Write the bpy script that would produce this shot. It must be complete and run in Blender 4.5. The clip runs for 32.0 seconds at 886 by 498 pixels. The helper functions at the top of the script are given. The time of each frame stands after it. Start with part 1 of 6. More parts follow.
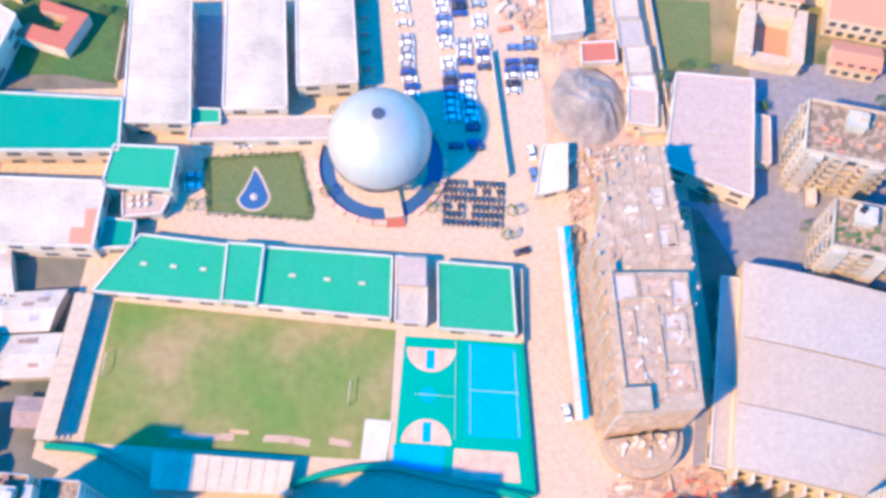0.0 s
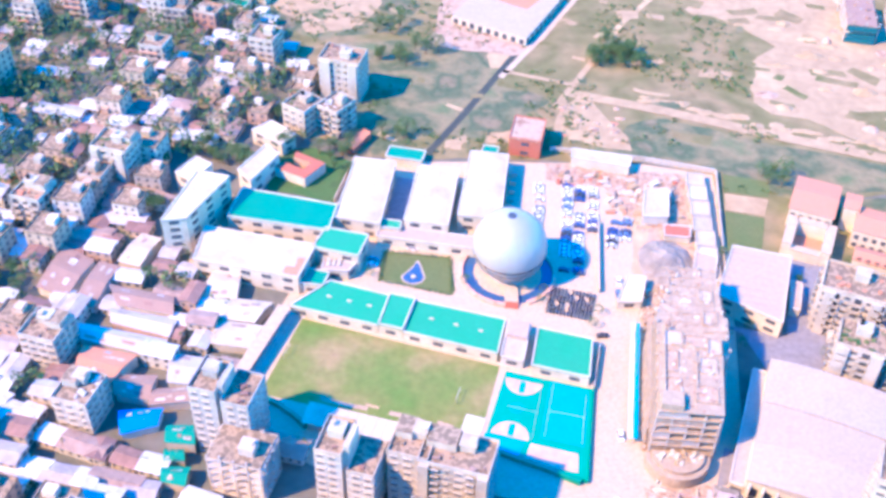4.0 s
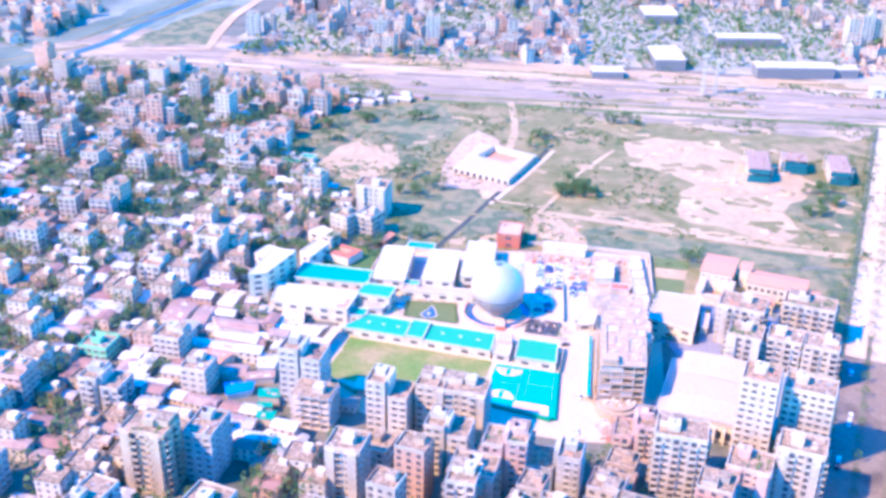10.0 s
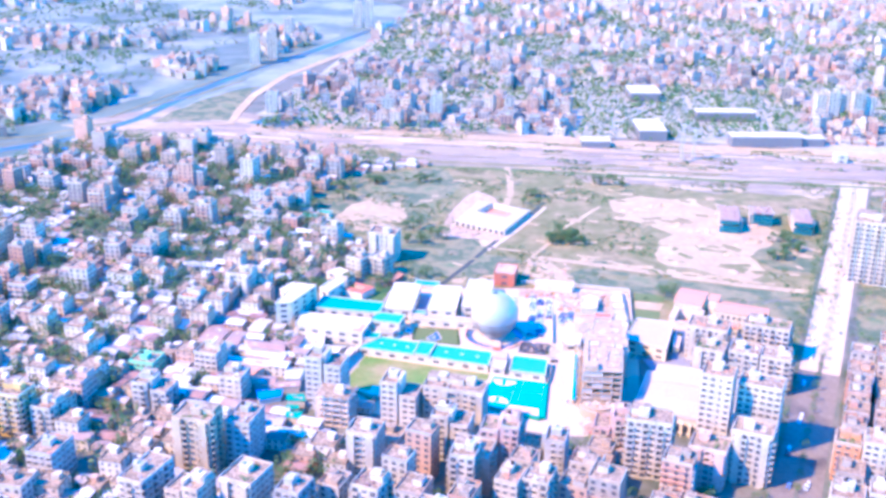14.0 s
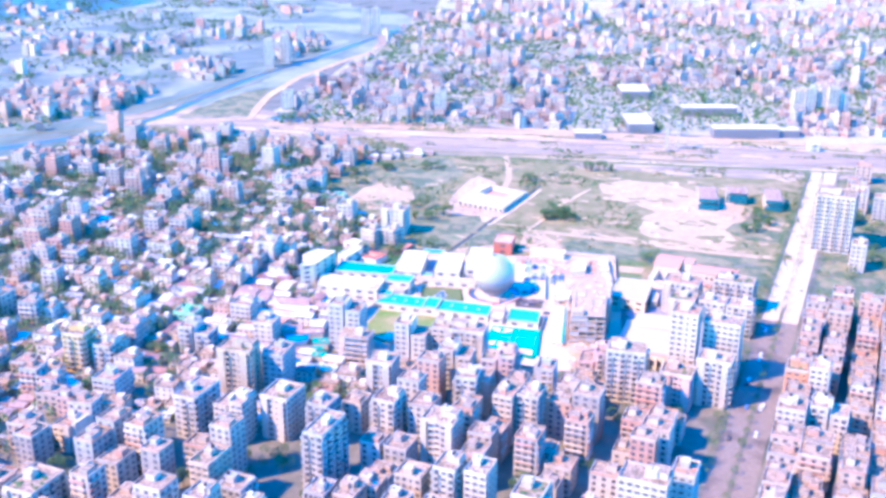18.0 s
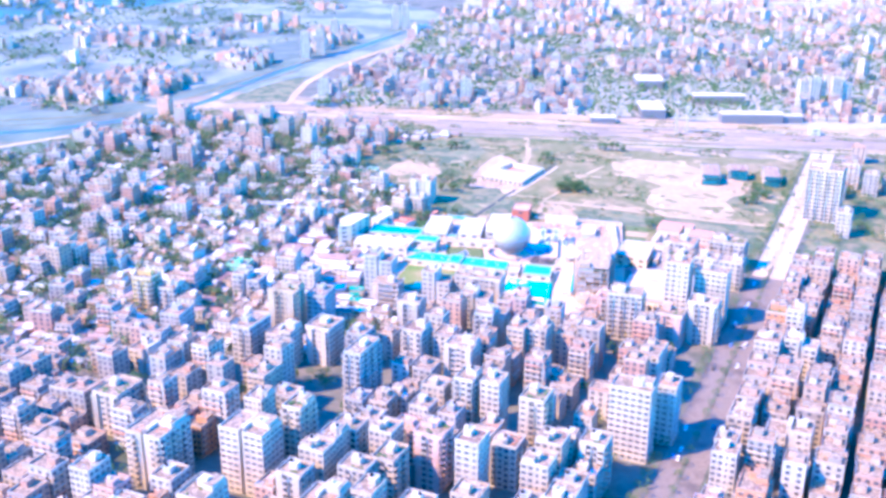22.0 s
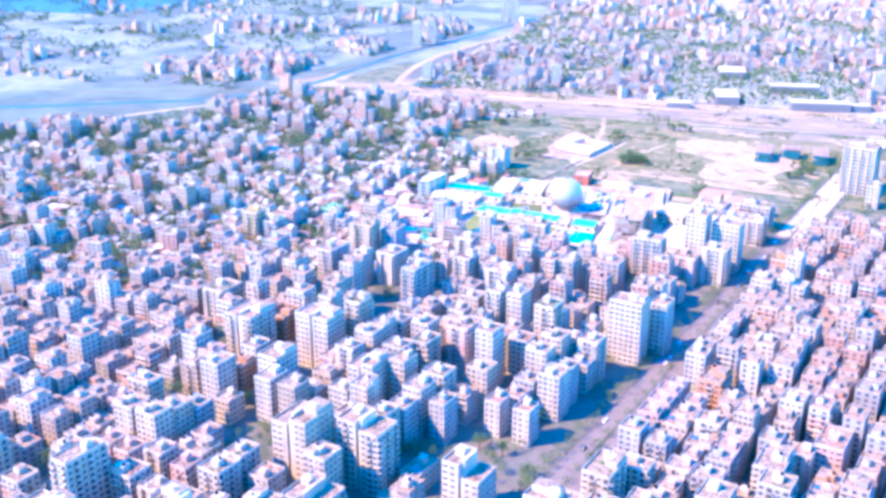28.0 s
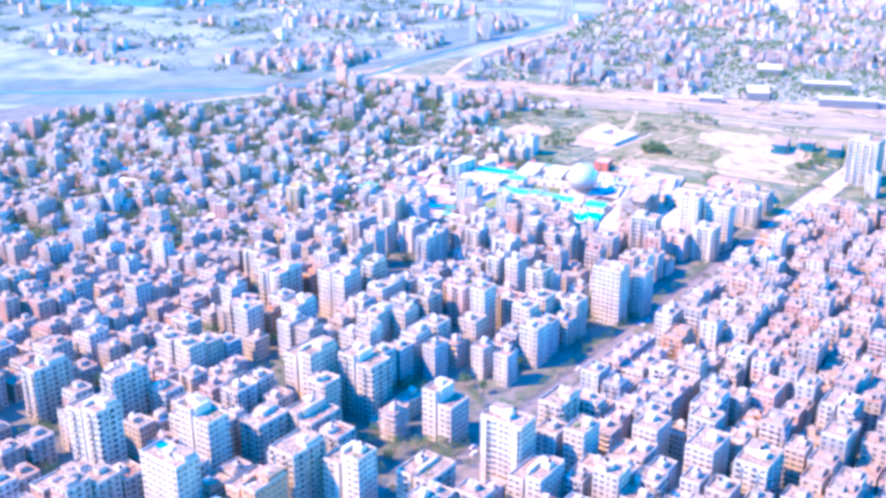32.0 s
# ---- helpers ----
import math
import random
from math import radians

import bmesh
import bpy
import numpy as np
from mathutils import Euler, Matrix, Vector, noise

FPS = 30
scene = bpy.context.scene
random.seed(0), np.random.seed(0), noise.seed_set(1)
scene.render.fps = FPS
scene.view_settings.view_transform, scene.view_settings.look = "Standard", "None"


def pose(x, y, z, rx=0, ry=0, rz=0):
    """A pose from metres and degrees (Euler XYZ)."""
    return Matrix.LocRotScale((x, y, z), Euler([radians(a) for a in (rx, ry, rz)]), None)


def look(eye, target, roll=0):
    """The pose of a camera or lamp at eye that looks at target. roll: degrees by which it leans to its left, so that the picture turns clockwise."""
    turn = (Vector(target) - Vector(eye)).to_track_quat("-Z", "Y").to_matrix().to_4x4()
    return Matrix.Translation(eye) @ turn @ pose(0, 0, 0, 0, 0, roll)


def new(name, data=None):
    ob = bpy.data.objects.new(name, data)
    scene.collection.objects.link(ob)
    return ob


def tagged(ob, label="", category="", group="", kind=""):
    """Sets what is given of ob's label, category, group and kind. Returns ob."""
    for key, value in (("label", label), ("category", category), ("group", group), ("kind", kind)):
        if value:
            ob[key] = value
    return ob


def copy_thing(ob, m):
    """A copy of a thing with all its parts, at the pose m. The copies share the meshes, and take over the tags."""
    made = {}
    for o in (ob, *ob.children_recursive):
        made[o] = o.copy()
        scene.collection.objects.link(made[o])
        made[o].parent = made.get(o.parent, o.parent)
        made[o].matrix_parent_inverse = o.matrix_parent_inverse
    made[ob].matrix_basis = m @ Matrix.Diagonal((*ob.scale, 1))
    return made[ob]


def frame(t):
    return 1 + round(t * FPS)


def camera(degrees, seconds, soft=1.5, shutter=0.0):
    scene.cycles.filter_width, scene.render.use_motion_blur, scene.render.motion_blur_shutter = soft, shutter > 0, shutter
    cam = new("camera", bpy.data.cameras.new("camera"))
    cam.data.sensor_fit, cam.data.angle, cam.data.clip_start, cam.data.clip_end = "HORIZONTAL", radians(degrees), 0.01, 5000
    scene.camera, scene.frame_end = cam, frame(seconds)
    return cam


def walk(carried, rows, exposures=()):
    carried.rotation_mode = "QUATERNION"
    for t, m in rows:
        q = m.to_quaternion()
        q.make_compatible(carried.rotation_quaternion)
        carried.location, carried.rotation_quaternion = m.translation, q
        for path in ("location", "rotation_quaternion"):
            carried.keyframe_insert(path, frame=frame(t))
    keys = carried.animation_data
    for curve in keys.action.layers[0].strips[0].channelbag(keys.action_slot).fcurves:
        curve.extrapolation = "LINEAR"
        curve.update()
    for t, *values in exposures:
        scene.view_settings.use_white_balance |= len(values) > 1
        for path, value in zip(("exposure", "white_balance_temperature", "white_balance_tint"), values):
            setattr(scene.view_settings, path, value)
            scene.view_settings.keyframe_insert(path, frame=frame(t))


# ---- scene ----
# camera: seconds, eye, heading to the left, tilt down, lean
cam = camera(45.39, 32.0, soft=3.5)
PATH = [
    (0.0, -6.0, -73.8, 233.3, -10.75, 67.11, 3.94),
    (0.5, -8.3, -91.5, 234.9, -6.64, 62.03, 3.50),
    (1.0, -10.5, -109.4, 236.7, -2.91, 57.06, 3.51),
    (1.5, -11.2, -127.4, 237.6, 0.02, 52.25, 3.12),
    (2.0, -9.8, -146.4, 238.1, 1.84, 49.89, 2.51),
    (2.5, -8.4, -164.8, 239.4, 2.79, 47.70, 2.14),
    (3.0, -7.2, -183.0, 240.1, 3.27, 45.46, 1.87),
    (3.5, -6.9, -200.4, 241.4, 3.36, 43.42, 1.77),
    (5.5, -3.3, -277.2, 243.3, 3.49, 35.14, 1.44),
    (6.0, -2.5, -296.2, 245.0, 3.50, 33.76, 1.44),
    (6.5, -1.8, -314.2, 246.0, 3.53, 32.16, 1.31),
    (7.0, -1.3, -326.4, 246.6, 3.55, 31.18, 1.27),
    (7.5, -0.3, -335.8, 246.6, 3.63, 30.29, 1.14),
    (8.0, 0.3, -345.0, 246.4, 3.69, 29.37, 0.92),
    (8.5, 0.6, -354.1, 246.4, 3.65, 28.56, 0.91),
    (9.0, 1.0, -364.2, 246.6, 3.64, 28.25, 0.93),
    (9.5, 1.4, -374.0, 247.1, 3.64, 28.23, 0.87),
    (10.0, 1.7, -383.8, 248.0, 3.65, 26.62, 0.85),
    (10.5, 2.3, -393.5, 248.1, 3.70, 24.89, 0.83),
    (11.0, 2.7, -402.9, 248.2, 3.72, 23.30, 0.79),
    (11.5, 3.3, -413.0, 249.0, 3.74, 22.84, 0.74),
    (12.0, 4.1, -422.1, 248.8, 3.78, 22.67, 0.70),
    (12.5, 4.6, -432.0, 249.3, 3.79, 22.49, 0.68),
    (13.0, 5.0, -442.1, 249.8, 3.78, 22.25, 0.65),
    (13.5, 5.9, -450.8, 249.3, 3.83, 21.90, 0.57),
    (15.5, 8.3, -489.0, 249.9, 3.93, 20.87, 0.51),
    (16.0, 8.8, -498.8, 249.9, 3.95, 20.78, 0.45),
    (16.5, 9.5, -508.3, 250.0, 3.99, 20.76, 0.40),
    (17.0, 10.1, -518.1, 250.0, 4.02, 20.75, 0.36),
    (17.5, 10.4, -528.2, 249.9, 4.04, 20.73, 0.30),
    (18.0, 10.8, -537.7, 249.9, 4.04, 20.75, 0.29),
    (18.5, 11.3, -547.4, 250.0, 4.03, 20.74, 0.28),
    (19.0, 11.9, -557.0, 250.1, 4.04, 20.74, 0.24),
    (19.5, 13.1, -565.9, 250.0, 4.03, 20.68, 0.19),
    (20.0, 14.4, -576.3, 250.0, 4.02, 20.64, 0.18),
    (20.5, 15.7, -585.3, 250.0, 4.02, 20.62, 0.21),
    (21.0, 16.4, -595.1, 250.3, 4.36, 20.63, 0.22),
    (21.5, 17.5, -604.7, 250.6, 5.03, 20.63, 0.24),
    (22.0, 18.9, -614.5, 251.4, 5.57, 20.64, 0.22),
    (22.5, 20.9, -624.0, 251.8, 5.96, 20.67, 0.14),
    (23.0, 23.6, -633.4, 252.2, 6.33, 20.69, 0.15),
    (23.5, 27.4, -642.6, 252.3, 6.82, 20.67, 0.14),
    (24.0, 31.4, -651.7, 253.0, 7.43, 20.65, 0.16),
    (24.5, 36.4, -661.4, 253.6, 8.06, 20.63, 0.13),
    (25.0, 41.3, -670.6, 254.4, 8.67, 20.64, 0.13),
    (25.5, 47.2, -680.0, 254.9, 9.38, 20.63, 0.12),
    (27.5, 74.0, -715.9, 257.4, 12.29, 20.64, 0.02),
    (28.0, 81.4, -724.4, 257.8, 13.00, 20.63, 0.01),
    (28.5, 88.6, -732.9, 258.7, 13.46, 20.65, 0.04),
    (29.0, 96.2, -741.2, 259.2, 13.87, 20.67, -0.00),
    (29.5, 104.0, -749.5, 259.8, 16.08, 20.70, -0.04),
    (30.0, 112.0, -757.7, 260.7, 16.14, 20.71, -0.04),
    (30.5, 120.3, -766.2, 262.1, 16.20, 20.72, -0.04),
    (31.0, 128.0, -774.7, 264.1, 16.22, 20.73, -0.11),
    (31.5, 135.7, -782.4, 266.7, 16.80, 20.77, -0.12),
    (32.0, 143.8, -790.9, 270.7, 17.60, 20.84, -0.18),
]
walk(cam, [(t, pose(x, y, z, 90 - tilt, 0, head) @ pose(0, 0, 0, 0, 0, lean)) for t, x, y, z, head, tilt, lean in PATH],
     exposures=[(0.0, 2.12, 6050, -9), (3.5, 2.36, 5600, 0), (9.0, 2.54, 5200, 6), (16.0, 2.64, 4980, 7), (24.0, 2.72, 4980, 8), (32.0, 2.8, 5000, 10)])

# ---- daylight ----
SUN_AZ, SUN_EL = radians(208), radians(44)      # the way the light comes from, seen from above
world = bpy.data.worlds.new("sky")
scene.world = world
world.use_nodes = True
wn = world.node_tree.nodes
sky = wn.new("ShaderNodeTexSky")
sky.sky_type, sky.sun_disc = "NISHITA", False
sky.sun_elevation, sky.sun_rotation = SUN_EL, radians(90) - SUN_AZ
sky.air_density, sky.dust_density, sky.ozone_density = 1.4, 0.35, 5.0
deep = wn.new("ShaderNodeHueSaturation")
deep.inputs["Saturation"].default_value, deep.inputs["Hue"].default_value = 2.5, 0.51
world.node_tree.links.new(sky.outputs[0], deep.inputs["Color"])
world.node_tree.links.new(deep.outputs[0], wn["Background"].inputs[0])
wn["Background"].inputs[1].default_value = 0.15
sun = new("sun", bpy.data.lights.new("sun", "SUN"))
sun.data.energy, sun.data.angle, sun.data.color = 2.4, radians(2.0), (1.0, 0.54, 0.23)
sun.matrix_world = look((math.cos(SUN_AZ) * math.cos(SUN_EL) * 900, math.sin(SUN_AZ) * math.cos(SUN_EL) * 900, math.sin(SUN_EL) * 900), (0, 0, 0))

# ---- materials ----
def material(name, tones, scale=0.4, rough=0.8, bump=0.15, detail=3.0, metal=0.0, pick=False, stretch=(1, 1, 1), stains=0.25, ripple=None):
    """A surface whose tones mix by noise at two sizes; pick: each object takes one of the tones instead."""
    m = bpy.data.materials.new(name)
    m.use_nodes = True
    n, link = m.node_tree.nodes, m.node_tree.links.new
    shader = n["Principled BSDF"]
    shader.inputs["Specular IOR Level"].default_value = 0.5 if rough < 0.5 else 0.2
    shader.inputs["Roughness"].default_value, shader.inputs["Metallic"].default_value = rough, metal
    geo = n.new("ShaderNodeNewGeometry")
    size = n.new("ShaderNodeVectorMath")
    size.operation, size.inputs[1].default_value = "MULTIPLY", stretch
    link(geo.outputs["Position"], size.inputs[0])
    big, small = n.new("ShaderNodeTexNoise"), n.new("ShaderNodeTexNoise")
    for tex, s in ((big, scale), (small, scale * 9)):
        tex.inputs["Scale"].default_value, tex.inputs["Detail"].default_value = s, detail
        link(size.outputs[0], tex.inputs["Vector"])
    ramp = n.new("ShaderNodeValToRGB")
    while len(ramp.color_ramp.elements) < len(tones):
        ramp.color_ramp.elements.new(0.5)
    for k, (e, tone) in enumerate(zip(ramp.color_ramp.elements, tones)):
        e.position = k / len(tones) if pick else 0.3 + 0.4 * k / max(1, len(tones) - 1)
        e.color = (*tone, 1)
    if pick:
        ramp.color_ramp.interpolation = "CONSTANT"
        info = n.new("ShaderNodeObjectInfo")
        link(info.outputs["Random"] if pick == "object" else geo.outputs["Random Per Island"], ramp.inputs[0])
    else:
        link(big.outputs["Fac"], ramp.inputs[0])
    worn = n.new("ShaderNodeMapRange")
    worn.inputs[1].default_value, worn.inputs[2].default_value = 0.35, 0.7
    worn.inputs[3].default_value, worn.inputs[4].default_value = 1.0 + stains * 0.4, 1.0 - stains
    mixed = n.new("ShaderNodeMath")
    mixed.operation = "ADD"
    half = n.new("ShaderNodeMath")
    half.operation, half.inputs[1].default_value = "MULTIPLY", 0.5
    link(big.outputs["Fac"], mixed.inputs[0])
    link(small.outputs["Fac"], mixed.inputs[1])
    link(mixed.outputs[0], half.inputs[0])
    link(half.outputs[0], worn.inputs[0])
    tint = n.new("ShaderNodeVectorMath")
    tint.operation = "SCALE"
    link(ramp.outputs[0], tint.inputs[0])
    link(worn.outputs[0], tint.inputs["Scale"])
    link(tint.outputs[0], shader.inputs["Base Color"])
    if bump:
        b = n.new("ShaderNodeBump")
        b.inputs["Strength"].default_value, b.inputs["Distance"].default_value = bump, 0.1
        link(small.outputs["Fac"], b.inputs["Height"])
        link(b.outputs[0], shader.inputs["Normal"])
    return m


PAINT = material("painted_render", [(0.598, 0.536, 0.441), (0.537, 0.428, 0.303), (0.613, 0.564, 0.48), (0.507, 0.341, 0.244), (0.582, 0.507, 0.389), (0.424, 0.377, 0.323), (0.582, 0.456, 0.349), (0.598, 0.536, 0.428), (0.492, 0.406, 0.297), (0.582, 0.543, 0.48)], 0.3, 0.85, 0.1, pick="object", stretch=(1, 1, 0.35), stains=0.3)
PAINT_MANY = material("painted_render_many", [(0.45, 0.405, 0.34), (0.42, 0.32, 0.24), (0.5, 0.46, 0.4), (0.42, 0.25, 0.19), (0.45, 0.39, 0.32), (0.36, 0.335, 0.3), (0.46, 0.3, 0.225), (0.33, 0.29, 0.25)], 0.3, 0.85, 0, pick="island", stains=0.3)
WHITE = material("white_paint", [(0.58, 0.525, 0.44), (0.53, 0.48, 0.405)], 0.2, 0.7, 0.1, stains=0.2, stretch=(1, 1, 0.4))
CREAM = material("cream_render", [(0.615, 0.526, 0.387), (0.567, 0.48, 0.352)], 0.2, 0.85, 0.1, stains=0.2)
ROOFTOP = material("rooftop_cement", [(0.29, 0.212, 0.14), (0.38, 0.28, 0.188), (0.2, 0.155, 0.108), (0.33, 0.242, 0.16)], 0.7, 0.95, 0.3, stains=0.45)
CONCRETE = material("raw_concrete", [(0.46, 0.4, 0.34), (0.54, 0.47, 0.4)], 0.3, 0.95, 0.3, stains=0.4)
GLASS = material("window_glass", [(0.05, 0.06, 0.08), (0.09, 0.1, 0.12)], 0.5, 0.4, 0, stains=0.2)
SHEET = material("pale_sheet_roof", [(0.53, 0.445, 0.335), (0.47, 0.395, 0.3)], 0.12, 0.85, 0.1, stains=0.2)
TIN = material("tin_roof", [(0.425, 0.398, 0.398), (0.29, 0.173, 0.137), (0.542, 0.524, 0.506), (0.344, 0.245, 0.2), (0.236, 0.146, 0.128), (0.578, 0.56, 0.542), (0.38, 0.344, 0.344)], 0.4, 0.85, 0.2, pick="object", stains=0.4)
TIN_MANY = material("tin_roof_many", [(0.403, 0.377, 0.377), (0.275, 0.165, 0.131), (0.53, 0.513, 0.496), (0.326, 0.232, 0.19), (0.581, 0.564, 0.53), (0.445, 0.394, 0.36)], 0.4, 0.85, 0, pick="island", stains=0.4)
GREEN_ROOF = material("green_painted_roof", [(0.03, 0.29, 0.15), (0.045, 0.34, 0.19)], 0.15, 0.85, 0.1, stains=0.2)
TEAL = material("teal_sheet", [(0.012, 0.24, 0.16), (0.02, 0.29, 0.195)], 0.2, 0.85, 0.1, stains=0.25)
GRASS = material("field_grass", [(0.1, 0.19, 0.04), (0.19, 0.22, 0.065), (0.38, 0.28, 0.14)], 0.045, 0.95, 0.3, detail=6, stains=0.25)
GREEN_SCRUB = material("green_weeds", [(0.11, 0.15, 0.07), (0.24, 0.2, 0.11), (0.09, 0.13, 0.07), (0.3, 0.23, 0.14)], 0.05, 0.95, 0.3, detail=8, stains=0.3)
LAWN = material("lawn_grass", [(0.1, 0.14, 0.05), (0.16, 0.18, 0.07)], 0.1, 0.95, 0.3, detail=5)
SCRUB = material("scrub_land", [(0.12, 0.135, 0.05), (0.26, 0.205, 0.105), (0.17, 0.16, 0.068), (0.31, 0.235, 0.125), (0.13, 0.135, 0.057)], 0.02, 0.95, 0.3, detail=8, stains=0.3)
EARTH = material("dry_earth", [(0.46, 0.335, 0.19), (0.38, 0.275, 0.16), (0.52, 0.38, 0.225)], 0.03, 0.95, 0.3, detail=7, stains=0.3)
TOWN_GROUND = material("town_ground", [(0.11, 0.125, 0.095), (0.18, 0.165, 0.13), (0.075, 0.1, 0.07)], 0.03, 0.95, 0.2, detail=6, stains=0.3)
PAVING = material("pale_concrete_paving", [(0.47, 0.36, 0.245), (0.54, 0.42, 0.295)], 0.1, 0.9, 0.2, detail=5, stains=0.25)
ASPHALT = material("asphalt", [(0.2, 0.2, 0.22), (0.28, 0.27, 0.285)], 0.06, 0.9, 0.2, detail=5, stains=0.3)
WATER = material("still_water", [(0.05, 0.08, 0.1), (0.08, 0.11, 0.12)], 0.02, 0.45, 0.05)
LEAF = material("leaves", [(0.065, 0.13, 0.045), (0.1, 0.17, 0.06), (0.08, 0.145, 0.055), (0.12, 0.17, 0.06)], 0.5, 0.7, 0, pick="island", stains=0.3)
BARK = material("bark", [(0.12, 0.09, 0.06), (0.18, 0.14, 0.1)], 2, 0.95, 0.4)
COURT_GREEN = material("court_green", [(0.0, 0.29, 0.2), (0.0, 0.33, 0.24)], 0.2, 0.85, 0.1, stains=0.2)
COURT_BLUE = material("court_blue", [(0.0, 0.3, 0.5), (0.01, 0.34, 0.55)], 0.2, 0.85, 0.1, stains=0.2)
COURT_PINK = material("court_pink", [(0.7, 0.42, 0.3), (0.62, 0.36, 0.26)], 0.3, 0.8, 0.1, stains=0.2)
TERRA = material("terracotta_roof", [(0.5, 0.22, 0.13), (0.56, 0.27, 0.17)], 0.3, 0.8, 0.2, stains=0.25)
POOL = material("blue_pool_water", [(0.03, 0.09, 0.2), (0.05, 0.12, 0.24)], 0.3, 0.3, 0.05)
BEIGE_ROOF = material("beige_sheet_roof", [(0.38, 0.32, 0.255), (0.43, 0.365, 0.295)], 0.1, 0.85, 0.1, stains=0.2)
DEBRIS = material("site_debris", [(0.5, 0.39, 0.28), (0.4, 0.22, 0.14), (0.46, 0.34, 0.24), (0.56, 0.47, 0.37), (0.33, 0.22, 0.16), (0.44, 0.26, 0.18), (0.52, 0.4, 0.29), (0.3, 0.25, 0.22)], 0.5, 0.95, 0.2, pick="island", stains=0.25)
GARDEN = material("lush_garden_grass", [(0.045, 0.12, 0.04), (0.08, 0.15, 0.05), (0.06, 0.1, 0.05)], 0.1, 0.95, 0.3, detail=6, stains=0.3)
BRICK = material("brick_red", [(0.4, 0.12, 0.08), (0.48, 0.17, 0.11)], 0.5, 0.9, 0.2, stains=0.3)
GREY_ROOF = material("grey_sheet_roof", [(0.4, 0.31, 0.26), (0.46, 0.37, 0.31)], 0.1, 0.85, 0.1, stains=0.2)
SILVER = material("silver_dome_panels", [(0.4, 0.38, 0.36), (0.45, 0.43, 0.41)], 0.3, 0.4, 0.05, metal=0.2, stains=0.12)
BLUE = material("blue_tarpaulin", [(0.0, 0.16, 0.6), (0.01, 0.22, 0.7)], 0.3, 0.5, 0.1)
CAR_PAINT = material("car_paint", [(0.8, 0.8, 0.8), (0.7, 0.7, 0.72), (0.05, 0.07, 0.15), (0.75, 0.75, 0.78), (0.4, 0.42, 0.45), (0.03, 0.03, 0.04), (0.8, 0.8, 0.8), (0.8, 0.8, 0.8), (0.03, 0.08, 0.3), (0.1, 0.2, 0.45), (0.78, 0.78, 0.78)], 0.5, 0.25, 0, pick="object", stains=0.05)
BIKE_PAINT = material("motorcycle_paint", [(0.1, 0.04, 0.04), (0.04, 0.04, 0.06), (0.16, 0.15, 0.15), (0.05, 0.06, 0.12), (0.03, 0.03, 0.03)], 0.5, 0.4, 0, pick="object", stains=0.05)
RUBBER = material("rubber", [(0.02, 0.02, 0.02), (0.03, 0.03, 0.03)], 2, 0.9, 0)
MARSH = material("marsh_land", [(0.15, 0.185, 0.16), (0.26, 0.27, 0.23), (0.12, 0.155, 0.13), (0.2, 0.22, 0.19)], 0.008, 0.9, 0.2, detail=7, stains=0.25)
REEDS = material("reed_beds", [(0.09, 0.13, 0.1), (0.17, 0.2, 0.15), (0.11, 0.15, 0.12), (0.22, 0.22, 0.17)], 0.02, 0.95, 0.2, detail=7, stains=0.25, stretch=(0.5, 0.3, 1))
DITCH = material("dark_ditch_water", [(0.05, 0.06, 0.055), (0.08, 0.09, 0.07)], 0.1, 0.8, 0.1)
# road tone darkened to carry the shade of the blocks beside it
ROAD = material("dusty_road", [(0.17, 0.145, 0.12), (0.22, 0.185, 0.15), (0.13, 0.112, 0.1)], 0.06, 0.95, 0.2, detail=6, stains=0.3)
RAIL_LAND = material("rail_land", [(0.32, 0.245, 0.165), (0.42, 0.315, 0.2), (0.25, 0.2, 0.145), (0.38, 0.28, 0.185)], 0.06, 0.95, 0.3, detail=8, stains=0.3, stretch=(0.2, 1, 1))
# dark wall colour standing in for the shade inside open shed fronts
SHADE_WALL = material("dark_open_bay", [(0.15, 0.15, 0.16), (0.2, 0.19, 0.19)], 0.3, 0.9, 0.1)
BALLAST = material("rail_ballast", [(0.26, 0.2, 0.16), (0.36, 0.29, 0.23)], 0.1, 0.95, 0.3, stains=0.3)
NET = material("teal_safety_net", [(0.015, 0.11, 0.14), (0.02, 0.15, 0.17)], 0.3, 0.8, 0.2, stains=0.3)
RUBBLE = material("brick_rubble", [(0.38, 0.245, 0.165), (0.47, 0.35, 0.25), (0.32, 0.185, 0.125)], 0.25, 0.95, 0.4, detail=6, stains=0.35)
SANDHEAP = material("grey_sand", [(0.33, 0.28, 0.23), (0.25, 0.215, 0.18)], 0.2, 0.95, 0.3, detail=6, stains=0.3)
ORANGE_DIRT = material("orange_dirt", [(0.55, 0.38, 0.22), (0.48, 0.33, 0.2)], 0.15, 0.95, 0.3, detail=6)
GREY_PALE = material("pale_grey_sheet", [(0.38, 0.335, 0.285), (0.43, 0.38, 0.325)], 0.1, 0.85, 0.1, stains=0.2)
SITE = material("site_concrete", [(0.46, 0.355, 0.25), (0.38, 0.29, 0.205), (0.52, 0.405, 0.285)], 0.3, 0.95, 0.3, detail=6, stains=0.35)
# lighter than the near town ground: distance haze put into the colour
FAR_GROUND = material("far_pale_ground", [(0.27, 0.26, 0.2), (0.38, 0.34, 0.27), (0.18, 0.2, 0.15)], 0.02, 0.95, 0.2, detail=6, stains=0.2)
BROWN_TIN = material("brown_tin_roof", [(0.3, 0.19, 0.14), (0.38, 0.25, 0.19)], 0.3, 0.6, 0.2, stains=0.4)
GREY_TIN = material("grey_tin_roof", [(0.42, 0.38, 0.36), (0.5, 0.45, 0.42)], 0.3, 0.55, 0.2, stains=0.35)

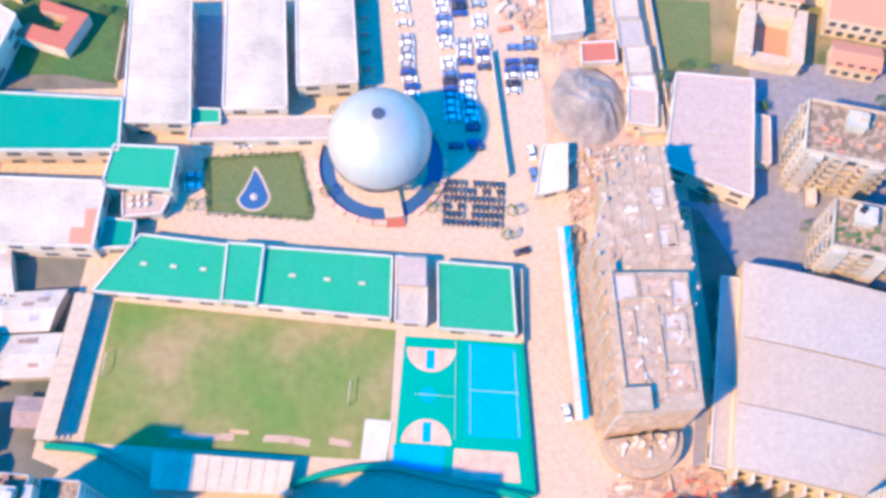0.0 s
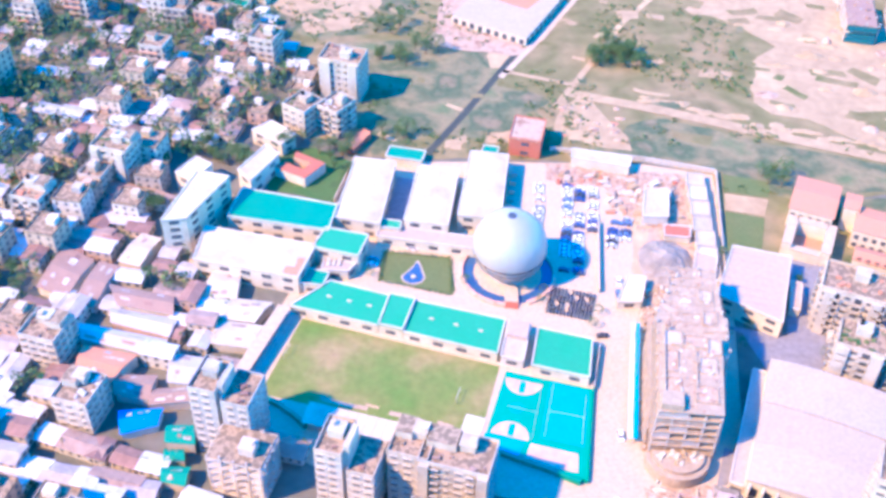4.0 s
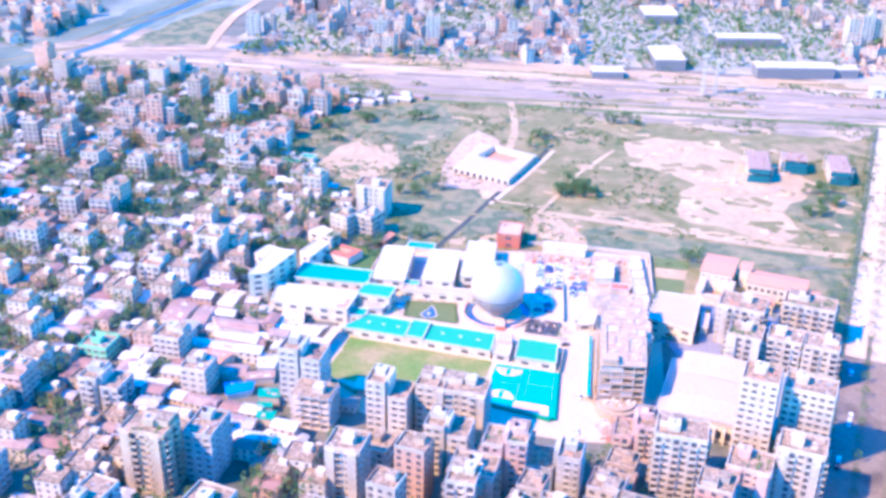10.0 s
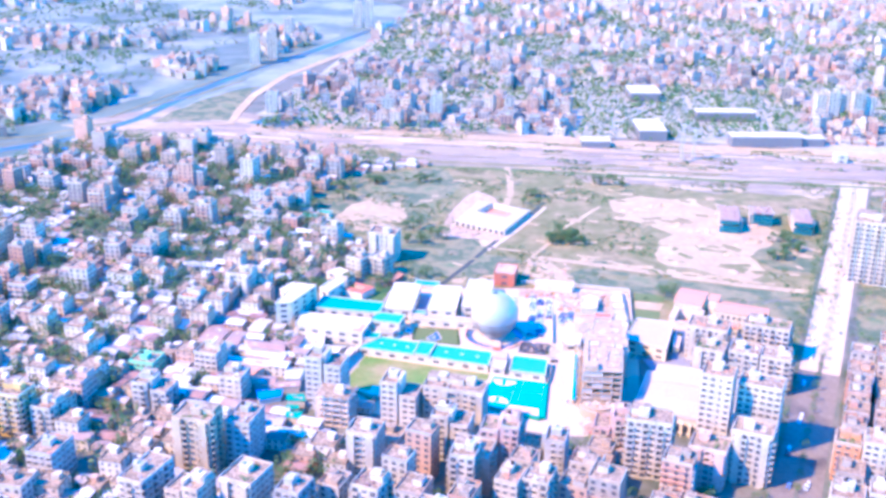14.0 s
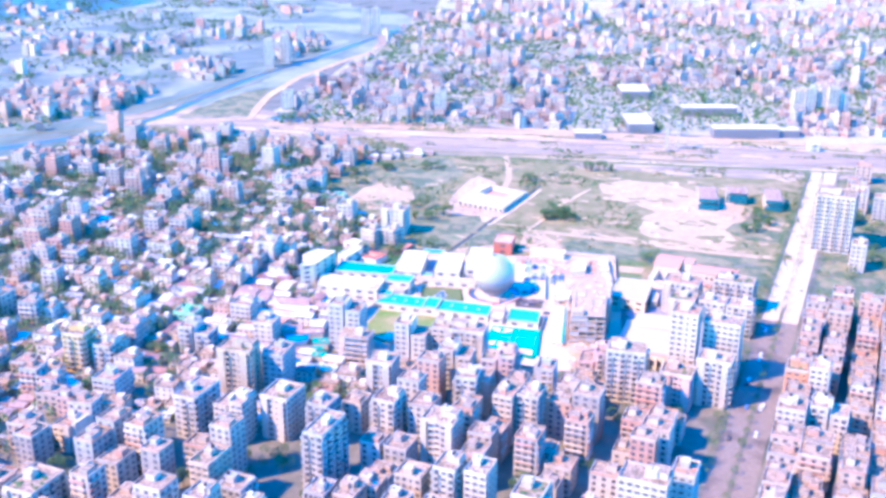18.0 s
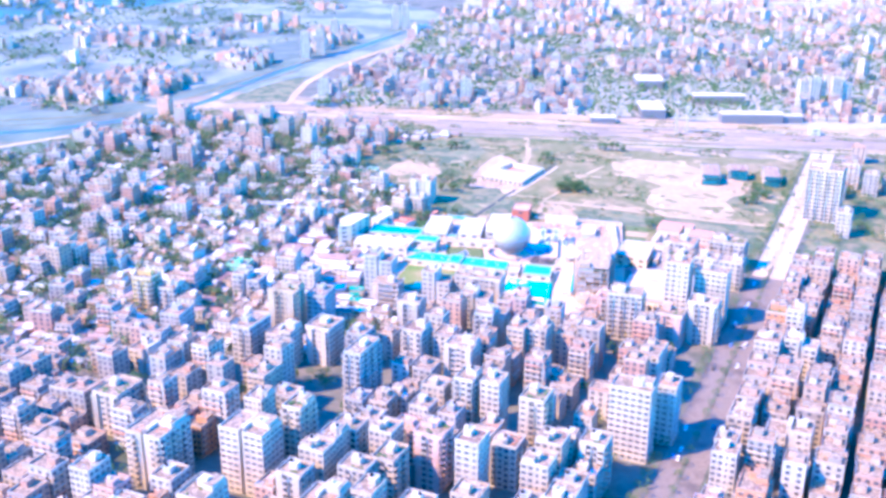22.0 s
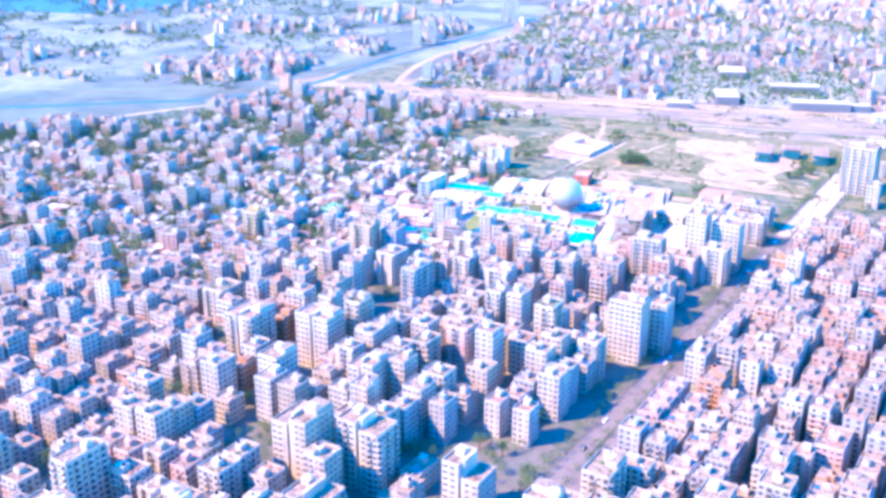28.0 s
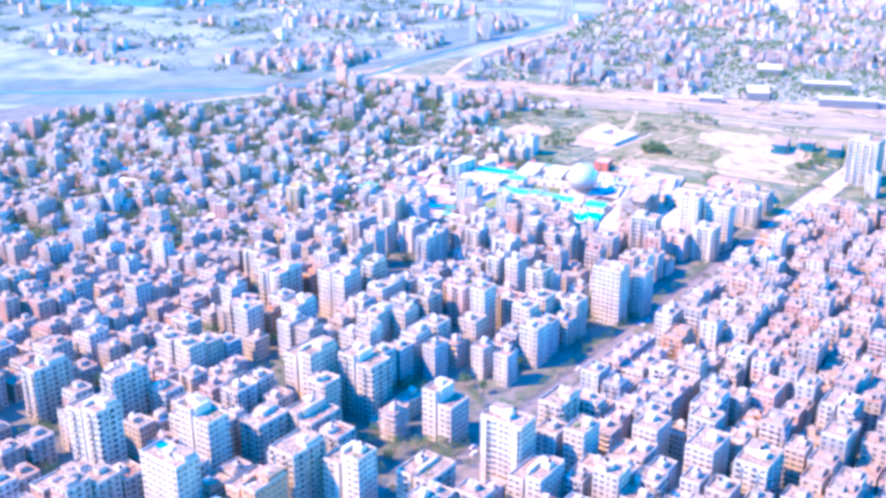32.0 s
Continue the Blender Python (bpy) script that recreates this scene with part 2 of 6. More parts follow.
# ---- building blocks ----
class Shape:
    """Collects plain faces of several materials for one mesh."""

    def __init__(self):
        self.v, self.f, self.m = [], [], []

    def add(self, pts, faces, m=0):
        k = len(self.v)
        self.v += pts
        self.f += [tuple(k + i for i in f) for f in faces]
        self.m += [m] * len(faces)

    def prism(self, pts, z0, z1, m=0, top=None):
        n = len(pts)
        self.add([(x, y, z0) for x, y in pts] + [(x, y, z1) for x, y in pts], [(i, (i + 1) % n, n + (i + 1) % n, n + i) for i in range(n)] + [tuple(range(n, 2 * n))], m)
        if top is not None:
            self.m[-1] = top

    def box(self, x, y, w, d, z0, z1, rot=0, m=0, top=None):
        c, s = math.cos(radians(rot)), math.sin(radians(rot))
        self.prism([(x + a * w / 2 * c - b * d / 2 * s, y + a * w / 2 * s + b * d / 2 * c) for a, b in ((-1, -1), (1, -1), (1, 1), (-1, 1))], z0, z1, m, top)

    def slab(self, x, y, w, d, z0, z1, m=0):
        """A box with its underside."""
        self.box(x, y, w, d, z0, z1, 0, m)
        self.add([(x + a * w / 2, y + b * d / 2, z0) for a, b in ((-1, -1), (-1, 1), (1, 1), (1, -1))], [(0, 1, 2, 3)], m)

    def tube(self, x, y, r, z0, z1, n=10, m=0, r2=None):
        r2 = r if r2 is None else r2
        ring = [(math.cos(2 * math.pi * i / n), math.sin(2 * math.pi * i / n)) for i in range(n)]
        self.add([(x + r * a, y + r * b, z0) for a, b in ring] + [(x + r2 * a, y + r2 * b, z1) for a, b in ring], [(i, (i + 1) % n, n + (i + 1) % n, n + i) for i in range(n)] + [tuple(range(n, 2 * n))], m)

    def gable(self, x, y, w, d, z0, rise, over=0.4, rot=0, m=0):
        """A pitched roof with its ridge along the width and a sheet's thickness."""
        c, s = math.cos(radians(rot)), math.sin(radians(rot))
        w, d = w + 2 * over, d + 2 * over
        pts = []
        for dz in (0, 0.12):
            for a, b, h in ((-1, -1, 0), (1, -1, 0), (1, 0, rise), (-1, 0, rise), (1, 1, 0), (-1, 1, 0)):
                pts.append((x + a * w / 2 * c - b * d / 2 * s, y + a * w / 2 * s + b * d / 2 * c, z0 + h + dz))
        self.add(pts, [(6, 7, 8, 9), (9, 8, 10, 11), (0, 1, 7, 6), (4, 5, 11, 10), (1, 2, 8, 7), (2, 4, 10, 8), (3, 0, 6, 9), (5, 3, 9, 11), (1, 0, 3, 2), (2, 3, 5, 4)], m)

    def mesh(self, name, mats):
        me = bpy.data.meshes.new(name)
        me.from_pydata(self.v, [], self.f)
        for m in mats:
            me.materials.append(m)
        me.polygons.foreach_set("material_index", self.m)
        me.update()
        return me


def part(name, shape, mats, parent=None, label="", kind=""):
    ob = new(name, shape.mesh(name, mats if isinstance(mats, (list, tuple)) else [mats]))
    ob.parent = parent
    return tagged(ob, label, kind=kind)


def thing(name, label, category, group="", kind=""):
    return tagged(new(name), label, category, group, kind)


def corners(x, y, w, d, rot=0):
    c, s = math.cos(radians(rot)), math.sin(radians(rot))
    return [(x + a * w / 2 * c - b * d / 2 * s, y + a * w / 2 * s + b * d / 2 * c) for a, b in ((-1, -1), (1, -1), (1, 1), (-1, 1))]


def grow(pts, r):
    cx, cy = sum(p[0] for p in pts) / len(pts), sum(p[1] for p in pts) / len(pts)
    return [(x + r * (x - cx) / max(1e-6, math.hypot(x - cx, y - cy)), y + r * (y - cy) / max(1e-6, math.hypot(x - cx, y - cy))) for x, y in pts]


def inside(x, y, pts):
    hit = False
    for (ax, ay), (bx, by) in zip(pts, pts[1:] + pts[:1]):
        if (ay > y) != (by > y) and x < (bx - ax) * (y - ay) / (by - ay) + ax:
            hit = not hit
    return hit


def uneven(pts, step=8.0, amount=2.0, seed=0.0):
    """The outline with many small bends."""
    out = []
    for (ax, ay), (bx, by) in zip(pts, pts[1:] + pts[:1]):
        n = max(1, int(math.hypot(bx - ax, by - ay) / step))
        for i in range(n):
            x, y = ax + (bx - ax) * i / n, ay + (by - ay) * i / n
            out.append((x + amount * noise.noise((x * 0.05, y * 0.05, seed)) * 2, y + amount * noise.noise((x * 0.05, y * 0.05, seed + 9)) * 2))
    return out


def sheet(name, pts, z, mat, label, category, parent=None, thick=0.0):
    s = Shape()
    s.prism(pts, z - 0.05 - thick, z)
    ob = part(name, s, mat, parent)
    return tagged(ob, label, category, kind="structure") if parent is None else ob


def strip(name, line, width, z, mat, label, category):
    """A road along a line of points."""
    s, n = Shape(), len(line)
    left, right = [], []
    for i, (x, y) in enumerate(line):
        ax, ay = line[max(0, i - 1)]
        bx, by = line[min(n - 1, i + 1)]
        l = math.hypot(bx - ax, by - ay)
        nx, ny = -(by - ay) / l * width / 2, (bx - ax) / l * width / 2
        left.append((x + nx, y + ny))
        right.append((x - nx, y - ny))
    for i in range(n - 1):
        s.add([(*right[i], z), (*right[i + 1], z), (*left[i + 1], z), (*left[i], z)], [(0, 1, 2, 3)])
    return tagged(part(name, s, mat), label, category, kind="structure")

# ---- ground ----
def avenue_x(y):
    return 157 + 0.34 * (y - 4)


AVENUE_TURN = -18.8
sheet("ground", [(-4400, -4400), (4400, -4400), (4400, 4400), (-4400, 4400)], 0, TOWN_GROUND, "dusty town ground with dark green patches between houses", "ground")
OPEN_LAND = [(-58, 106), (-30, 112), (50, 114), (72, 112), (78, 66), (98, 64), (104, 98), (196, 112), (226, 222), (262, 330), (92, 344), (-50, 352), (-128, 318), (-140, 250), (-92, 170)]
sheet("ground_open", uneven(OPEN_LAND, 9, 4), 0.06, SCRUB, "open scrub land of dry grass and weeds", "ground")
sheet("ground_green_belt", uneven([(30, 119), (76, 114), (100, 99), (190, 113), (194, 117), (148, 123), (100, 134), (60, 147), (48, 138)], 6, 3, 12), 0.1, GREEN_SCRUB, "belt of green weeds behind the compound wall", "ground")
sheet("ground_tan_plot", uneven([(16, 132), (47, 121), (46, 130), (36, 146), (28, 160), (18, 150)], 4, 2, 14), 0.14, EARTH, "bare sandy plot behind the sheds", "ground")
sheet("ground_tan_plot", uneven([(-84, 121), (-74, 116), (-70, 128), (-80, 132)], 4, 1, 15), 0.14, EARTH, "bare sandy plot between houses", "ground")
BAND = [(-400, 440), (-300, 402), (-252, 380), (-86, 354), (12, 350), (70, 325), (139, 304), (232, 302), (330, 306), (760, 290), (1500, 270), (1500, 400), (760, 420), (400, 405), (288, 420), (74, 446), (-190, 474), (-250, 500), (-330, 520)]
sheet("ground_sand_band", uneven(BAND, 14, 6, 3), 0.1, RAIL_LAND, "wide band of bare sandy earth along a railway", "ground")
SAND = [(77, 277), (102, 289), (136, 286), (152, 262), (170, 254), (186, 218), (173, 188), (157, 174), (168, 150), (144, 129), (135, 141), (120, 151), (98, 162), (103, 194), (112, 209), (99, 232), (77, 234)]
sheet("ground_sand_pit", uneven(SAND, 5, 4, 5), 0.12, EARTH, "bare excavated sandy ground with heaps", "ground")
sheet("ground_bare_patch", uneven([(-114, 226), (-108, 250), (-94, 264), (-74, 252), (-65, 232), (-74, 206), (-88, 196), (-104, 206)], 4, 4, 7), 0.12, EARTH, "bare brown patch of trodden earth", "ground")
sheet("ground_lowland", uneven([(-1500, 60), (-430, 200), (-360, 300), (-320, 440), (-260, 560), (-190, 800), (-120, 1100), (-500, 1500), (-1800, 1500)], 30, 14, 11), 0.05, MARSH, "low wet land of reeds and flooded fields beside a river", "ground")
RIVER = [(-1400, 60), (-900, 190), (-640, 250), (-450, 330), (-372, 396), (-338, 470), (-322, 560), (-290, 680), (-240, 800), (-160, 1040)]
sheet("ground_green_plot", uneven([(98, 65), (104, 97), (196, 111), (188, 84), (174, 42), (152, 26), (148, 62), (120, 52)], 6, 1.5, 16), 0.09, GREEN_SCRUB, "weedy garden land between the school and the avenue", "ground")
sheet("ground_green_plot", uneven([(-56, 113), (2, 133), (14, 152), (-4, 168), (-8, 186), (-40, 198), (-84, 190), (-72, 150)], 6, 4, 18), 0.09, GREEN_SCRUB, "weedy green land beside the canal", "ground")
sheet("ground_green_plot", uneven([(174, 8), (232, 4), (330, -10), (340, 298), (268, 300), (252, 250), (214, 128)], 9, 2, 19), 0.09, GREEN_SCRUB, "tree-grown green land east of the avenue", "ground")
sheet("ground_green_plot", uneven([(160, 176), (174, 190), (188, 216), (206, 200), (196, 150), (174, 152)], 5, 3, 22), 0.125, GREEN_SCRUB, "dark weedy ground beside the sand pit", "ground")
sheet("ground_green_plot", uneven([(-136, 252), (-124, 314), (-52, 346), (-26, 300), (-46, 262), (-50, 226), (-62, 200), (-86, 190), (-118, 206)], 7, 4, 23), 0.085, GREEN_SCRUB, "green weedy land round a bare trodden patch", "ground")
spots, pick = Shape(), random.Random(17)
for i in range(150):
    x, y = pick.uniform(-110, 215), pick.uniform(118, 322)
    if inside(x, y, OPEN_LAND):
        k = 1 if inside(x, y, SAND) else pick.choice((0, 0, 0, 1, 2))
        spots.prism(uneven(corners(x, y, pick.uniform(3, 17), pick.uniform(2, 8), pick.uniform(-40, 20)), 1.6, 2.2, i), 0, 0.13 + 0.0006 * i, k)
tagged(part("ground_spots", spots, [EARTH, SCRUB, GREEN_SCRUB]), "scattered bare and weedy spots on the open land", "ground spots", kind="stuff")
sheet("ground_reed_belt", uneven([(-1500, -20), (-640, 190), (-430, 240), (-378, 293), (-359, 351), (-328, 448), (-309, 539), (-274, 669), (-230, 798), (-150, 1018), (-190, 1050), (-272, 744), (-315, 708), (-359, 557), (-401, 465), (-439, 423), (-560, 372), (-760, 300), (-1500, 150)], 20, 6, 21), 0.075, REEDS, "dark belt of reeds and ditches along a river", "ground")
for k, (line, w) in enumerate((([(-560, 240), (-440, 290), (-388, 314), (-353, 371), (-322, 417)], 5), ([(-620, 330), (-470, 374), (-405, 403), (-370, 440), (-352, 461)], 6), ([(-345, 513), (-308, 574), (-280, 640)], 5), ([(-700, 262), (-520, 330), (-420, 376), (-364, 420)], 3), ([(-366, 470), (-340, 560), (-300, 660), (-250, 790)], 4))):
    strip("dyke_path", line, 0.6 * w, 0.3 + 0.03 * k, SCRUB, "pale dyke path between ditches", "path")
strip("river", RIVER, 11, 0.16, WATER, "slow blue-grey river winding past the town", "river")
sheet("pond_flood", uneven([(-322, 458), (-254, 472), (-262, 616), (-306, 545)], 12, 4, 2), 0.2, GREEN_SCRUB, "green weedy triangle between embankments", "ground")
sheet("pond_flood", uneven([(-235, 464), (-212, 500), (-179, 490), (-197, 455)], 8, 3, 4), 0.2, WATER, "still pond between embankments", "water")
# water added over the far flats; its sky reflection replaces the pale haze
sheet("ground_far_flats", uneven([(-2600, 700), (-900, 900), (-600, 1250), (-700, 1700), (-2600, 1700)], 60, 30, 4), 0.12, WATER, "far flooded flats whose sky reflection stands in for haze", "water")
strip("embankment_road", [(-299, 453), (-250, 460), (-254, 510), (-255, 568), (-242, 665), (-201, 785), (-154, 898), (-110, 1010)], 9, 0.5, EARTH, "sandy embankment road", "road")
strip("flyover_road", [(-560, 170), (-430, 300), (-330, 398), (-252, 424), (-180, 412)], 7, 0.7, PAVING, "pale raised road curving to the embankment", "road")
# southern stretch has shade put into its colour; the north stays sandy
strip("avenue", [(avenue_x(y), y) for y in range(-900, 45, 40)], 20, 0.14, ROAD, "broad dusty avenue with a planted median, coloured darker for building shade", "road")
strip("avenue_north", [(avenue_x(y), y) for y in range(20, 345, 40)], 20, 0.18, PAVING, "sandy northern stretch of the avenue", "road")
strip("avenue_median", [(avenue_x(y), y) for y in range(-700, 60, 20)], 2.0, 0.3, TOWN_GROUND, "narrow planted median of the avenue", "median")
for side in (-1, 1):
    strip("pavement", [(avenue_x(y) + side * 11.6, y) for y in range(-700, 330, 20)], 2.6, 0.3, TOWN_GROUND, "dusty concrete pavement along the avenue", "pavement")
strip("dirt_road", [(18, 150), (21, 161), (60, 152), (104, 139), (148, 127), (180, 121), (196, 118)], 6, 0.28, EARTH, "pale dirt road across the scrub", "road")
strip("dirt_track", [(21, 161), (32, 186), (47, 223), (70, 262)], 3, 0.25, EARTH, "narrow dirt track through the scrub", "track")
strip("dirt_track", [(2, 352), (5, 322), (6, 285), (2, 256)], 5, 0.24, EARTH, "dirt track to the courtyard building", "track")
strip("dirt_track", [(-6, 175), (10, 171), (26, 167)], 2.5, 0.22, EARTH, "narrow dirt track through the scrub", "track")
strip("canal", [(27, 258), (20, 240), (2, 198), (-21, 140), (-33, 112)], 3.0, 0.18, DITCH, "narrow dark drainage canal", "canal")
strip("canal_path", [(31, 257), (24, 239), (6, 197), (-7, 170)], 2.6, 0.22, PAVING, "pale path beside the drainage canal", "path")
for k in range(9):
    strip("railway_track", [(-330 + 3 * k, 424 + 5.6 * k), (-100, 368 + 5.6 * k), (90, 356 + 5.6 * k), (300, 345 + 5.2 * k), (760, 319 + 5.2 * k)], 2.4, 0.29 + 0.004 * k, BALLAST, "railway track on dark ballast", "railway")
strip("side_street", [(-76, -18), (-62, -30), (-48, -36), (-10, -38), (30, -46), (44, -46)], 8, 0.1, PAVING, "dusty street behind the sports field", "street")
strip("back_lane", [(30, 19), (36, 17), (35, -12), (31, -44), (26, -70)], 7.5, 0.12, PAVING, "pale concrete lane along the courts", "street")
strip("shaded_lane", [(68, -22), (62, -44), (58, -62)], 7, 0.1, ASPHALT, "shaded lane beside the construction site", "street")
# far ground sheet in the haze-paled tone
sheet("ground_far_town", uneven([(-240, 480), (-120, 455), (74, 448), (300, 424), (1700, 400), (1700, 1900), (-120, 1900), (-130, 1100), (-200, 760)], 40, 10, 6), 0.04, FAR_GROUND, "ground under the far town, paled in colour for haze", "ground")
for k, (y, w, m) in enumerate(((418, 12, PAVING), (436, 16, EARTH), (346, 5, LAWN), (404, 4, SCRUB), (428, 3, SCRUB), (360, 6, SCRUB))):
    strip("rail_strip", [(-200 + 20 * k, y + 14), (-60, y + 2), (90, y - 8), (300, y - 22), (760, y - 52)], w, 0.16 + 0.02 * k, m, "long strip of railway land", "railway")

# ---- buildings ----
STOREY = 2.85
PAINTS = {
    "white": material("white_render", [(0.5, 0.45, 0.375), (0.44, 0.4, 0.335)], 0.2, 0.85, 0.1, stretch=(1, 1, 0.35), stains=0.25),
    "cream": material("cream_paint", [(0.48, 0.405, 0.31), (0.43, 0.36, 0.28)], 0.2, 0.85, 0.1, stretch=(1, 1, 0.35), stains=0.25),
    "tan": material("tan_paint", [(0.46, 0.37, 0.27), (0.4, 0.32, 0.235)], 0.2, 0.85, 0.1, stretch=(1, 1, 0.35), stains=0.25),
    "pink": material("pink_paint", [(0.54, 0.38, 0.33), (0.48, 0.335, 0.29)], 0.2, 0.85, 0.1, stretch=(1, 1, 0.35), stains=0.25),
    "grey": material("grey_paint", [(0.42, 0.4, 0.37), (0.35, 0.335, 0.31)], 0.2, 0.85, 0.1, stretch=(1, 1, 0.35), stains=0.3),
    "yellow": material("yellow_paint", [(0.561, 0.411, 0.172), (0.5, 0.359, 0.152)], 0.2, 0.85, 0.1, stretch=(1, 1, 0.35), stains=0.25),
    "orange": material("orange_paint", [(0.514, 0.27, 0.152), (0.453, 0.241, 0.138)], 0.2, 0.85, 0.1, stretch=(1, 1, 0.35), stains=0.25),
    "green": material("green_paint", [(0.2, 0.5, 0.3), (0.24, 0.55, 0.34)], 0.2, 0.85, 0.1, stretch=(1, 1, 0.35), stains=0.25),
    "blue": material("pale_blue_paint", [(0.42, 0.55, 0.66), (0.36, 0.5, 0.62)], 0.2, 0.85, 0.1, stretch=(1, 1, 0.35), stains=0.25),
    "cement": CONCRETE,
}
TRIMS = {"white": "cream", "cream": "white", "tan": "cream", "pink": "white", "grey": "white", "yellow": "white", "orange": "cream", "green": "white", "blue": "white", "cement": "cement"}
WORDS = {2: "two", 3: "three", 4: "four", 5: "five", 6: "six", 7: "seven", 8: "eight", 9: "nine", 10: "ten", 11: "eleven", 12: "twelve", 13: "thirteen", 14: "fourteen", 15: "fifteen"}


def faces_of(w, d):
    """The four sides: length, and a map from (along, out) to (x, y)."""
    return ((w, lambda a, o: (a, -d / 2 - o)), (d, lambda a, o: (w / 2 + o, a)), (w, lambda a, o: (-a, d / 2 + o)), (d, lambda a, o: (-w / 2 - o, -a)))


def bar(s, place, a, b, o0, o1, z0, z1, m=0):
    """A box on a side, from a to b along it and o0 to o1 out of it, with its underside."""
    p = [place(a, o0), place(a, o1), place(b, o1), place(b, o0)]
    s.add([(*q, z0) for q in p] + [(*q, z1) for q in p], [(0, 1, 5, 4), (1, 2, 6, 5), (2, 3, 7, 6), (4, 5, 6, 7), (3, 2, 1, 0)], m)


def apartment(w, d, floors, colour, style, seed, rich=True, solid=False):
    """An apartment block, its base at the origin, its front to -y."""
    r = random.Random(seed)
    h = floors * STOREY + 0.6
    look_of = {"grid": "with rows of shaded windows", "balcony": "with stacked balconies", "frame": "with bare unfinished floors"}[style]
    tone = {"cement": "bare cement"}.get(colour, colour)
    root = thing("apartment_block", f"{tone} {WORDS.get(floors, 'tall')}-storey apartment block {look_of}", "building")
    paint, trim = PAINTS[colour], PAINTS[TRIMS[colour]]
    wall, panes, shades = Shape(), Shape(), Shape()
    split = style != "frame" and w >= 15 and not solid and (d >= 14 or seed % 3 == 0)
    notch = style != "frame" and not split and w > 12 and r.random() < 0.55
    low = floors - r.choice((0, 1, 1, 2)) if split else floors
    side_low = r.choice((-1, 1))
    wings = [(0.27 * w, 0.46 * w, low if side_low > 0 else floors), (-0.27 * w, 0.46 * w, low if side_low < 0 else floors)] if split else [(0, w, floors)]
    if style == "frame":
        for k in range(floors + 1):
            s = Shape()
            s.slab(0, 0, w, d, k * STOREY, k * STOREY + 0.3)
            part("floor_slab", s, paint, root)
        nx, ny = max(2, int(w / 4)), max(2, int(d / 4))
        for i in range(nx + 1):
            for j in range(ny + 1):
                if i in (0, nx) or j in (0, ny):
                    s = Shape()
                    s.box(-w / 2 + 0.3 + (w - 0.6) * i / nx, -d / 2 + 0.3 + (d - 0.6) * j / ny, 0.45, 0.45, 0, h + (1.2 if i % 2 else 0.4))
                    part("column", s, paint, root)
        wall.box(0, 0, w * 0.55, d * 0.55, 0, h - 0.6)
    else:
        for cx, wide, top in wings:
            rings = [(0, 0.0)]
            for k in range(1, top + 1):
                rings += [(k * STOREY + 0.33, 0.0), (k * STOREY + 0.35, 0.14), (k * STOREY + 0.58, 0.14), (k * STOREY + 0.6, 0.0)]
            pts = [(cx + a * (wide / 2 + o), b * (d / 2 + o), z) for z, o in rings for a, b in ((-1, -1), (1, -1), (1, 1), (-1, 1))]
            wall.add(pts, [(4 * i + j, 4 * i + (j + 1) % 4, 4 * i + 4 + (j + 1) % 4, 4 * i + 4 + j) for i in range(len(rings) - 1) for j in range(4)] + [tuple(range(len(pts) - 4, len(pts)))])
        if split:
            wall.box(0, 0, w * 0.1, d * 0.66, 0, h + 1.8)
        if notch:
            bay = r.uniform(2.6, 4)
            for side in (-1, 1):
                s = Shape()
                s.box(side * (w / 2 - bay / 2 - r.uniform(0, 1.5)), -d / 2 - 0.6, bay, 1.3, 0, h)
                part("bay", s, paint, root)
    part("wall", wall, paint, root)
    stacks = []
    for n, (length, place) in enumerate(faces_of(w, d)):
        cols = max(2, int(length / 2.9))
        pitch = length / cols
        base = 0.66 if notch and n == 0 else 0.0
        for c in range(cols):
            a = -length / 2 + pitch * (c + 0.5)
            deep = style == "balcony" and (c % 2 == (n + seed) % 2) and pitch > 2.4
            if deep and not (split and abs((a, w, -a, w)[n]) < 0.04 * w + pitch / 2):
                stacks.append((place, a, pitch, low if (a, w / 2, -a, -w / 2)[n] * side_low > 0 else floors))
            wide = min(pitch * 0.64, 2.2 if deep else 1.8)
            if style == "grid" and c % 3 == 2 and r.random() < 0.5:
                wide *= 0.5
            off = base if notch and n == 0 and abs(abs(a) - w / 2) < 5 else 0.0
            along = (a, w / 2, -a, -w / 2)[n]
            if split and abs(along) < 0.04 * w + wide / 2:
                continue
            for k in range(low if along * side_low > 0 else floors):
                if style == "frame" and r.random() < 0.5:
                    continue
                z = k * STOREY + 0.6
                lo, hi = z + (0.2 if deep else 0.8), z + 2.15
                bar(panes, place, a - wide / 2, a + wide / 2, off - 0.2, off + 0.05, lo, hi)
                if not deep and rich and k < floors:
                    bar(shades, place, a - wide / 2 - 0.2, a + wide / 2 + 0.2, off, off + 0.5, hi + 0.04, hi + 0.16)
    if style != "frame":
        part("glazing", panes, GLASS, root, "rows of dark window panes", "stuff")
    if shades.v:
        part("shading", shades, trim, root, "thin concrete sunshades over windows", "stuff")
    for place, a, pitch, top in stacks:
        s = Shape()
        for k in range(1, top):
            z = k * STOREY + 0.35
            half = pitch * 0.47
            bar(s, place, a - half, a + half, 0, 1.25, z, z + 0.16)
            bar(s, place, a - half, a + half, 1.15, 1.25, z + 0.16, z + 1.05)
            for e in (-1, 1):
                bar(s, place, a + e * half - 0.05, a + e * half + 0.05, 0, 1.25, z + 0.16, z + 1.05)
        part("balcony_tower", s, trim if r.random() < 0.5 else paint, root, "stack of small projecting balconies", "stuff")
    rim = trim if r.random() < 0.4 else paint
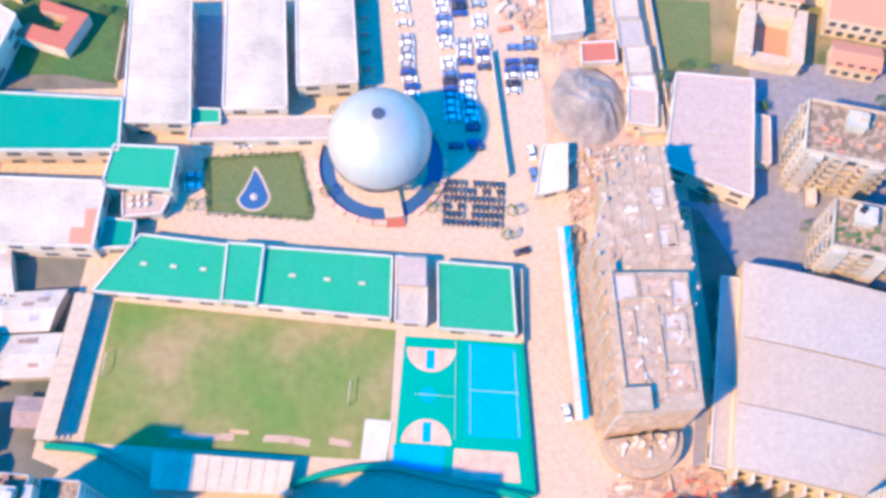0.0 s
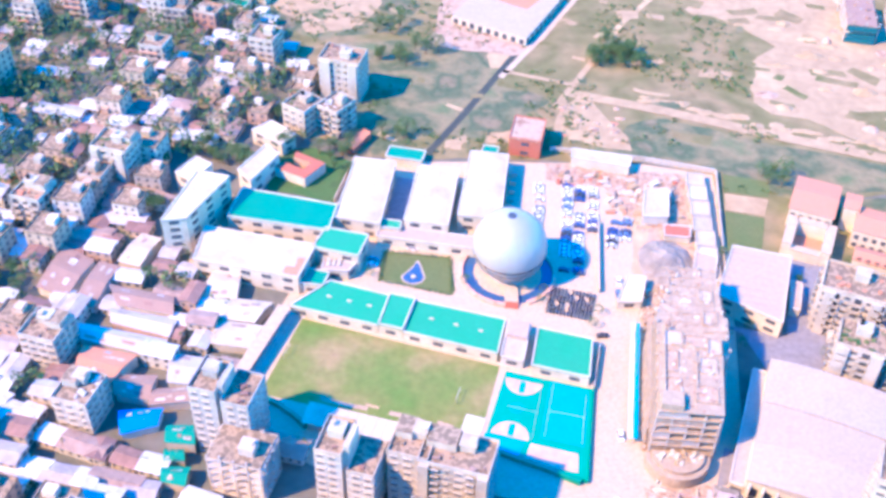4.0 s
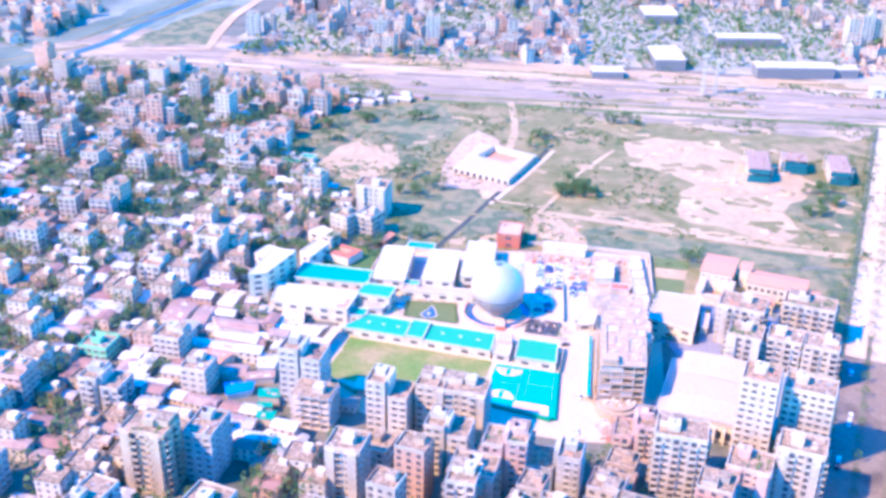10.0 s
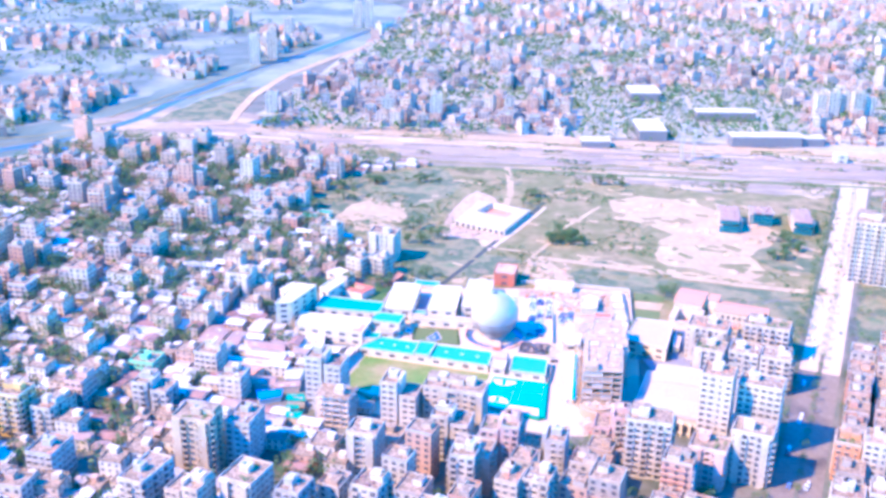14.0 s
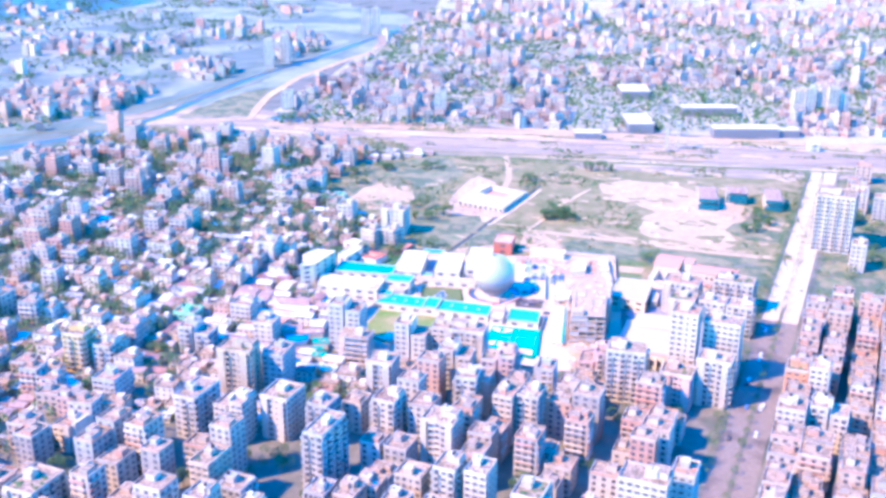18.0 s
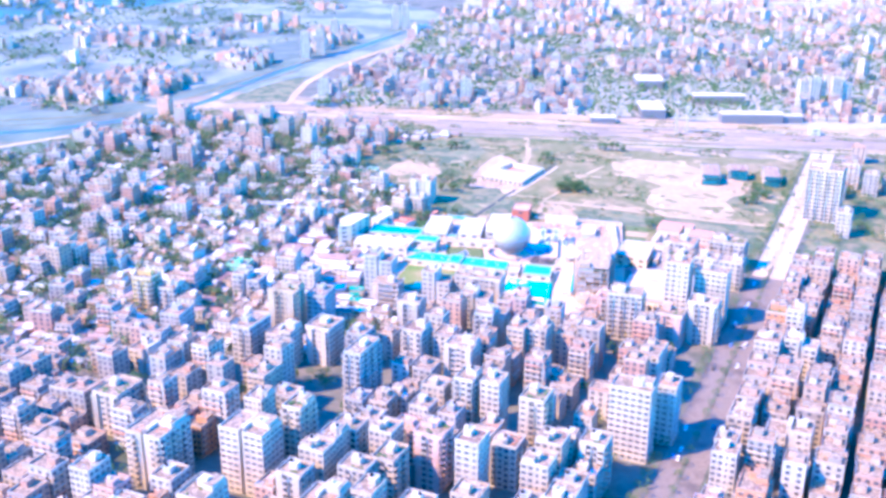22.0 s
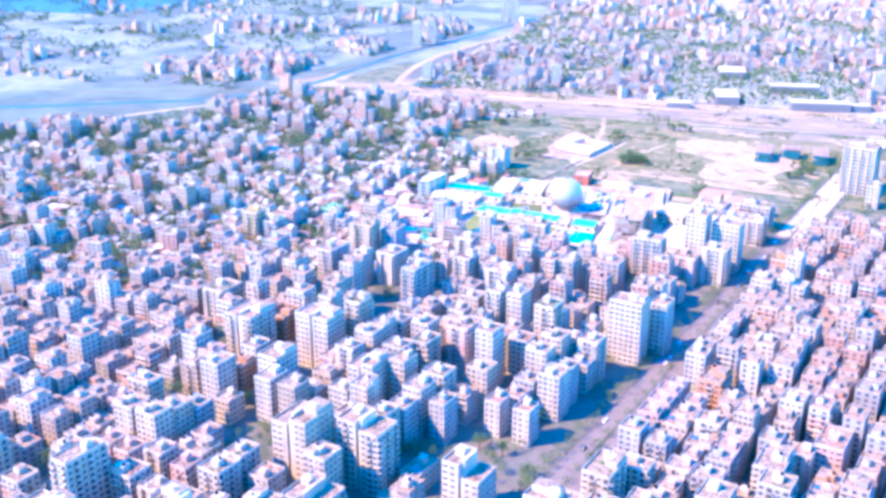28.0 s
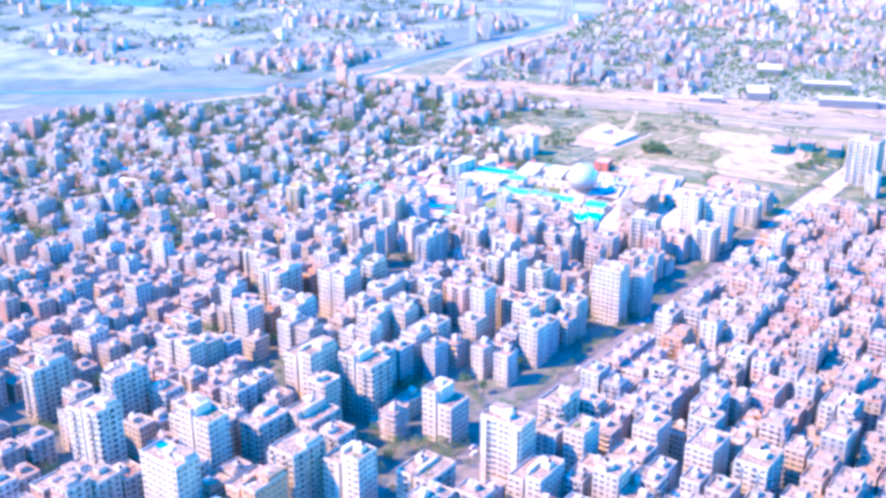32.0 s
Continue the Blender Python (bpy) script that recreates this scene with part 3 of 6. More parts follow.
    for cx, wide, top in wings:
        ht = top * STOREY + 0.6
        s = Shape()
        s.box(cx, 0, wide - 0.5, d - 0.5, ht - 0.3, ht + 0.02)
        part("roof", s, ROOFTOP, root, "stained cement roof")
        if style != "frame":
            s = Shape()
            for length, place in faces_of(wide, d):
                bar(s, lambda u, o: (place(u, o)[0] + cx, place(u, o)[1]), -length / 2, length / 2, -0.22, 0.05, ht - 0.2, ht + 0.95)
            part("parapet", s, rim, root)
    if style != "frame" and r.random() < 0.45:
        s = Shape()
        side = -side_low
        s.box(side * w * 0.24, d * 0.2, w * 0.42, d * 0.5, h, h + 2.6, 0, 0, 1)
        part("roof_room", s, [paint, ROOFTOP], root)
    hx, hy = (-side_low * 0.25 * w, 0.1 * d) if split else (r.uniform(-0.2, 0.2) * w, r.uniform(-0.1, 0.25) * d)
    s = Shape()
    s.box(hx, hy, min(4.2, w * 0.34), min(4, d * 0.36), h, h + 2.5)
    s.slab(hx, hy, min(4.5, w * 0.37), min(4.3, d * 0.39), h + 2.5, h + 2.9)
    part("stair_head", s, paint, root)
    s = Shape()
    tx, ty = hx + r.choice((-1, 1)) * min(1.2, w * 0.1), hy + r.uniform(-0.8, 0.8)
    if r.random() < 0.5:
        s.tube(tx, ty, 0.75, h + 2.9, h + 4.0, 12)
        part("water_tank", s, RUBBER if r.random() < 0.5 else trim, root, "round rooftop water tank")
    else:
        s.box(tx, ty, 1.9, 1.5, h + 2.9, h + 3.9)
        part("water_tank", s, trim, root)
    if style != "frame":
        s = Shape()
        for _ in range(r.randint(8, 15)):
            x, y = r.uniform(-0.42, 0.42) * w, r.uniform(-0.42, 0.42) * d
            if abs(x - hx) < 3 and abs(y - hy) < 3 or split and abs(x) < 0.1 * w:
                continue
            ht = low * STOREY + 0.6 if x * side_low > 0 else h
            s.box(x, y, r.uniform(0.5, 2.0), r.uniform(0.4, 1.3), ht + 0.02, ht + r.uniform(0.2, 0.9), r.choice((0, 0, 90, 25)))
        if s.v:
            part("roof_clutter", s, r.choice((CONCRETE, TIN, LEAF, ROOFTOP, TIN, trim, LEAF, TERRA, BLUE if seed % 4 == 0 else TIN)), root, "small sheds and planters on the roof", "stuff")
    return root


def low_house(w, d, floors, kind, seed):
    """A small house with a tin or flat roof."""
    r = random.Random(seed)
    h = 2.7 * floors + 0.3
    look_of = "with a rusty tin roof" if kind == "tin" else "with a flat cement roof"
    root = thing("house", f"small {WORDS.get(floors, 'one')}-storey town house {look_of}", "house") if floors > 1 else thing("house", f"low single-storey town house {look_of}", "house")
    s = Shape()
    s.box(0, 0, w, d, 0, h)
    part("wall", s, PAINT, root)
    s = Shape()
    for length, place in faces_of(w, d):
        for c in range(max(1, int(length / 3))):
            a = -length / 2 + length * (c + 0.5) / max(1, int(length / 3))
            for k in range(floors):
                bar(s, place, a - 0.6, a + 0.6, -0.2, 0.05, 2.7 * k + 0.9, 2.7 * k + 2.1)
    part("glazing", s, GLASS, root, "dark window openings", "stuff")
    s = Shape()
    if kind == "tin":
        s.gable(0, 0, w, d, h, d * 0.14, 0.5)
        part("roof", s, TIN, root)
    else:
        s.box(0, 0, w - 0.4, d - 0.4, h - 0.2, h + 0.02)
        for length, place in faces_of(w, d):
            bar(s, place, -length / 2, length / 2, -0.2, 0.1, h - 0.2, h + 0.7)
        part("roof", s, ROOFTOP, root)
        s = Shape()
        s.box(w * 0.2, d * 0.15, w * 0.3, d * 0.35, h, h + 2.4)
        part("stair_head", s, PAINT, root)
    return root


USED = set()


def put(proto, x, y, turn, sx=1.0, sy=1.0, sz=1.0):
    """The first call places the thing itself, later ones copies of it."""
    m = pose(x, y, 0, 0, 0, turn) @ Matrix.Diagonal((sx, sy, sz, 1))
    if proto.name not in USED:
        USED.add(proto.name)
        proto.matrix_basis = m
        return proto
    return copy_thing(proto, m @ Matrix.Diagonal((1 / proto.scale[0], 1 / proto.scale[1], 1 / proto.scale[2], 1)))


TAKEN = []


def block(x, y, w, d, floors, turn, colour, style, solid=False):
    """One known apartment block at its place."""
    d = max(d, 12)
    put(apartment(w, d, floors, colour, style, int(abs(x) * 7 + abs(y) * 3), solid=solid), x, y, turn, 1, 1, 1 + 0.0007 * (len(TAKEN) % 31))
    TAKEN.append((x, y, max(w, d) * 0.62))


# ---- trees ----
def leaf_clumps(s, r, x, y, z, rx, rz, count, size):
    for _ in range(count):
        a, b, q = r.uniform(0, 6.283), r.uniform(-0.75, 1), r.uniform(0.55, 1.0) ** 0.5
        c = math.sqrt(max(0.0, 1 - b * b))
        px, py, pz = x + rx * q * c * math.cos(a), y + rx * q * c * math.sin(a), z + rz * q * b
        k = size * r.uniform(0.6, 1.3)
        p = [(px + k * r.uniform(-1, 1), py + k * r.uniform(-1, 1), pz + k * r.uniform(-0.7, 0.7)) for _ in range(4)]
        s.add(p, [(0, 1, 2), (0, 2, 3), (0, 3, 1), (1, 3, 2)])


def tree(height, spread, seed, palm=False):
    r = random.Random(seed)
    root = thing("tree", "leafy green tree with a broad uneven crown" if not palm else "tall palm tree with drooping fronds", "tree")
    s = Shape()
    s.tube(0, 0, 0.28, 0, height * 0.55, 7, 0, 0.16)
    for k in range(5):
        a, l = k * 1.3 + r.random(), spread * r.uniform(0.4, 0.7)
        z0, z1 = height * r.uniform(0.3, 0.5), height * r.uniform(0.6, 0.8)
        dx, dy = math.cos(a), math.sin(a)
        s.add([(-dy * 0.1, dx * 0.1, z0), (dy * 0.1, -dx * 0.1, z0), (dx * l, dy * l, z1), (0, 0, z0 + 0.25)], [(0, 1, 2), (1, 3, 2), (3, 0, 2)])
    part("trunk", s, BARK, root)
    s = Shape()
    for k in range(6):
        a, l = k * 1.05 + r.random(), spread * r.uniform(0.25, 0.6)
        leaf_clumps(s, r, math.cos(a) * l, math.sin(a) * l, height * r.uniform(0.55, 0.85), spread * r.uniform(0.4, 0.6), height * r.uniform(0.14, 0.22), 60, 0.38)
    part("crown", s, LEAF, root)
    return root


PLANTED = []
TREES = [tree(6 + 0.8 * k, 2.6 + 0.35 * k, 40 + k) for k in range(6)]


WOODS = Shape()


def plant(x, y, size=1.0, rnd=random.Random(77)):
    """A tree of its own; past three hundred of them, part of the joined woods."""
    PLANTED.append((x, y))
    if len(PLANTED) > 290:
        leaf_clumps(WOODS, rnd, x, y, 4.4 * size, 2.6 * size, 2.4 * size, 90, 0.5 * size)
        return None
    return put(rnd.choice(TREES), x, y, rnd.uniform(0, 360), size, size, size * rnd.uniform(0.85, 1.15))

# ---- school compound ----
COMPOUND = [(-108, 40), (-71, 31), (-83, -16), (-58, -30), (-26, -36), (26, -46), (64, -50), (70, -24), (76, 56), (76, 110), (50, 114), (0, 110), (-60, 104), (-64, 76), (-112, 80)]
sheet("yard", COMPOUND, 0.08, PAVING, "pale concrete yard of the school compound", "yard")
sheet("yard_asphalt", [(66, 30), (76, 26), (82, 9), (120, 0), (150, 22), (146, 60), (98, 66), (90, 26)], 0.1, ASPHALT, "dark asphalt yard between halls and flats", "yard")
sheet("yard_parking", [(5, 62), (5, 98), (34, 96), (45, 78), (40, 60), (31, 42), (16, 44), (16, 58)], 0.12, PAVING, "grey car park beside the dome", "car park")
sheet("yard_dirt", uneven([(34, 98), (42, 84), (46, 40), (44, 26), (64, 36), (72, 60), (70, 108), (14, 110), (14, 100)], 3, 1.5, 8), 0.12, RUBBLE, "rubble-strewn dusty building yard", "yard")
sheet("yard_track", uneven([(40, 84), (44, 84), (50, 76), (47, 64), (46, 40), (42, 40), (43, 66)], 2, 0.8, 9), 0.16, ORANGE_DIRT, "orange dirt track round a sand heap", "track")
FIELD = [(-65, 18.5), (-1, 4), (-6, -26), (-72, -14)]
sheet("sports_field", FIELD, 0.14, GRASS, "worn grass football field with bare patches", "field")


def flat_roof_block(name, pts, h, roof_mat, wall_mat, label, rim=WHITE, base=0.0, windows=True):
    """A plain building on four corners with a rim round its roof."""
    root = thing(name, label, "building")
    s = Shape()
    s.prism(pts, base, h - 0.25)
    part("wall", s, wall_mat, root)
    s = Shape()
    s.prism(grow(pts, 0.3), h - 0.25, h)
    part("roof", s, roof_mat, root)
    rows = max(1, int(h / 3))
    for a, b in zip(pts, pts[1:] + pts[:1]):
        l, turn = math.hypot(b[0] - a[0], b[1] - a[1]), math.degrees(math.atan2(b[1] - a[1], b[0] - a[0]))
        s = Shape()
        s.box((a[0] + b[0]) / 2, (a[1] + b[1]) / 2, l, 0.45, h, h + 0.4, turn)
        part("parapet", s, rim, root)
        if windows:
            n = max(1, int(l / 7.0))
            for i in range(n):
                t = (i + 0.5) / n
                for k in range(rows):
                    z = (k + 0.3) * h / rows
                    s = Shape()
                    s.box(a[0] + (b[0] - a[0]) * t, a[1] + (b[1] - a[1]) * t, 3.2, 0.16, z, z + 1.4, turn)
                    part("window", s, GLASS, root)
    TAKEN.append((sum(p[0] for p in pts) / 4, sum(p[1] for p in pts) / 4, 12))
    return root


def ridge_vents(root, ax, ay, bx, by, n, z):
    for i in range(n):
        t = (i + 0.7) / (n + 0.4)
        s = Shape()
        s.box(ax + (bx - ax) * t, ay + (by - ay) * t, 1.5, 0.7, z, z + 0.35, -11)
        part("roof_vent", s, SHEET, root)


for k, (x, y, w, d) in enumerate(((-46, -15.2, 14, 1.6), (-28, -19.2, 11, 1.8), (-16, -20.5, 5, 1.4), (-38, -15, 4, 1.0))):
    sheet("bare_patch", uneven(corners(x, y, w, d, -12), 1.5, 1.0, 20 + k), 0.17, RUBBLE if k < 3 else ORANGE_DIRT, "worn reddish bare patch on the field", "bare patch")
g = flat_roof_block("classroom_building", [(-69, 20), (-40, 14), (-38, 28), (-58, 33)], 3.9, GREEN_ROOF, CREAM, "long classroom building with a green painted flat roof")
ridge_vents(g, -62, 26.5, -39, 21.5, 3, 3.9)
flat_roof_block("classroom_building", [(-39.8, 14), (-32, 12.3), (-29.4, 26.6), (-37.8, 28.2)], 4.7, GREEN_ROOF, CREAM, "raised middle classroom building with a green painted roof")
g = flat_roof_block("classroom_building", [(-31.8, 12.2), (-2, 5.6), (0, 20.8), (-29.2, 26.5)], 3.9, GREEN_ROOF, CREAM, "long classroom building with a green painted flat roof")
ridge_vents(g, -29, 20, -2, 13.5, 3, 3.9)
g = flat_roof_block("stair_building", [(-1, 5), (6, 3.6), (8, 19.6), (1, 20.8)], 3.6, SHEET, WHITE, "narrow white stair building between green roofs")
s = Shape()
s.prism([(0.4, 13.5), (7, 12.2), (7.8, 19), (1.4, 20)], 3.6, 5.2)
part("upper_room", s, GREY_ROOF, g)
flat_roof_block("classroom_building", [(8.6, 2), (26, -1.4), (27.4, 14.8), (10.4, 18.2)], 3.9, GREEN_ROOF, CREAM, "square classroom building with a green painted flat roof")
flat_roof_block("gate_building", [(-66, 45), (-50, 42), (-48, 53), (-63, 55.5)], 7.5, GREEN_ROOF, CREAM, "gate building with a bright green roof")
flat_roof_block("workshop_hall", [(-98, 58), (-62, 54), (-61, 68), (-96, 74)], 7.5, TEAL, CREAM, "long hall with a dark green sheet roof")
g = flat_roof_block("assembly_hall", [(-104, 35), (-68, 29.5), (-65, 46), (-104, 52)], 7.5, SHEET, CREAM, "wide hall with a pale sheet roof and a faded red corner")
s = Shape()
s.prism([(-73.5, 31), (-68.6, 30.2), (-67, 39), (-69.6, 39.4), (-70, 34.6), (-73, 35)], 7.45, 7.53)
part("roof_patch", s, TERRA, g, "faded red patch of roof paint")
flat_roof_block("tall_hall", [(-116, 44), (-108, 46), (-99, 70), (-111, 72)], 15.5, SHEET, CREAM, "tall narrow hall with a pale roof")
for x0, y0, x1, y1, top in ((-61, 62, -45, 60, 97), (-37, 63, -21.5, 61.6, 95), (-18.6, 67.6, -3.6, 67, 106)):
    g = flat_roof_block("storage_shed", [(x0, y0), (x1, y1), (x1 + 1.6, top - 1), (x0 + 2.4, top)], 7, SHEET, CREAM, "long storage shed with a white ridged sheet roof")
    for i in range(14):
        s, n, rows = Shape(), 8, []
        for f in (i / 14, (i + 0.985) / 14):
            for j in range(n + 1):
                t = j / n
                rows.append((x0 + 2.4 * f + (x1 - x0 - 0.8 * f) * t, y0 + (y1 - y0) * t + (top - y0 - t * (1 + y1 - y0)) * f, 7.05 + 0.6 * math.sin(math.pi * t) ** 0.8))
        s.add(rows, [(j, j + 1, n + 2 + j, n + 1 + j) for j in range(n)] + [tuple(range(n, -1, -1)), tuple(range(n + 1, 2 * n + 2))])
        part("roof_sheet", s, SHEET, g)
flat_roof_block("link_building", [(-46, 57), (-6, 53), (-5, 59), (-45, 63)], 4, GREY_ROOF, CREAM, "low grey linking building before the sheds")
flat_roof_block("small_canopy", [(-46, 60.6), (-38, 60), (-38, 64), (-46, 65)], 5.2, GREEN_ROOF, CREAM, "small canopy with a bright green roof", windows=False)
flat_roof_block("pump_house", [(-68, 30.5), (-60, 30), (-59, 36.5), (-66, 38)], 4.2, TEAL, CREAM, "small blue-green roofed pump house")
g = flat_roof_block("service_block", [(-62, 38), (-53, 38), (-51, 42), (-62, 45)], 4, GREY_ROOF, CREAM, "low service block with roof machines")
for k in range(6):
    s = Shape()
    s.tube(-60 + 1.8 * (k % 3), 40.5 + 1.8 * (k // 3), 0.6, 4, 4.9, 10)
    part("roof_fan", s, WHITE, g)
for x, y, w, d in ((-41, 107, 14, 7), (-9, 113, 6, 5)):
    flat_roof_block("green_tent", corners(x, y, w, d, -8), 3, TEAL, CREAM, "teal sheet canopy behind the sheds", windows=False)
flat_roof_block("garden_house", [(-101, 112), (-88, 104), (-84, 111), (-95, 119)], 6, CREAM, CREAM, "long cream house with a flat roof among gardens")
flat_roof_block("garden_house", [(-100, 84), (-94, 78), (-87, 95), (-93, 100)], 8, SHEET, PAINT, "white two-storey house with a pale roof")
flat_roof_block("garden_house", [(-122, 80), (-115, 76), (-110, 86), (-117, 90)], 8, CREAM, CREAM, "tan house with a cluttered flat roof")
flat_roof_block("red_row", [(-64, 110), (-61, 108), (-56, 119), (-59, 121)], 3, TERRA, BRICK, "narrow row with a red roof beside gardens", rim=TERRA)
g = thing("brown_court_house", "brown tin-roofed house round an open court", "house")
TAKEN.append((-79, 92, 10))
OUTER, INNER = [(-89, 92), (-76, 86), (-70, 96), (-82, 102)], [(-85, 95), (-77.6, 91.4), (-75, 96), (-82.4, 99)]
for k in range(3):
    pts = [OUTER[k], OUTER[k + 1], INNER[k + 1], INNER[k]]
    s = Shape()
    s.prism(pts, 0, 4.2)
    part("wing", s, PAINT, g)
    s = Shape()
    s.prism(pts, 4.2, 4.5 + 0.01 * k)
    part("roof", s, BRICK, g)
g = thing("lane_floor", "shaded lane between storage sheds", "lane", kind="structure")
sheet("lane", [(-45, 62), (-37.5, 62.5), (-35, 95), (-43, 96)], 0.13, ASPHALT, "", "", g)
for k in range(7):
    s = Shape()
    s.box(-1 + 0.25 * k, 70 + 5.2 * k, 2.2, 1.6, 0.1, 1.6 + 0.2 * (k % 3), 4)
    part("cooling_unit", s, GREY_ROOF, g)

# the dome
DX, DY = 0.0, 47.0
dome = thing("dome_hall", "silver globe-shaped hall with dark ringed lower storeys", "dome")


def globe_ring(z0, z1, grow_by=0.0, steps=4):
    s, n, pts = Shape(), 48, []
    for i in range(steps + 1):
        z = z0 + (z1 - z0) * i / steps
        r = math.sqrt(max(0.02, 12.3 ** 2 - (z - 12.9) ** 2)) + grow_by
        pts += [(DX + r * math.cos(6.2832 * j / n), DY + r * math.sin(6.2832 * j / n), z) for j in range(n)]
    s.add(pts, [(i * n + j, i * n + (j + 1) % n, (i + 1) * n + (j + 1) % n, (i + 1) * n + j) for i in range(steps) for j in range(n)])
    return s


shell = part("shell", globe_ring(11, 25.15, 0, 22), SILVER, dome, "smooth silver upper shell")
for p in shell.data.polygons:
    p.use_smooth = True
for k in range(4):
    part("shell_ring", globe_ring(2.2 + 2.2 * k, 3.5 + 2.2 * k, 0.3, 2), SILVER, dome)
    part("glass_ring", globe_ring(3.5 + 2.2 * k, 4.4 + 2.2 * k, -0.3, 1), GREY_ROOF if k > 1 else GLASS, dome, "dark band between the rings")
s = Shape()
s.tube(DX, DY, 1.5, 25.0, 25.35, 20)
part("oculus", s, GLASS, dome, "dark round top light")
s = Shape()
s.tube(DX, DY, 6.2, 0, 2.4, 32)
part("base", s, CONCRETE, dome)
for k in range(24):
    a = 6.2832 * k / 24
    s = Shape()
    s.add([(DX + (12.32) * math.cos(a + e) * math.cos(q) , DY + 12.32 * math.sin(a + e) * math.cos(q), 12.9 + 12.36 * math.sin(q)) for q in [0.05 + 0.12 * i for i in range(12)] for e in (-0.004, 0.004)], [(2 * i, 2 * i + 1, 2 * i + 3, 2 * i + 2) for i in range(11)])
    part("seam", s, GREY_ROOF, dome)
moat = thing("dome_moat", "blue sunken ring with a low pink wall round the dome", "moat", kind="structure")
s = Shape()
n = 56
for r0, r1, z in ((11.6, 15.2, 0.14),):
    s.add([(DX + r0 * math.cos(6.2832 * j / n), DY + r0 * math.sin(6.2832 * j / n), z) for j in range(n)] + [(DX + r1 * math.cos(6.2832 * j / n), DY + r1 * math.sin(6.2832 * j / n), z) for j in range(n)],
          [(j, n + j, n + (j + 1) % n, (j + 1) % n) for j in range(n)])
part("pool", s, POOL, moat)
for j in range(28):
    a = 6.2832 * (j + 0.5) / 28
    if abs(a - 4.85) < 0.22:
        continue
    s = Shape()
    s.box(DX + 15.9 * math.cos(a), DY + 15.9 * math.sin(a), 1.3, 3.3, 0, 1.0, math.degrees(a))
    part("wall_block", s, COURT_PINK, moat)
bridge = thing("entrance_bridge", "pale bridge and red steps to the dome", "bridge")
s = Shape()
s.prism([(-1, 40), (3.4, 40), (4, 32), (-0.4, 32)], 0.1, 1.3)
part("deck", s, PAVING, bridge)
for k in range(4):
    s = Shape()
    s.box(1.8, 31.6 - 0.5 * k, 4.6, 0.5, 0.1, 1.0 - 0.22 * k, -4)
    part("step", s, BRICK, bridge)

# garden with a teardrop pond
sheet("lawn", uneven([(-43, 39), (-18, 34), (-17, 37), (-20, 53), (-43, 54)], 2, 0.5, 1), 0.16, LAWN, "small lawn garden with clipped edges", "lawn")


def teardrop(k):
    out = []
    for i in range(36):
        a = 6.2832 * i / 36
        x, y = 3.5 * math.cos(a), 3.3 * math.sin(a)
        if y > 0:
            t = y / 3.3
            x = x * ((1 - 0.92 * t) ** (1.5 if x < 0 else 0.75)) / max(0.2, math.sqrt(1 - t * t)) ** 0.9 + 0.5 * t
            y = y * 2.15
        out.append((-31.6 + x * k, 41.6 + y * k))
    return out


sheet("pond_rim", teardrop(1.17), 0.3, PAVING, "pale rim round a teardrop pond", "pond")
sheet("pond", teardrop(1.0), 0.34, POOL, "blue teardrop garden pond", "pond")
f = thing("fountain", "small white fountain in the garden pond", "fountain")
s = Shape()
s.tube(-31.5, 41.5, 0.9, 0.3, 0.7, 14)
s.tube(-31.5, 41.5, 0.25, 0.7, 1.4, 8)
part("basin", s, WHITE, f)
rnd = random.Random(3)
for k in range(46):
    t = k / 46
    x, y = [(-42.5 + 24 * (t * 4), 38.4 - 4.4 * (t * 4)), (-18.2 - 1.6 * (t * 4 - 1), 35 + 17.5 * (t * 4 - 1)), (-20.4 - 22 * (t * 4 - 2), 52.4 + (t * 4 - 2)), (-42.6, 53.4 - 14.5 * (t * 4 - 3))][int(t * 4)]
    hedge = thing("shrub", "small clipped garden shrub at the lawn edge", "shrub", "garden shrubs")
    s = Shape()
    leaf_clumps(s, rnd, x, y, 0.6, 0.7, 0.6, 16, 0.35)
    part("foliage", s, LEAF, hedge)

# courts
sheet("court", [(1, 2.2), (27.5, -2.6), (25, -37.5), (-5, -27.5)], 0.18, COURT_GREEN, "green painted ball courts", "court")
sheet("court_tennis", [(15, -1), (26, -3.8), (24.2, -24.6), (12, -22.4)], 0.24, COURT_BLUE, "blue tennis court", "court")
sheet("court_corner", [(-4.4, -22.4), (7, -24.4), (5.4, -30), (-5, -27.2)], 0.24, COURT_BLUE, "blue corner of the ball court", "court")
sheet("court_pink", [(9, -25), (22.6, -27.6), (22.4, -34.2), (7.4, -31.4)], 0.24, COURT_PINK, "pink volleyball court", "court")


def arc(name, cx, cy, r, turn, mat, label, z, deg=180):
    s, n = Shape(), 20
    s.prism([(cx + r * math.cos(radians(turn + deg * i / n)), cy + r * math.sin(radians(turn + deg * i / n))) for i in range(n + 1)], z - 0.04, z)
    return tagged(part(name, s, mat), label, "court marking", kind="structure")


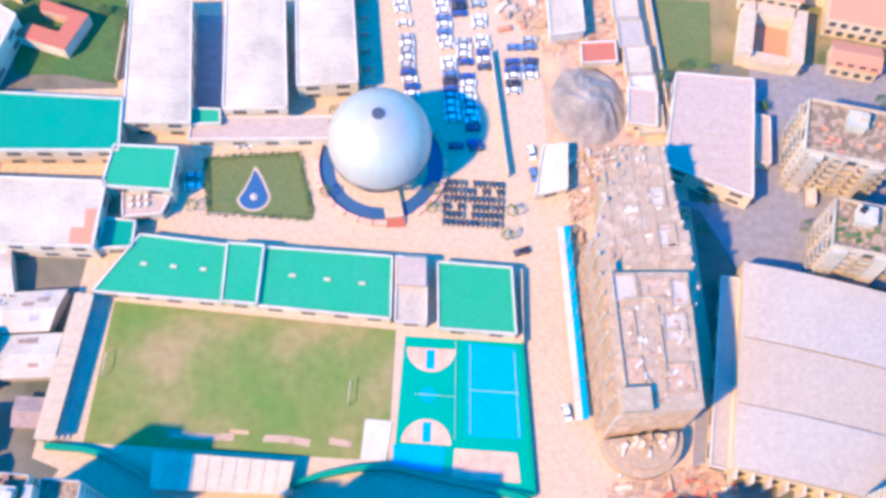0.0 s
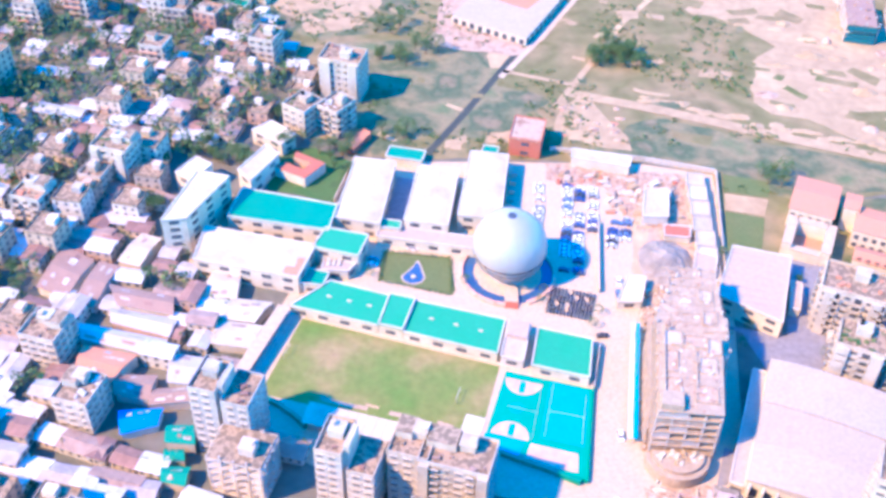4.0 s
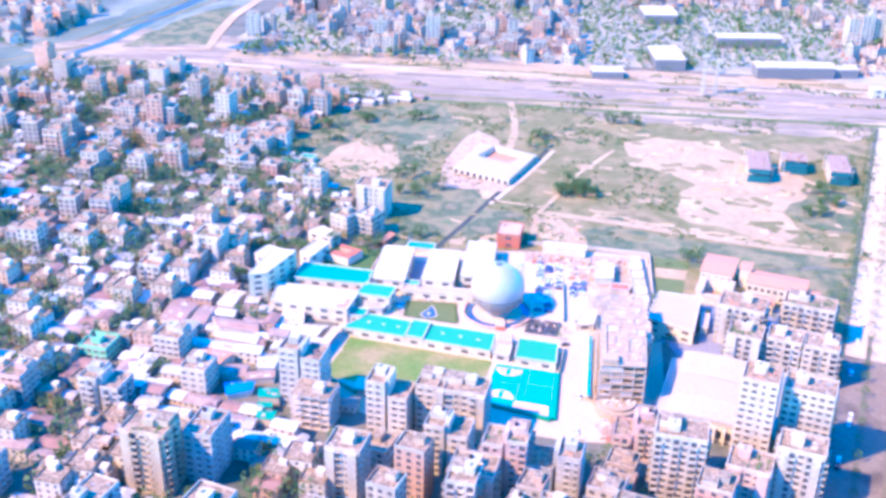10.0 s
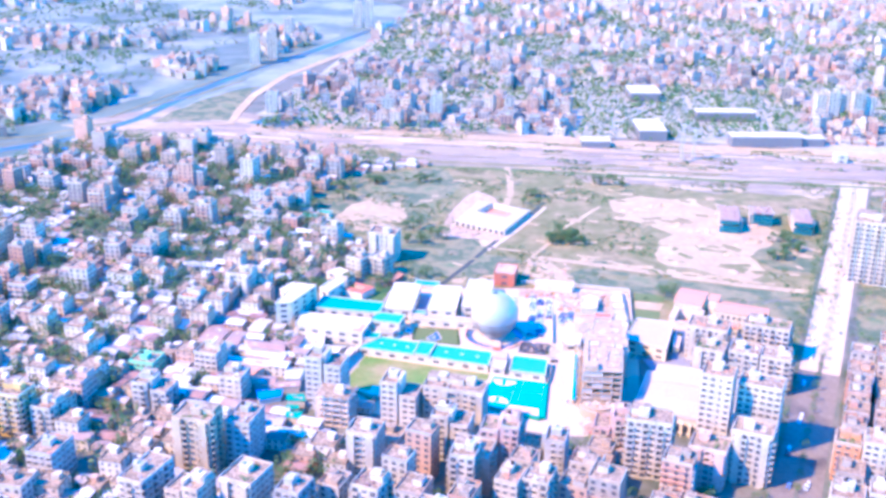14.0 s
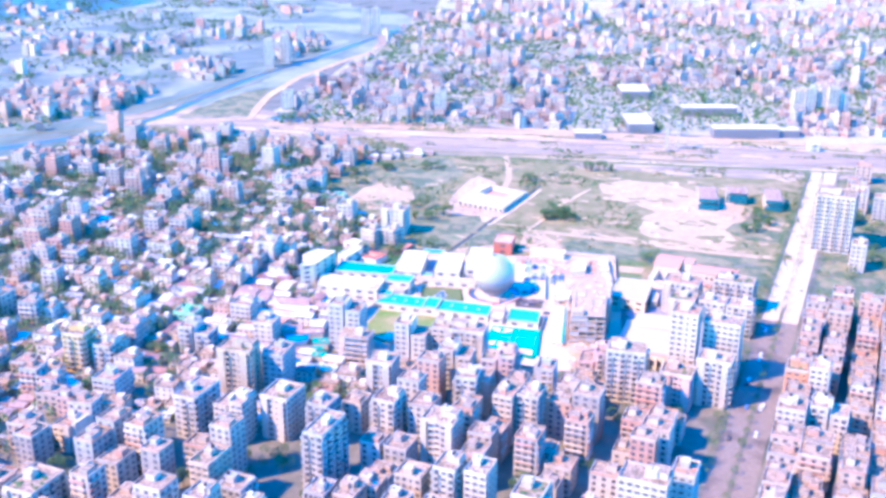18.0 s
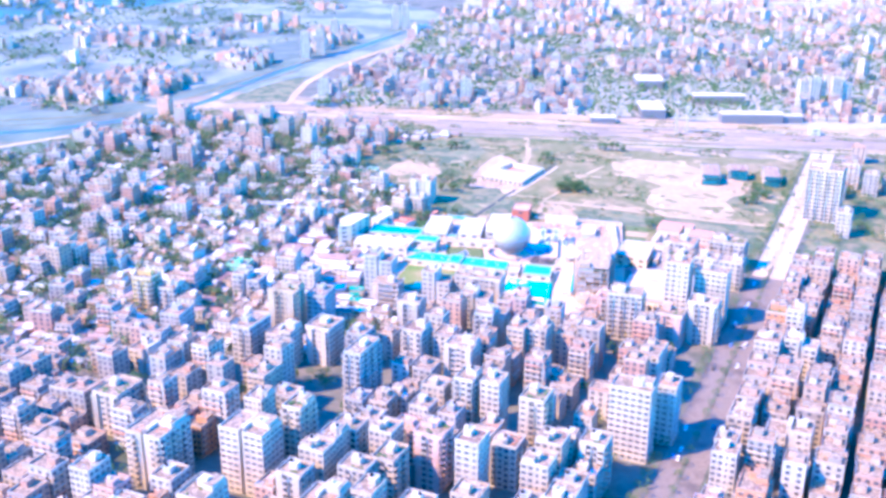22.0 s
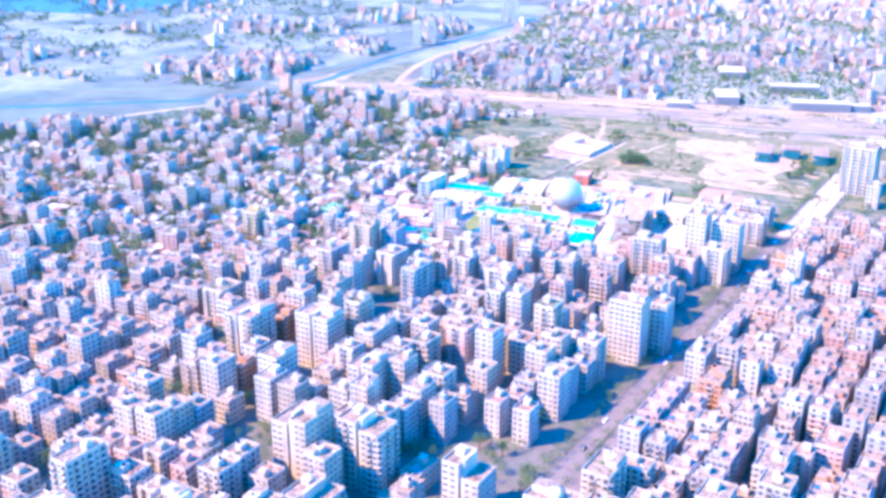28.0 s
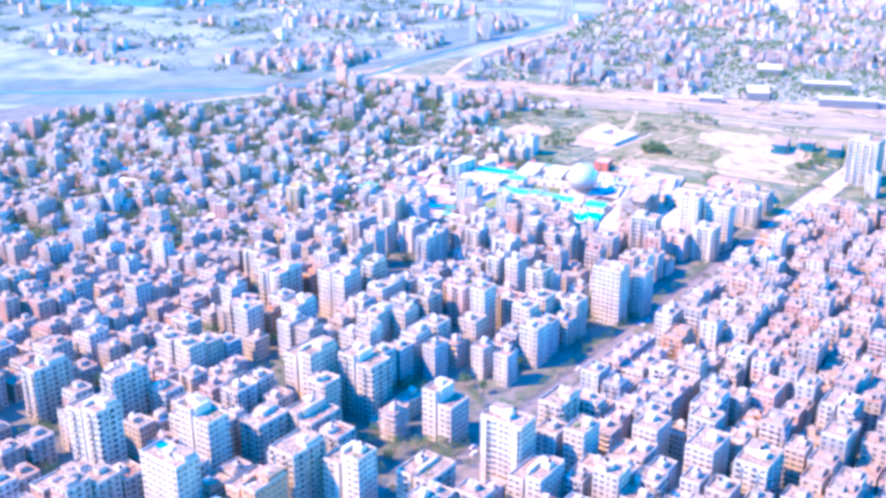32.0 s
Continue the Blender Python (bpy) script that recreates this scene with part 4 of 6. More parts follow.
for cx, cy, turn in ((6.6, -1.4, 170), (2.8, -23.2, -11)):
    arc("court_arc", cx, cy, 5.6, turn, COURT_PINK, "pink three-point area of the basketball court", 0.26)
    sgn = -1 if turn > 0 else 1
    px, py = -0.19 * sgn * -1, sgn
    sheet("court_key", corners(cx + 0.5 * sgn * 0.19 * 5, cy + sgn * 2.6, 2.0, 4.6, -9), 0.3, COURT_BLUE, "blue key of the basketball court", "court marking")
arc("court_circle", 4.6, -12.2, 1.7, 0, COURT_BLUE, "blue centre circle", 0.26, 360)
for a, b in (((12.4, -0.4), (9.2, -23.4)), ((1.6, -11.6), (11, -13.4)), ((14, -12.2), (25, -14.2)), ((15.6, -1.6), (12.8, -22.2)), ((25.4, -4.4), (23.6, -24.2))):
    l = math.hypot(b[0] - a[0], b[1] - a[1])
    sheet("court_line", corners((a[0] + b[0]) / 2, (a[1] + b[1]) / 2, l, 0.1, math.degrees(math.atan2(b[1] - a[1], b[0] - a[0]))), 0.33, WHITE, "white painted court line", "court marking")
sheet("white_platform", [(-10, -16), (-4, -17.2), (-6.4, -26), (-12, -25)], 0.3, WHITE, "white concrete platform beside the field", "platform")
for x, y, turn in ((-67, 3, 79), (-13, -10, 79)):
    goal = thing("football_goal", "white metal football goal frame", "goal", "football goals")
    for a, b, z0, z1 in ((-2.6, -2.5, 0.1, 2.2), (2.5, 2.6, 0.1, 2.2), (-2.6, 2.6, 2.1, 2.25)):
        s = Shape()
        c, sn = math.cos(radians(turn)), math.sin(radians(turn))
        s.box(x + (a + b) / 2 * c, y + (a + b) / 2 * sn, b - a, 0.14, z0, z1, turn)
        part("post" if b - a < 1 else "crossbar", s, WHITE, goal)
fence = thing("court_fence", "teal mesh fence round the courts", "fence")
for a, b in (((27.5, -2.6), (25, -37.5)), ((25, -37.5), (-5, -27.5))):
    n = 12
    for i in range(n):
        s = Shape()
        x, y = a[0] + (b[0] - a[0]) * (i + 0.5) / n, a[1] + (b[1] - a[1]) * (i + 0.5) / n
        s.box(x, y, math.hypot(b[0] - a[0], b[1] - a[1]) / n * 0.96, 0.3, 0.1, 1.5, math.degrees(math.atan2(b[1] - a[1], b[0] - a[0])))
        part("panel", s, TEAL, fence)
curtain = thing("field_fence", "curving teal sheet screen south of the field", "fence")
for line in ([(-80, -14), (-72, -15.6), (-66, -18), (-60, -22), (-56, -25.6)], [(-28, -29), (-21, -27.6), (-14, -27), (-8, -27.2), (-4, -28), (5, -31.4), (13, -34), (23, -38)]):
    for a, b in zip(line, line[1:]):
        s = Shape()
        s.box((a[0] + b[0]) / 2, (a[1] + b[1]) / 2, math.hypot(b[0] - a[0], b[1] - a[1]), 1.2, 0, 1.8, math.degrees(math.atan2(b[1] - a[1], b[0] - a[0])))
        part("panel", s, TEAL, curtain)
stand = thing("grandstand", "long grandstand under a pale corrugated roof", "grandstand")
for k in range(10):
    t0, t1 = k / 10, (k + 0.96) / 10
    s = Shape()
    s.prism([(-56 + 30 * t0, -18.5 - 6 * t0), (-56 + 30 * t1, -18.5 - 6 * t1), (-57 + 29 * t1, -26.5 - 5 * t1), (-57 + 29 * t0, -26.5 - 5 * t0)], 3.6 + 0.05 * (k % 2), 3.75 + 0.05 * (k % 2))
    part("roof_sheet", s, SHEET, stand)
for k in range(7):
    s = Shape()
    s.tube(-55.5 + 4.8 * k, -19.4 - 0.97 * k, 0.14, 0, 3.6, 8)
    part("post", s, WHITE, stand)
for k in range(3):
    s = Shape()
    s.prism([(-56 + 0.2 * k, -21 - 1.5 * k), (-27, -26.6 - 1.5 * k), (-27, -28 - 1.5 * k), (-56 + 0.2 * k, -22.5 - 1.5 * k)], 0, 0.5 + 0.5 * k)
    part("tier", s, CONCRETE, stand)
terrace = thing("terrace", "stepped concrete terrace along the field", "terrace")
for k in range(4):
    s = Shape()
    s.prism([(-67.6 - 1.1 * k, 20), (-66.5 - 1.1 * k, 20), (-75 - 1.1 * k, -13), (-76.1 - 1.1 * k, -13)], 0, 0.6 + 0.5 * k)
    part("tier", s, CONCRETE, terrace)
s = Shape()
s.prism([(-72.4, 20), (-71.6, 20), (-80.2, -13), (-81, -13)], 0, 4.2)
part("back_wall", s, CREAM, terrace)
for k in range(8):
    t0, t1 = k / 8, (k + 0.985) / 8
    s = Shape()
    s.prism([(-72.8 - 8.6 * t0, 20 - 33 * t0), (-72.8 - 8.6 * t1, 20 - 33 * t1), (-68.6 - 8.6 * t1, 19 - 33 * t1), (-68.6 - 8.6 * t0, 19 - 33 * t0)], 4.2, 4.35)
    part("canopy_sheet", s, PAVING, terrace)
for k in range(8):
    s = Shape()
    s.tube(-69 - 8.6 * (k + 0.5) / 8, 18.6 - 33 * (k + 0.5) / 8, 0.12, 0.1, 4.2, 6)
    part("post", s, WHITE, terrace)

# construction block: slabs, columns and clutter
site = thing("construction_block", "unfinished concrete building with bare floors and columns", "building")
PLAN = [(42, -27), (60, -27), (62, -8), (65.5, 0), (65, 21), (65, 35.5), (54.5, 36), (45, 15)]
TAKEN.append((52, 0, 12))
for k in range(8):
    s = Shape()
    z = 2.9 * k
    pts = PLAN if k < 7 else [(42, -27), (60, -27), (62, -7), (63, 3), (45, 5)]
    s.prism(pts, z, z + 0.4)
    s.add([(x, y, z) for x, y in pts], [tuple(reversed(range(len(pts))))])
    part("floor_slab", s, SITE, site)
for (ax, ay), (bx, by) in zip(PLAN, PLAN[1:] + PLAN[:1]):
    n = max(2, int(math.hypot(bx - ax, by - ay) / 4.5))
    for i in range(n):
        s = Shape()
        x, y = ax + (bx - ax) * i / n, ay + (by - ay) * i / n
        cx, cy = 52, 4
        s.box(x + 0.02 * (cx - x), y + 0.02 * (cy - y), 0.6, 0.6, 0, 18.4 + (0.9 if i % 2 else 0.3), -4)
        part("column", s, CONCRETE, site)
s = Shape()
s.prism([(43.5, -24), (57, -24), (60, 6), (61.5, 32), (51, 33), (47.4, 15)], 0, 17.3)
part("core_wall", s, SITE, site, "pale brick infill walls")
s = Shape()
s.prism([(44, -23), (55, -23), (58, 3), (46, 4.6)], 17.7, 20.35)
part("core_wall", s, SITE, site, "pale brick infill walls")
for k in range(7):
    s = Shape()
    s.box(56.2 + 0.12 * k - 1.2, 11 + 4 * k, 15.4, 0.4, 17.75, 18.0, -2)
    part("roof_beam", s, SITE, site)
for k in range(5):
    s = Shape()
    s.box(49.6 + 3.3 * k, 23.5, 0.4, 25.5, 17.75, 17.98, -3)
    part("roof_beam", s, SITE, site)
for x, y, w, d, turn in ((48.5, 1, 5, 6, -4), (55, 0, 7, 5, -4), (60, -1.5, 4, 6, -4), (47, -8, 4, 8, -4), (57.5, -9, 5, 6, -4), (46.5, -18, 4.5, 7, -4), (56, -20, 6, 6, -4), (61, 13, 4, 6, -4), (60.6, 23, 4, 5, -4)):
    z = 20.7 if y < 3 else 17.8
    for a, b, l, q in ((0, -0.5, w, 0), (0, 0.5, w, 0), (-0.5, 0, d, 90), (0.5, 0, d, 90)):
        c, sn = math.cos(radians(turn)), math.sin(radians(turn))
        s = Shape()
        s.box(x + a * w * c - b * d * sn, y + a * w * sn + b * d * c, l, 0.3, z - 0.1, z + (0.5 if q else 0.4), turn + q)
        part("room_wall", s, SITE, site)
    s = Shape()
    s.box(x, y, w - 0.4, d - 0.4, z - 0.2, z + 0.06, turn)
    part("room_floor", s, RUBBLE if w * d > 30 else CONCRETE, site)
rnd = random.Random(12)
for x, y, w, d, z0, z1 in ((63, 20, 5, 7, 0, 15), (63.5, 11, 5, 6, 0, 18), (62.6, 2, 4, 5, 0, 12), (45.2, -9, 0.5, 32, 20.3, 21.5), (52, -2, 9, 0.4, 20.7, 21.5), (54, -12, 0.4, 16, 20.7, 21.3), (46, -24, 6, 5, 20.7, 23)):
    s = Shape()
    s.box(x, y, w, d, z0, z1, -4)
    part("raised_wall", s, SITE, site)
for k in range(70):
    y = rnd.uniform(-26, 34)
    x = rnd.uniform(43 + 0.11 * (y + 26), 58 + 0.08 * (y + 26))
    s = Shape()
    z = 20.75 if y < 3 else 17.8
    s.box(x, y, rnd.uniform(0.6, 2.4), rnd.uniform(0.4, 1.3), z - 0.1, z + rnd.uniform(0.08, 0.5), rnd.choice((0, 4, 86, 40)))
    part("formwork_board", s, rnd.choice((CREAM, SITE, SITE, SITE, RUBBLE, WHITE, CREAM)), site)
for k in range(9):
    s = Shape()
    s.box(40.4 + 0.03 * k, -24 + 5.2 * k, 0.12, 0.12, 0, 21)
    part("scaffold_pole", s, EARTH, site)
for k in range(6):
    s = Shape()
    s.prism([(40.2, -26), (40.6, -26), (43.4, 14), (43, 14)], 3 + 3 * k, 3.14 + 3 * k)
    part("scaffold_deck", s, SITE, site)
for k in range(7):
    for j in range(4):
        if rnd.random() < 0.72:
            s = Shape()
            s.box(44.4 + 4.4 * j, -26.4, 4.0, 0.3, 2.9 * k + 0.4, 2.9 * k + rnd.choice((2.9, 2.9, 1.3)))
            part("infill_wall", s, rnd.choice((SITE, RUBBLE, CONCRETE, SITE)), site)
pod = thing("round_podium", "half-round concrete podium of the building site", "podium")
for k, (r, z0, z1) in enumerate(((9, 0, 4.2), (7.4, 4.2, 5.4))):
    s = Shape()
    s.prism([(50 + r * math.cos(radians(180 + 180 * i / 18)), -28 + r * math.sin(radians(180 + 180 * i / 18))) for i in range(19)], z0, z1)
    part("tier", s, SITE, pod)
for k in range(22):
    s = Shape()
    a, q = rnd.uniform(3.3, 6.1), rnd.uniform(1, 7)
    s.box(50 + q * math.cos(a), -28 + q * math.sin(a), rnd.uniform(0.4, 1.8), rnd.uniform(0.4, 1.2), 5.4, 5.4 + rnd.uniform(0.2, 1), rnd.uniform(0, 90))
    part("formwork_board", s, rnd.choice((CREAM, WHITE, EARTH)), pod)
walkway = thing("covered_walkway", "long blue and white covered walkway beside the site", "walkway")
for side, mat in ((0.0, WHITE), (1.5, COURT_BLUE)):
    for k in range(10):
        t0, t1 = k / 10, (k + 0.97) / 10
        s = Shape()
        s.prism([(36.4 + side + 3.6 * t0, -22.5 + 47 * t0), (37.9 + side + 3.6 * t0, -22.5 + 47 * t0), (37.9 + side + 3.6 * t1, -22.5 + 47 * t1), (36.4 + side + 3.6 * t1, -22.5 + 47 * t1)], 2.8, 2.95)
        part("roof_sheet", s, mat, walkway)
for k in range(11):
    s = Shape()
    s.tube(37.9 + 0.36 * k, -22.2 + 4.65 * k, 0.1, 0, 2.8, 6)
    part("post", s, WHITE, walkway)
rim = thing("site_clutter", "boxes, bricks and sacks stacked beside the walkway", "clutter", kind="stuff")
s = Shape()
for k in range(120):
    y = rnd.uniform(-22, 28)
    s.box(41.5 + 0.075 * (y + 22) + rnd.uniform(-1, 1.2), y, rnd.uniform(0.3, 1.4), rnd.uniform(0.3, 1.2), 0.1, rnd.uniform(0.3, 1.4), rnd.uniform(0, 90))
part("piles", s, RUBBLE, rim, kind="stuff")

# loose debris over the site
def litter(s, r, pts, count, z, big=1.2):
    """Small boards, bricks and sacks strewn over an outline."""
    xs, ys = [p[0] for p in pts], [p[1] for p in pts]
    for _ in range(count):
        x, y = r.uniform(min(xs), max(xs)), r.uniform(min(ys), max(ys))
        if inside(x, y, pts):
            s.box(x, y, r.uniform(0.3, big), r.uniform(0.2, 0.7), z - 0.05, z + r.uniform(0.06, 0.32), r.choice((0, -4, 86, 30, 60)))


for name, pts, count, z in (("roof_debris", [(42.6, -26), (59.4, -26), (61.4, -7), (62.4, 2.4), (45.4, 4.4)], 170, 20.72), ("upper_debris", [(46, 7), (64.6, 4), (64.4, 20), (62, 34), (55, 34), (47, 17)], 40, 17.82)):
    s = Shape()
    litter(s, rnd, pts, count, z)
    part(name, s, DEBRIS, site, "loose boards, sacks and bricks on the slab", "stuff")
strewn = thing("yard_debris", "boards, bricks and sacks strewn over the building yard", "debris", kind="stuff")
s = Shape()
litter(s, rnd, [(40.6, -24), (42.2, -25), (46, 14), (47, 26), (43, 24), (41.2, -2)], 700, 0.2, 1.6)
litter(s, rnd, [(34, 98), (42, 84), (46, 74), (64, 72), (71, 108), (14, 110), (14, 100)], 1500, 0.16, 1.8)
litter(s, rnd, [(44, 26), (64, 36), (66, 46), (46, 48)], 420, 0.16, 1.4)
litter(s, rnd, [(40, -37), (66, -34), (71, -47), (44, -50)], 420, 0.18, 2.2)
part("debris", s, DEBRIS, strewn, kind="stuff")

# east halls
g = flat_roof_block("grey_hall", [(68, 36), (87, 25), (95, 57), (76, 61)], 7, GREY_ROOF, CREAM, "hall with a grey sheet roof")
for k in range(8):
    s = Shape()
    s.box(72.5 + 0.9 * k + 2.4, 34 + 3.2 * k, 19, 0.14, 7, 7.09, -13)
    part("roof_seam", s, GREY_ROOF, g)
flat_roof_block("annexe", [(62, 50), (69, 48), (71, 58), (64, 60)], 4, GREY_ROOF, CREAM, "small annexe with a grey sheet roof")
flat_roof_block("lean_to", [(92, 36), (95, 35), (98, 48), (94.6, 49)], 3.4, GREY_ROOF, CREAM, "low grey lean-to beside the hall", windows=False)
hall = thing("big_hall", "large hall with a pale curved sheet roof", "building")
TAKEN.append((92, -20, 26))
HA, HB, HC, HD = (81, 9), (124, -8), (111, -54), (67.5, -37.5)
s = Shape()
s.prism([HD, HC, HB, HA], 0, 7.2)
part("wall", s, CREAM, hall)
cuts = (0.0, 0.3, 0.62, 1.0)
for k in range(3):
    f0, f1 = cuts[k], cuts[k + 1]
    s, n = Shape(), 12
    rows = []
    for f in (f0, f1 - 0.004):
        for i in range(n + 1):
            t = i / n
            ax, ay = HD[0] + (HA[0] - HD[0]) * f, HD[1] + (HA[1] - HD[1]) * f
            bx, by = HC[0] + (HB[0] - HC[0]) * f, HC[1] + (HB[1] - HC[1]) * f
            rows.append((ax + (bx - ax) * t, ay + (by - ay) * t, 7.2 + (2.2 - 0.5 * (k == 1)) * math.sin(math.pi * t) ** 0.7 + 0.02))
    s.add(rows, [(i, i + 1, n + 2 + i, n + 1 + i) for i in range(n)])
    s.add([(x, y, z) for x, y, z in rows[:n + 1]] + [(HD[0] + (HA[0] - HD[0]) * f0, HD[1] + (HA[1] - HD[1]) * f0, 7.0), (HC[0] + (HB[0] - HC[0]) * f0, HC[1] + (HB[1] - HC[1]) * f0, 7.0)], [tuple(reversed(range(n + 1))) + (n + 1, n + 2)])
    part("roof_section", s, (GREY_PALE, BEIGE_ROOF, GREY_PALE)[k], hall)
for k in range(13):
    s = Shape()
    t = k / 12.5
    s.box(HD[0] + (HC[0] - HD[0]) * t + 0.6, HD[1] + (HC[1] - HD[1]) * t - 1.2, 0.6, 2.4, 0, 6.4, -20)
    part("buttress", s, WHITE, hall)
    if k < 12:
        s = Shape()
        s.box(HD[0] + (HC[0] - HD[0]) * (t + 0.04) + 0.6, HD[1] + (HC[1] - HD[1]) * (t + 0.04) - 0.1, 2.2, 0.3, 1.4, 4.8, -20)
        part("window", s, GLASS, hall)
flat_roof_block("hall_aisle", [(63.5, -36), (67.3, -37.4), (80, 6), (76, 7)], 4, GREY_PALE, CREAM, "low pale side aisle of the big hall")
for x, y, w, d, h in ((109, 90, 15, 20, 8), (134, 75, 27, 14, 8), (124, 62, 12, 7, 5)):
    g = thing("school_wing", "cream school wing under a terracotta roof", "building")
    TAKEN.append((x, y, 14))
    s = Shape()
    s.box(x, y, w, d, 0, h, -19)
    part("wall", s, CREAM, g)
    s = Shape()
    s.gable(x, y, w, d, h, 1.4, 0.5, -19)
    part("roof", s, TERRA, g)
    for k in range(int(w / 3)):
        c, sn = math.cos(radians(-19)), math.sin(radians(-19))
        a = -w / 2 + 1.5 + 3 * k
        for z in (1, 4.4):
            s = Shape()
            s.box(x + a * c + (d / 2) * sn, y + a * sn - (d / 2) * c, 1.6, 0.2, z, z + 1.7, -19)
            part("window", s, GLASS, g)
g = thing("school_stair_tower", "cream stair tower with a small terracotta roof", "building")
s = Shape()
s.box(121, 86, 5, 9, 0, 10, -19)
part("wall", s, CREAM, g)
s = Shape()
s.gable(121, 86, 5, 9, 10, 0.8, 0.4, -19)
part("roof", s, TERRA, g)
g = thing("school_wing", "low school wing end with a red hipped roof", "building")
s = Shape()
s.box(147, 66, 9, 10, 0, 6, -19)
part("wall", s, CREAM, g)
s = Shape()
s.gable(147, 66, 9, 10, 6, 1.2, 0.4, -19)
part("roof", s, TERRA, g)
g = thing("school_court_wing", "cream school wing round a small terracotta court", "building")
TAKEN.append((104, 70, 10))
for a, b, w, d, h in ((-6.6, 0, 3, 16, 6), (6.6, 0, 3, 16, 6), (0, -7, 10.2, 2.6, 4), (0, 7, 10.2, 2.6, 6)):
    c, sn = math.cos(radians(-19)), math.sin(radians(-19))
    s = Shape()
    s.box(104 + a * c - b * sn, 71 + a * sn + b * c, w, d, 0, h, -19)
    part("wing", s, CREAM, g)
    s = Shape()
    s.box(104 + a * c - b * sn, 71 + a * sn + b * c, w + 0.4, d + 0.4, h, h + 0.3, -19)
    part("roof", s, PAVING, g)
sheet("school_court", corners(104, 71, 10, 11, -19), 0.3, TERRA, "small court paved in terracotta", "courtyard")
for k in range(9):
    s = Shape()
    s.box(97.4 + 1.6 * k, 65.4 - 0.55 * k, 0.7, 0.4, 0.6, 3.2, -19)
    part("arch_window", s, GLASS, g)
g = thing("parked_truck", "small truck with a red cab and white body", "truck")
for name, y, l, h, mat in (("cab", 30, 2, 2.2, BRICK), ("cargo_box", 26, 4.6, 2.6, WHITE)):
    s = Shape()
    s.box(104 - 0.1 * (30 - y), y, 2.1, l, 0.5, h, -14)
    part(name, s, mat, g)
for k in range(4):
    s = Shape()
    s.box(103.8 + (-1 if k % 2 else 1) * 0.95, 29.6 - 4.4 * (k // 2), 0.3, 0.8, 0.1, 0.9, -14)
    part("wheel", s, RUBBER, g)

# north-east building yard
flat_roof_block("white_tent", [(47, 77.5), (56, 78), (57.4, 94), (48.6, 94)], 4, SHEET, WHITE, "white sheet-roofed tent shed", windows=False)
flat_roof_block("white_shed", [(22, 110), (43.6, 106), (45, 112.6), (22.4, 116)], 4, SHEET, CREAM, "long white-roofed shed at the yard wall", windows=False)
for k in range(7):
    flat_roof_block("tin_shed", corners(68.2 - 0.1 * (k % 2), 51 + 8.6 * k, 6.4, 8, -4), 2.8 + 0.3 * (k % 3), (SHEET, TIN, SHEET, GREY_PALE)[k % 4], CREAM, "low tin-roofed shed along the yard wall", rim=GREY_PALE, windows=False)
flat_roof_block("red_shed", [(54, 69), (63, 68.6), (63.6, 74.6), (54.6, 75)], 2.8, BRICK, CREAM, "small shed with a rusty red roof", windows=False)
flat_roof_block("red_building", [(-2, 115), (10, 113), (12, 128), (0, 130)], 8, RUBBLE, BRICK, "unfinished red brick building with open roof rooms", rim=BRICK)
flat_roof_block("site_office", [(36, 33), (44, 34), (46, 46), (40, 46)], 3.4, CREAM, CREAM, "cream flat-roofed site office")
heap = thing("sand_heap", "large grey heap of building sand", "sand heap")
s, n = Shape(), 22
ringz = []
for i in range(7):
    q = i / 6
    ringz.append([(54 + (9.5 * (1 - q) + 0.2) * math.cos(6.2832 * j / n) * (1 + 0.12 * noise.noise((j * 0.9, i * 0.4, 2))), 58 + (12 * (1 - q) + 0.2) * math.sin(6.2832 * j / n) * (1 + 0.12 * noise.noise((j * 0.9, i * 0.4, 5))), 0.1 + 4.0 * (1 - (1 - q) ** 1.5) + 0.9 * noise.noise(((1 - q) * 5 * math.cos(6.2832 * j / n), (1 - q) * 5 * math.sin(6.2832 * j / n), 1)) * (0 < i < 6)) for j in range(n)])
s.add([p for r in ringz for p in r], [(i * n + j, i * n + (j + 1) % n, (i + 1) * n + (j + 1) % n, (i + 1) * n + j) for i in range(6) for j in range(n)] + [tuple(range(6 * n, 7 * n))])
part("sand", s, SANDHEAP, heap)
rnd = random.Random(31)
for k in range(110):
    x, y = rnd.uniform(14, 62), rnd.uniform(79, 109)
    if (46 < x < 59 and 76 < y < 96) or (x < 34 and y < 97) or (x > 20 and y > 105):
        continue
    item = thing("building_material_stack", "stack of bricks, boards or pipes on rubble", "material stack", "material stacks")
    s = Shape()
    w, d, h = rnd.uniform(1, 4), rnd.uniform(0.8, 2.4), rnd.uniform(0.4, 1.6)
    t = rnd.choice((0, 5, 90, 40))
    s.box(x, y, w, d, 0.1, h, t)
    s.box(x + 0.2, y, w * 0.6, d * 0.7, h, h + rnd.uniform(0.1, 0.5), t + 3)
    part("material_block", s, rnd.choice((BRICK, RUBBLE, RUBBLE, CREAM, WHITE, TERRA, EARTH, SHEET)), item)
for k in range(60):
    x, y = rnd.uniform(44, 60), rnd.uniform(28, 46)
    item = thing("rubble_pile", "small pile of broken brick and boards", "rubble", "rubble piles")
    s = Shape()
    s.box(x, y, rnd.uniform(0.6, 2.4), rnd.uniform(0.4, 1.4), 0.1, rnd.uniform(0.3, 1.1), rnd.uniform(0, 90))
    part("material_block", s, rnd.choice((RUBBLE, EARTH, CREAM, CONCRETE)), item)
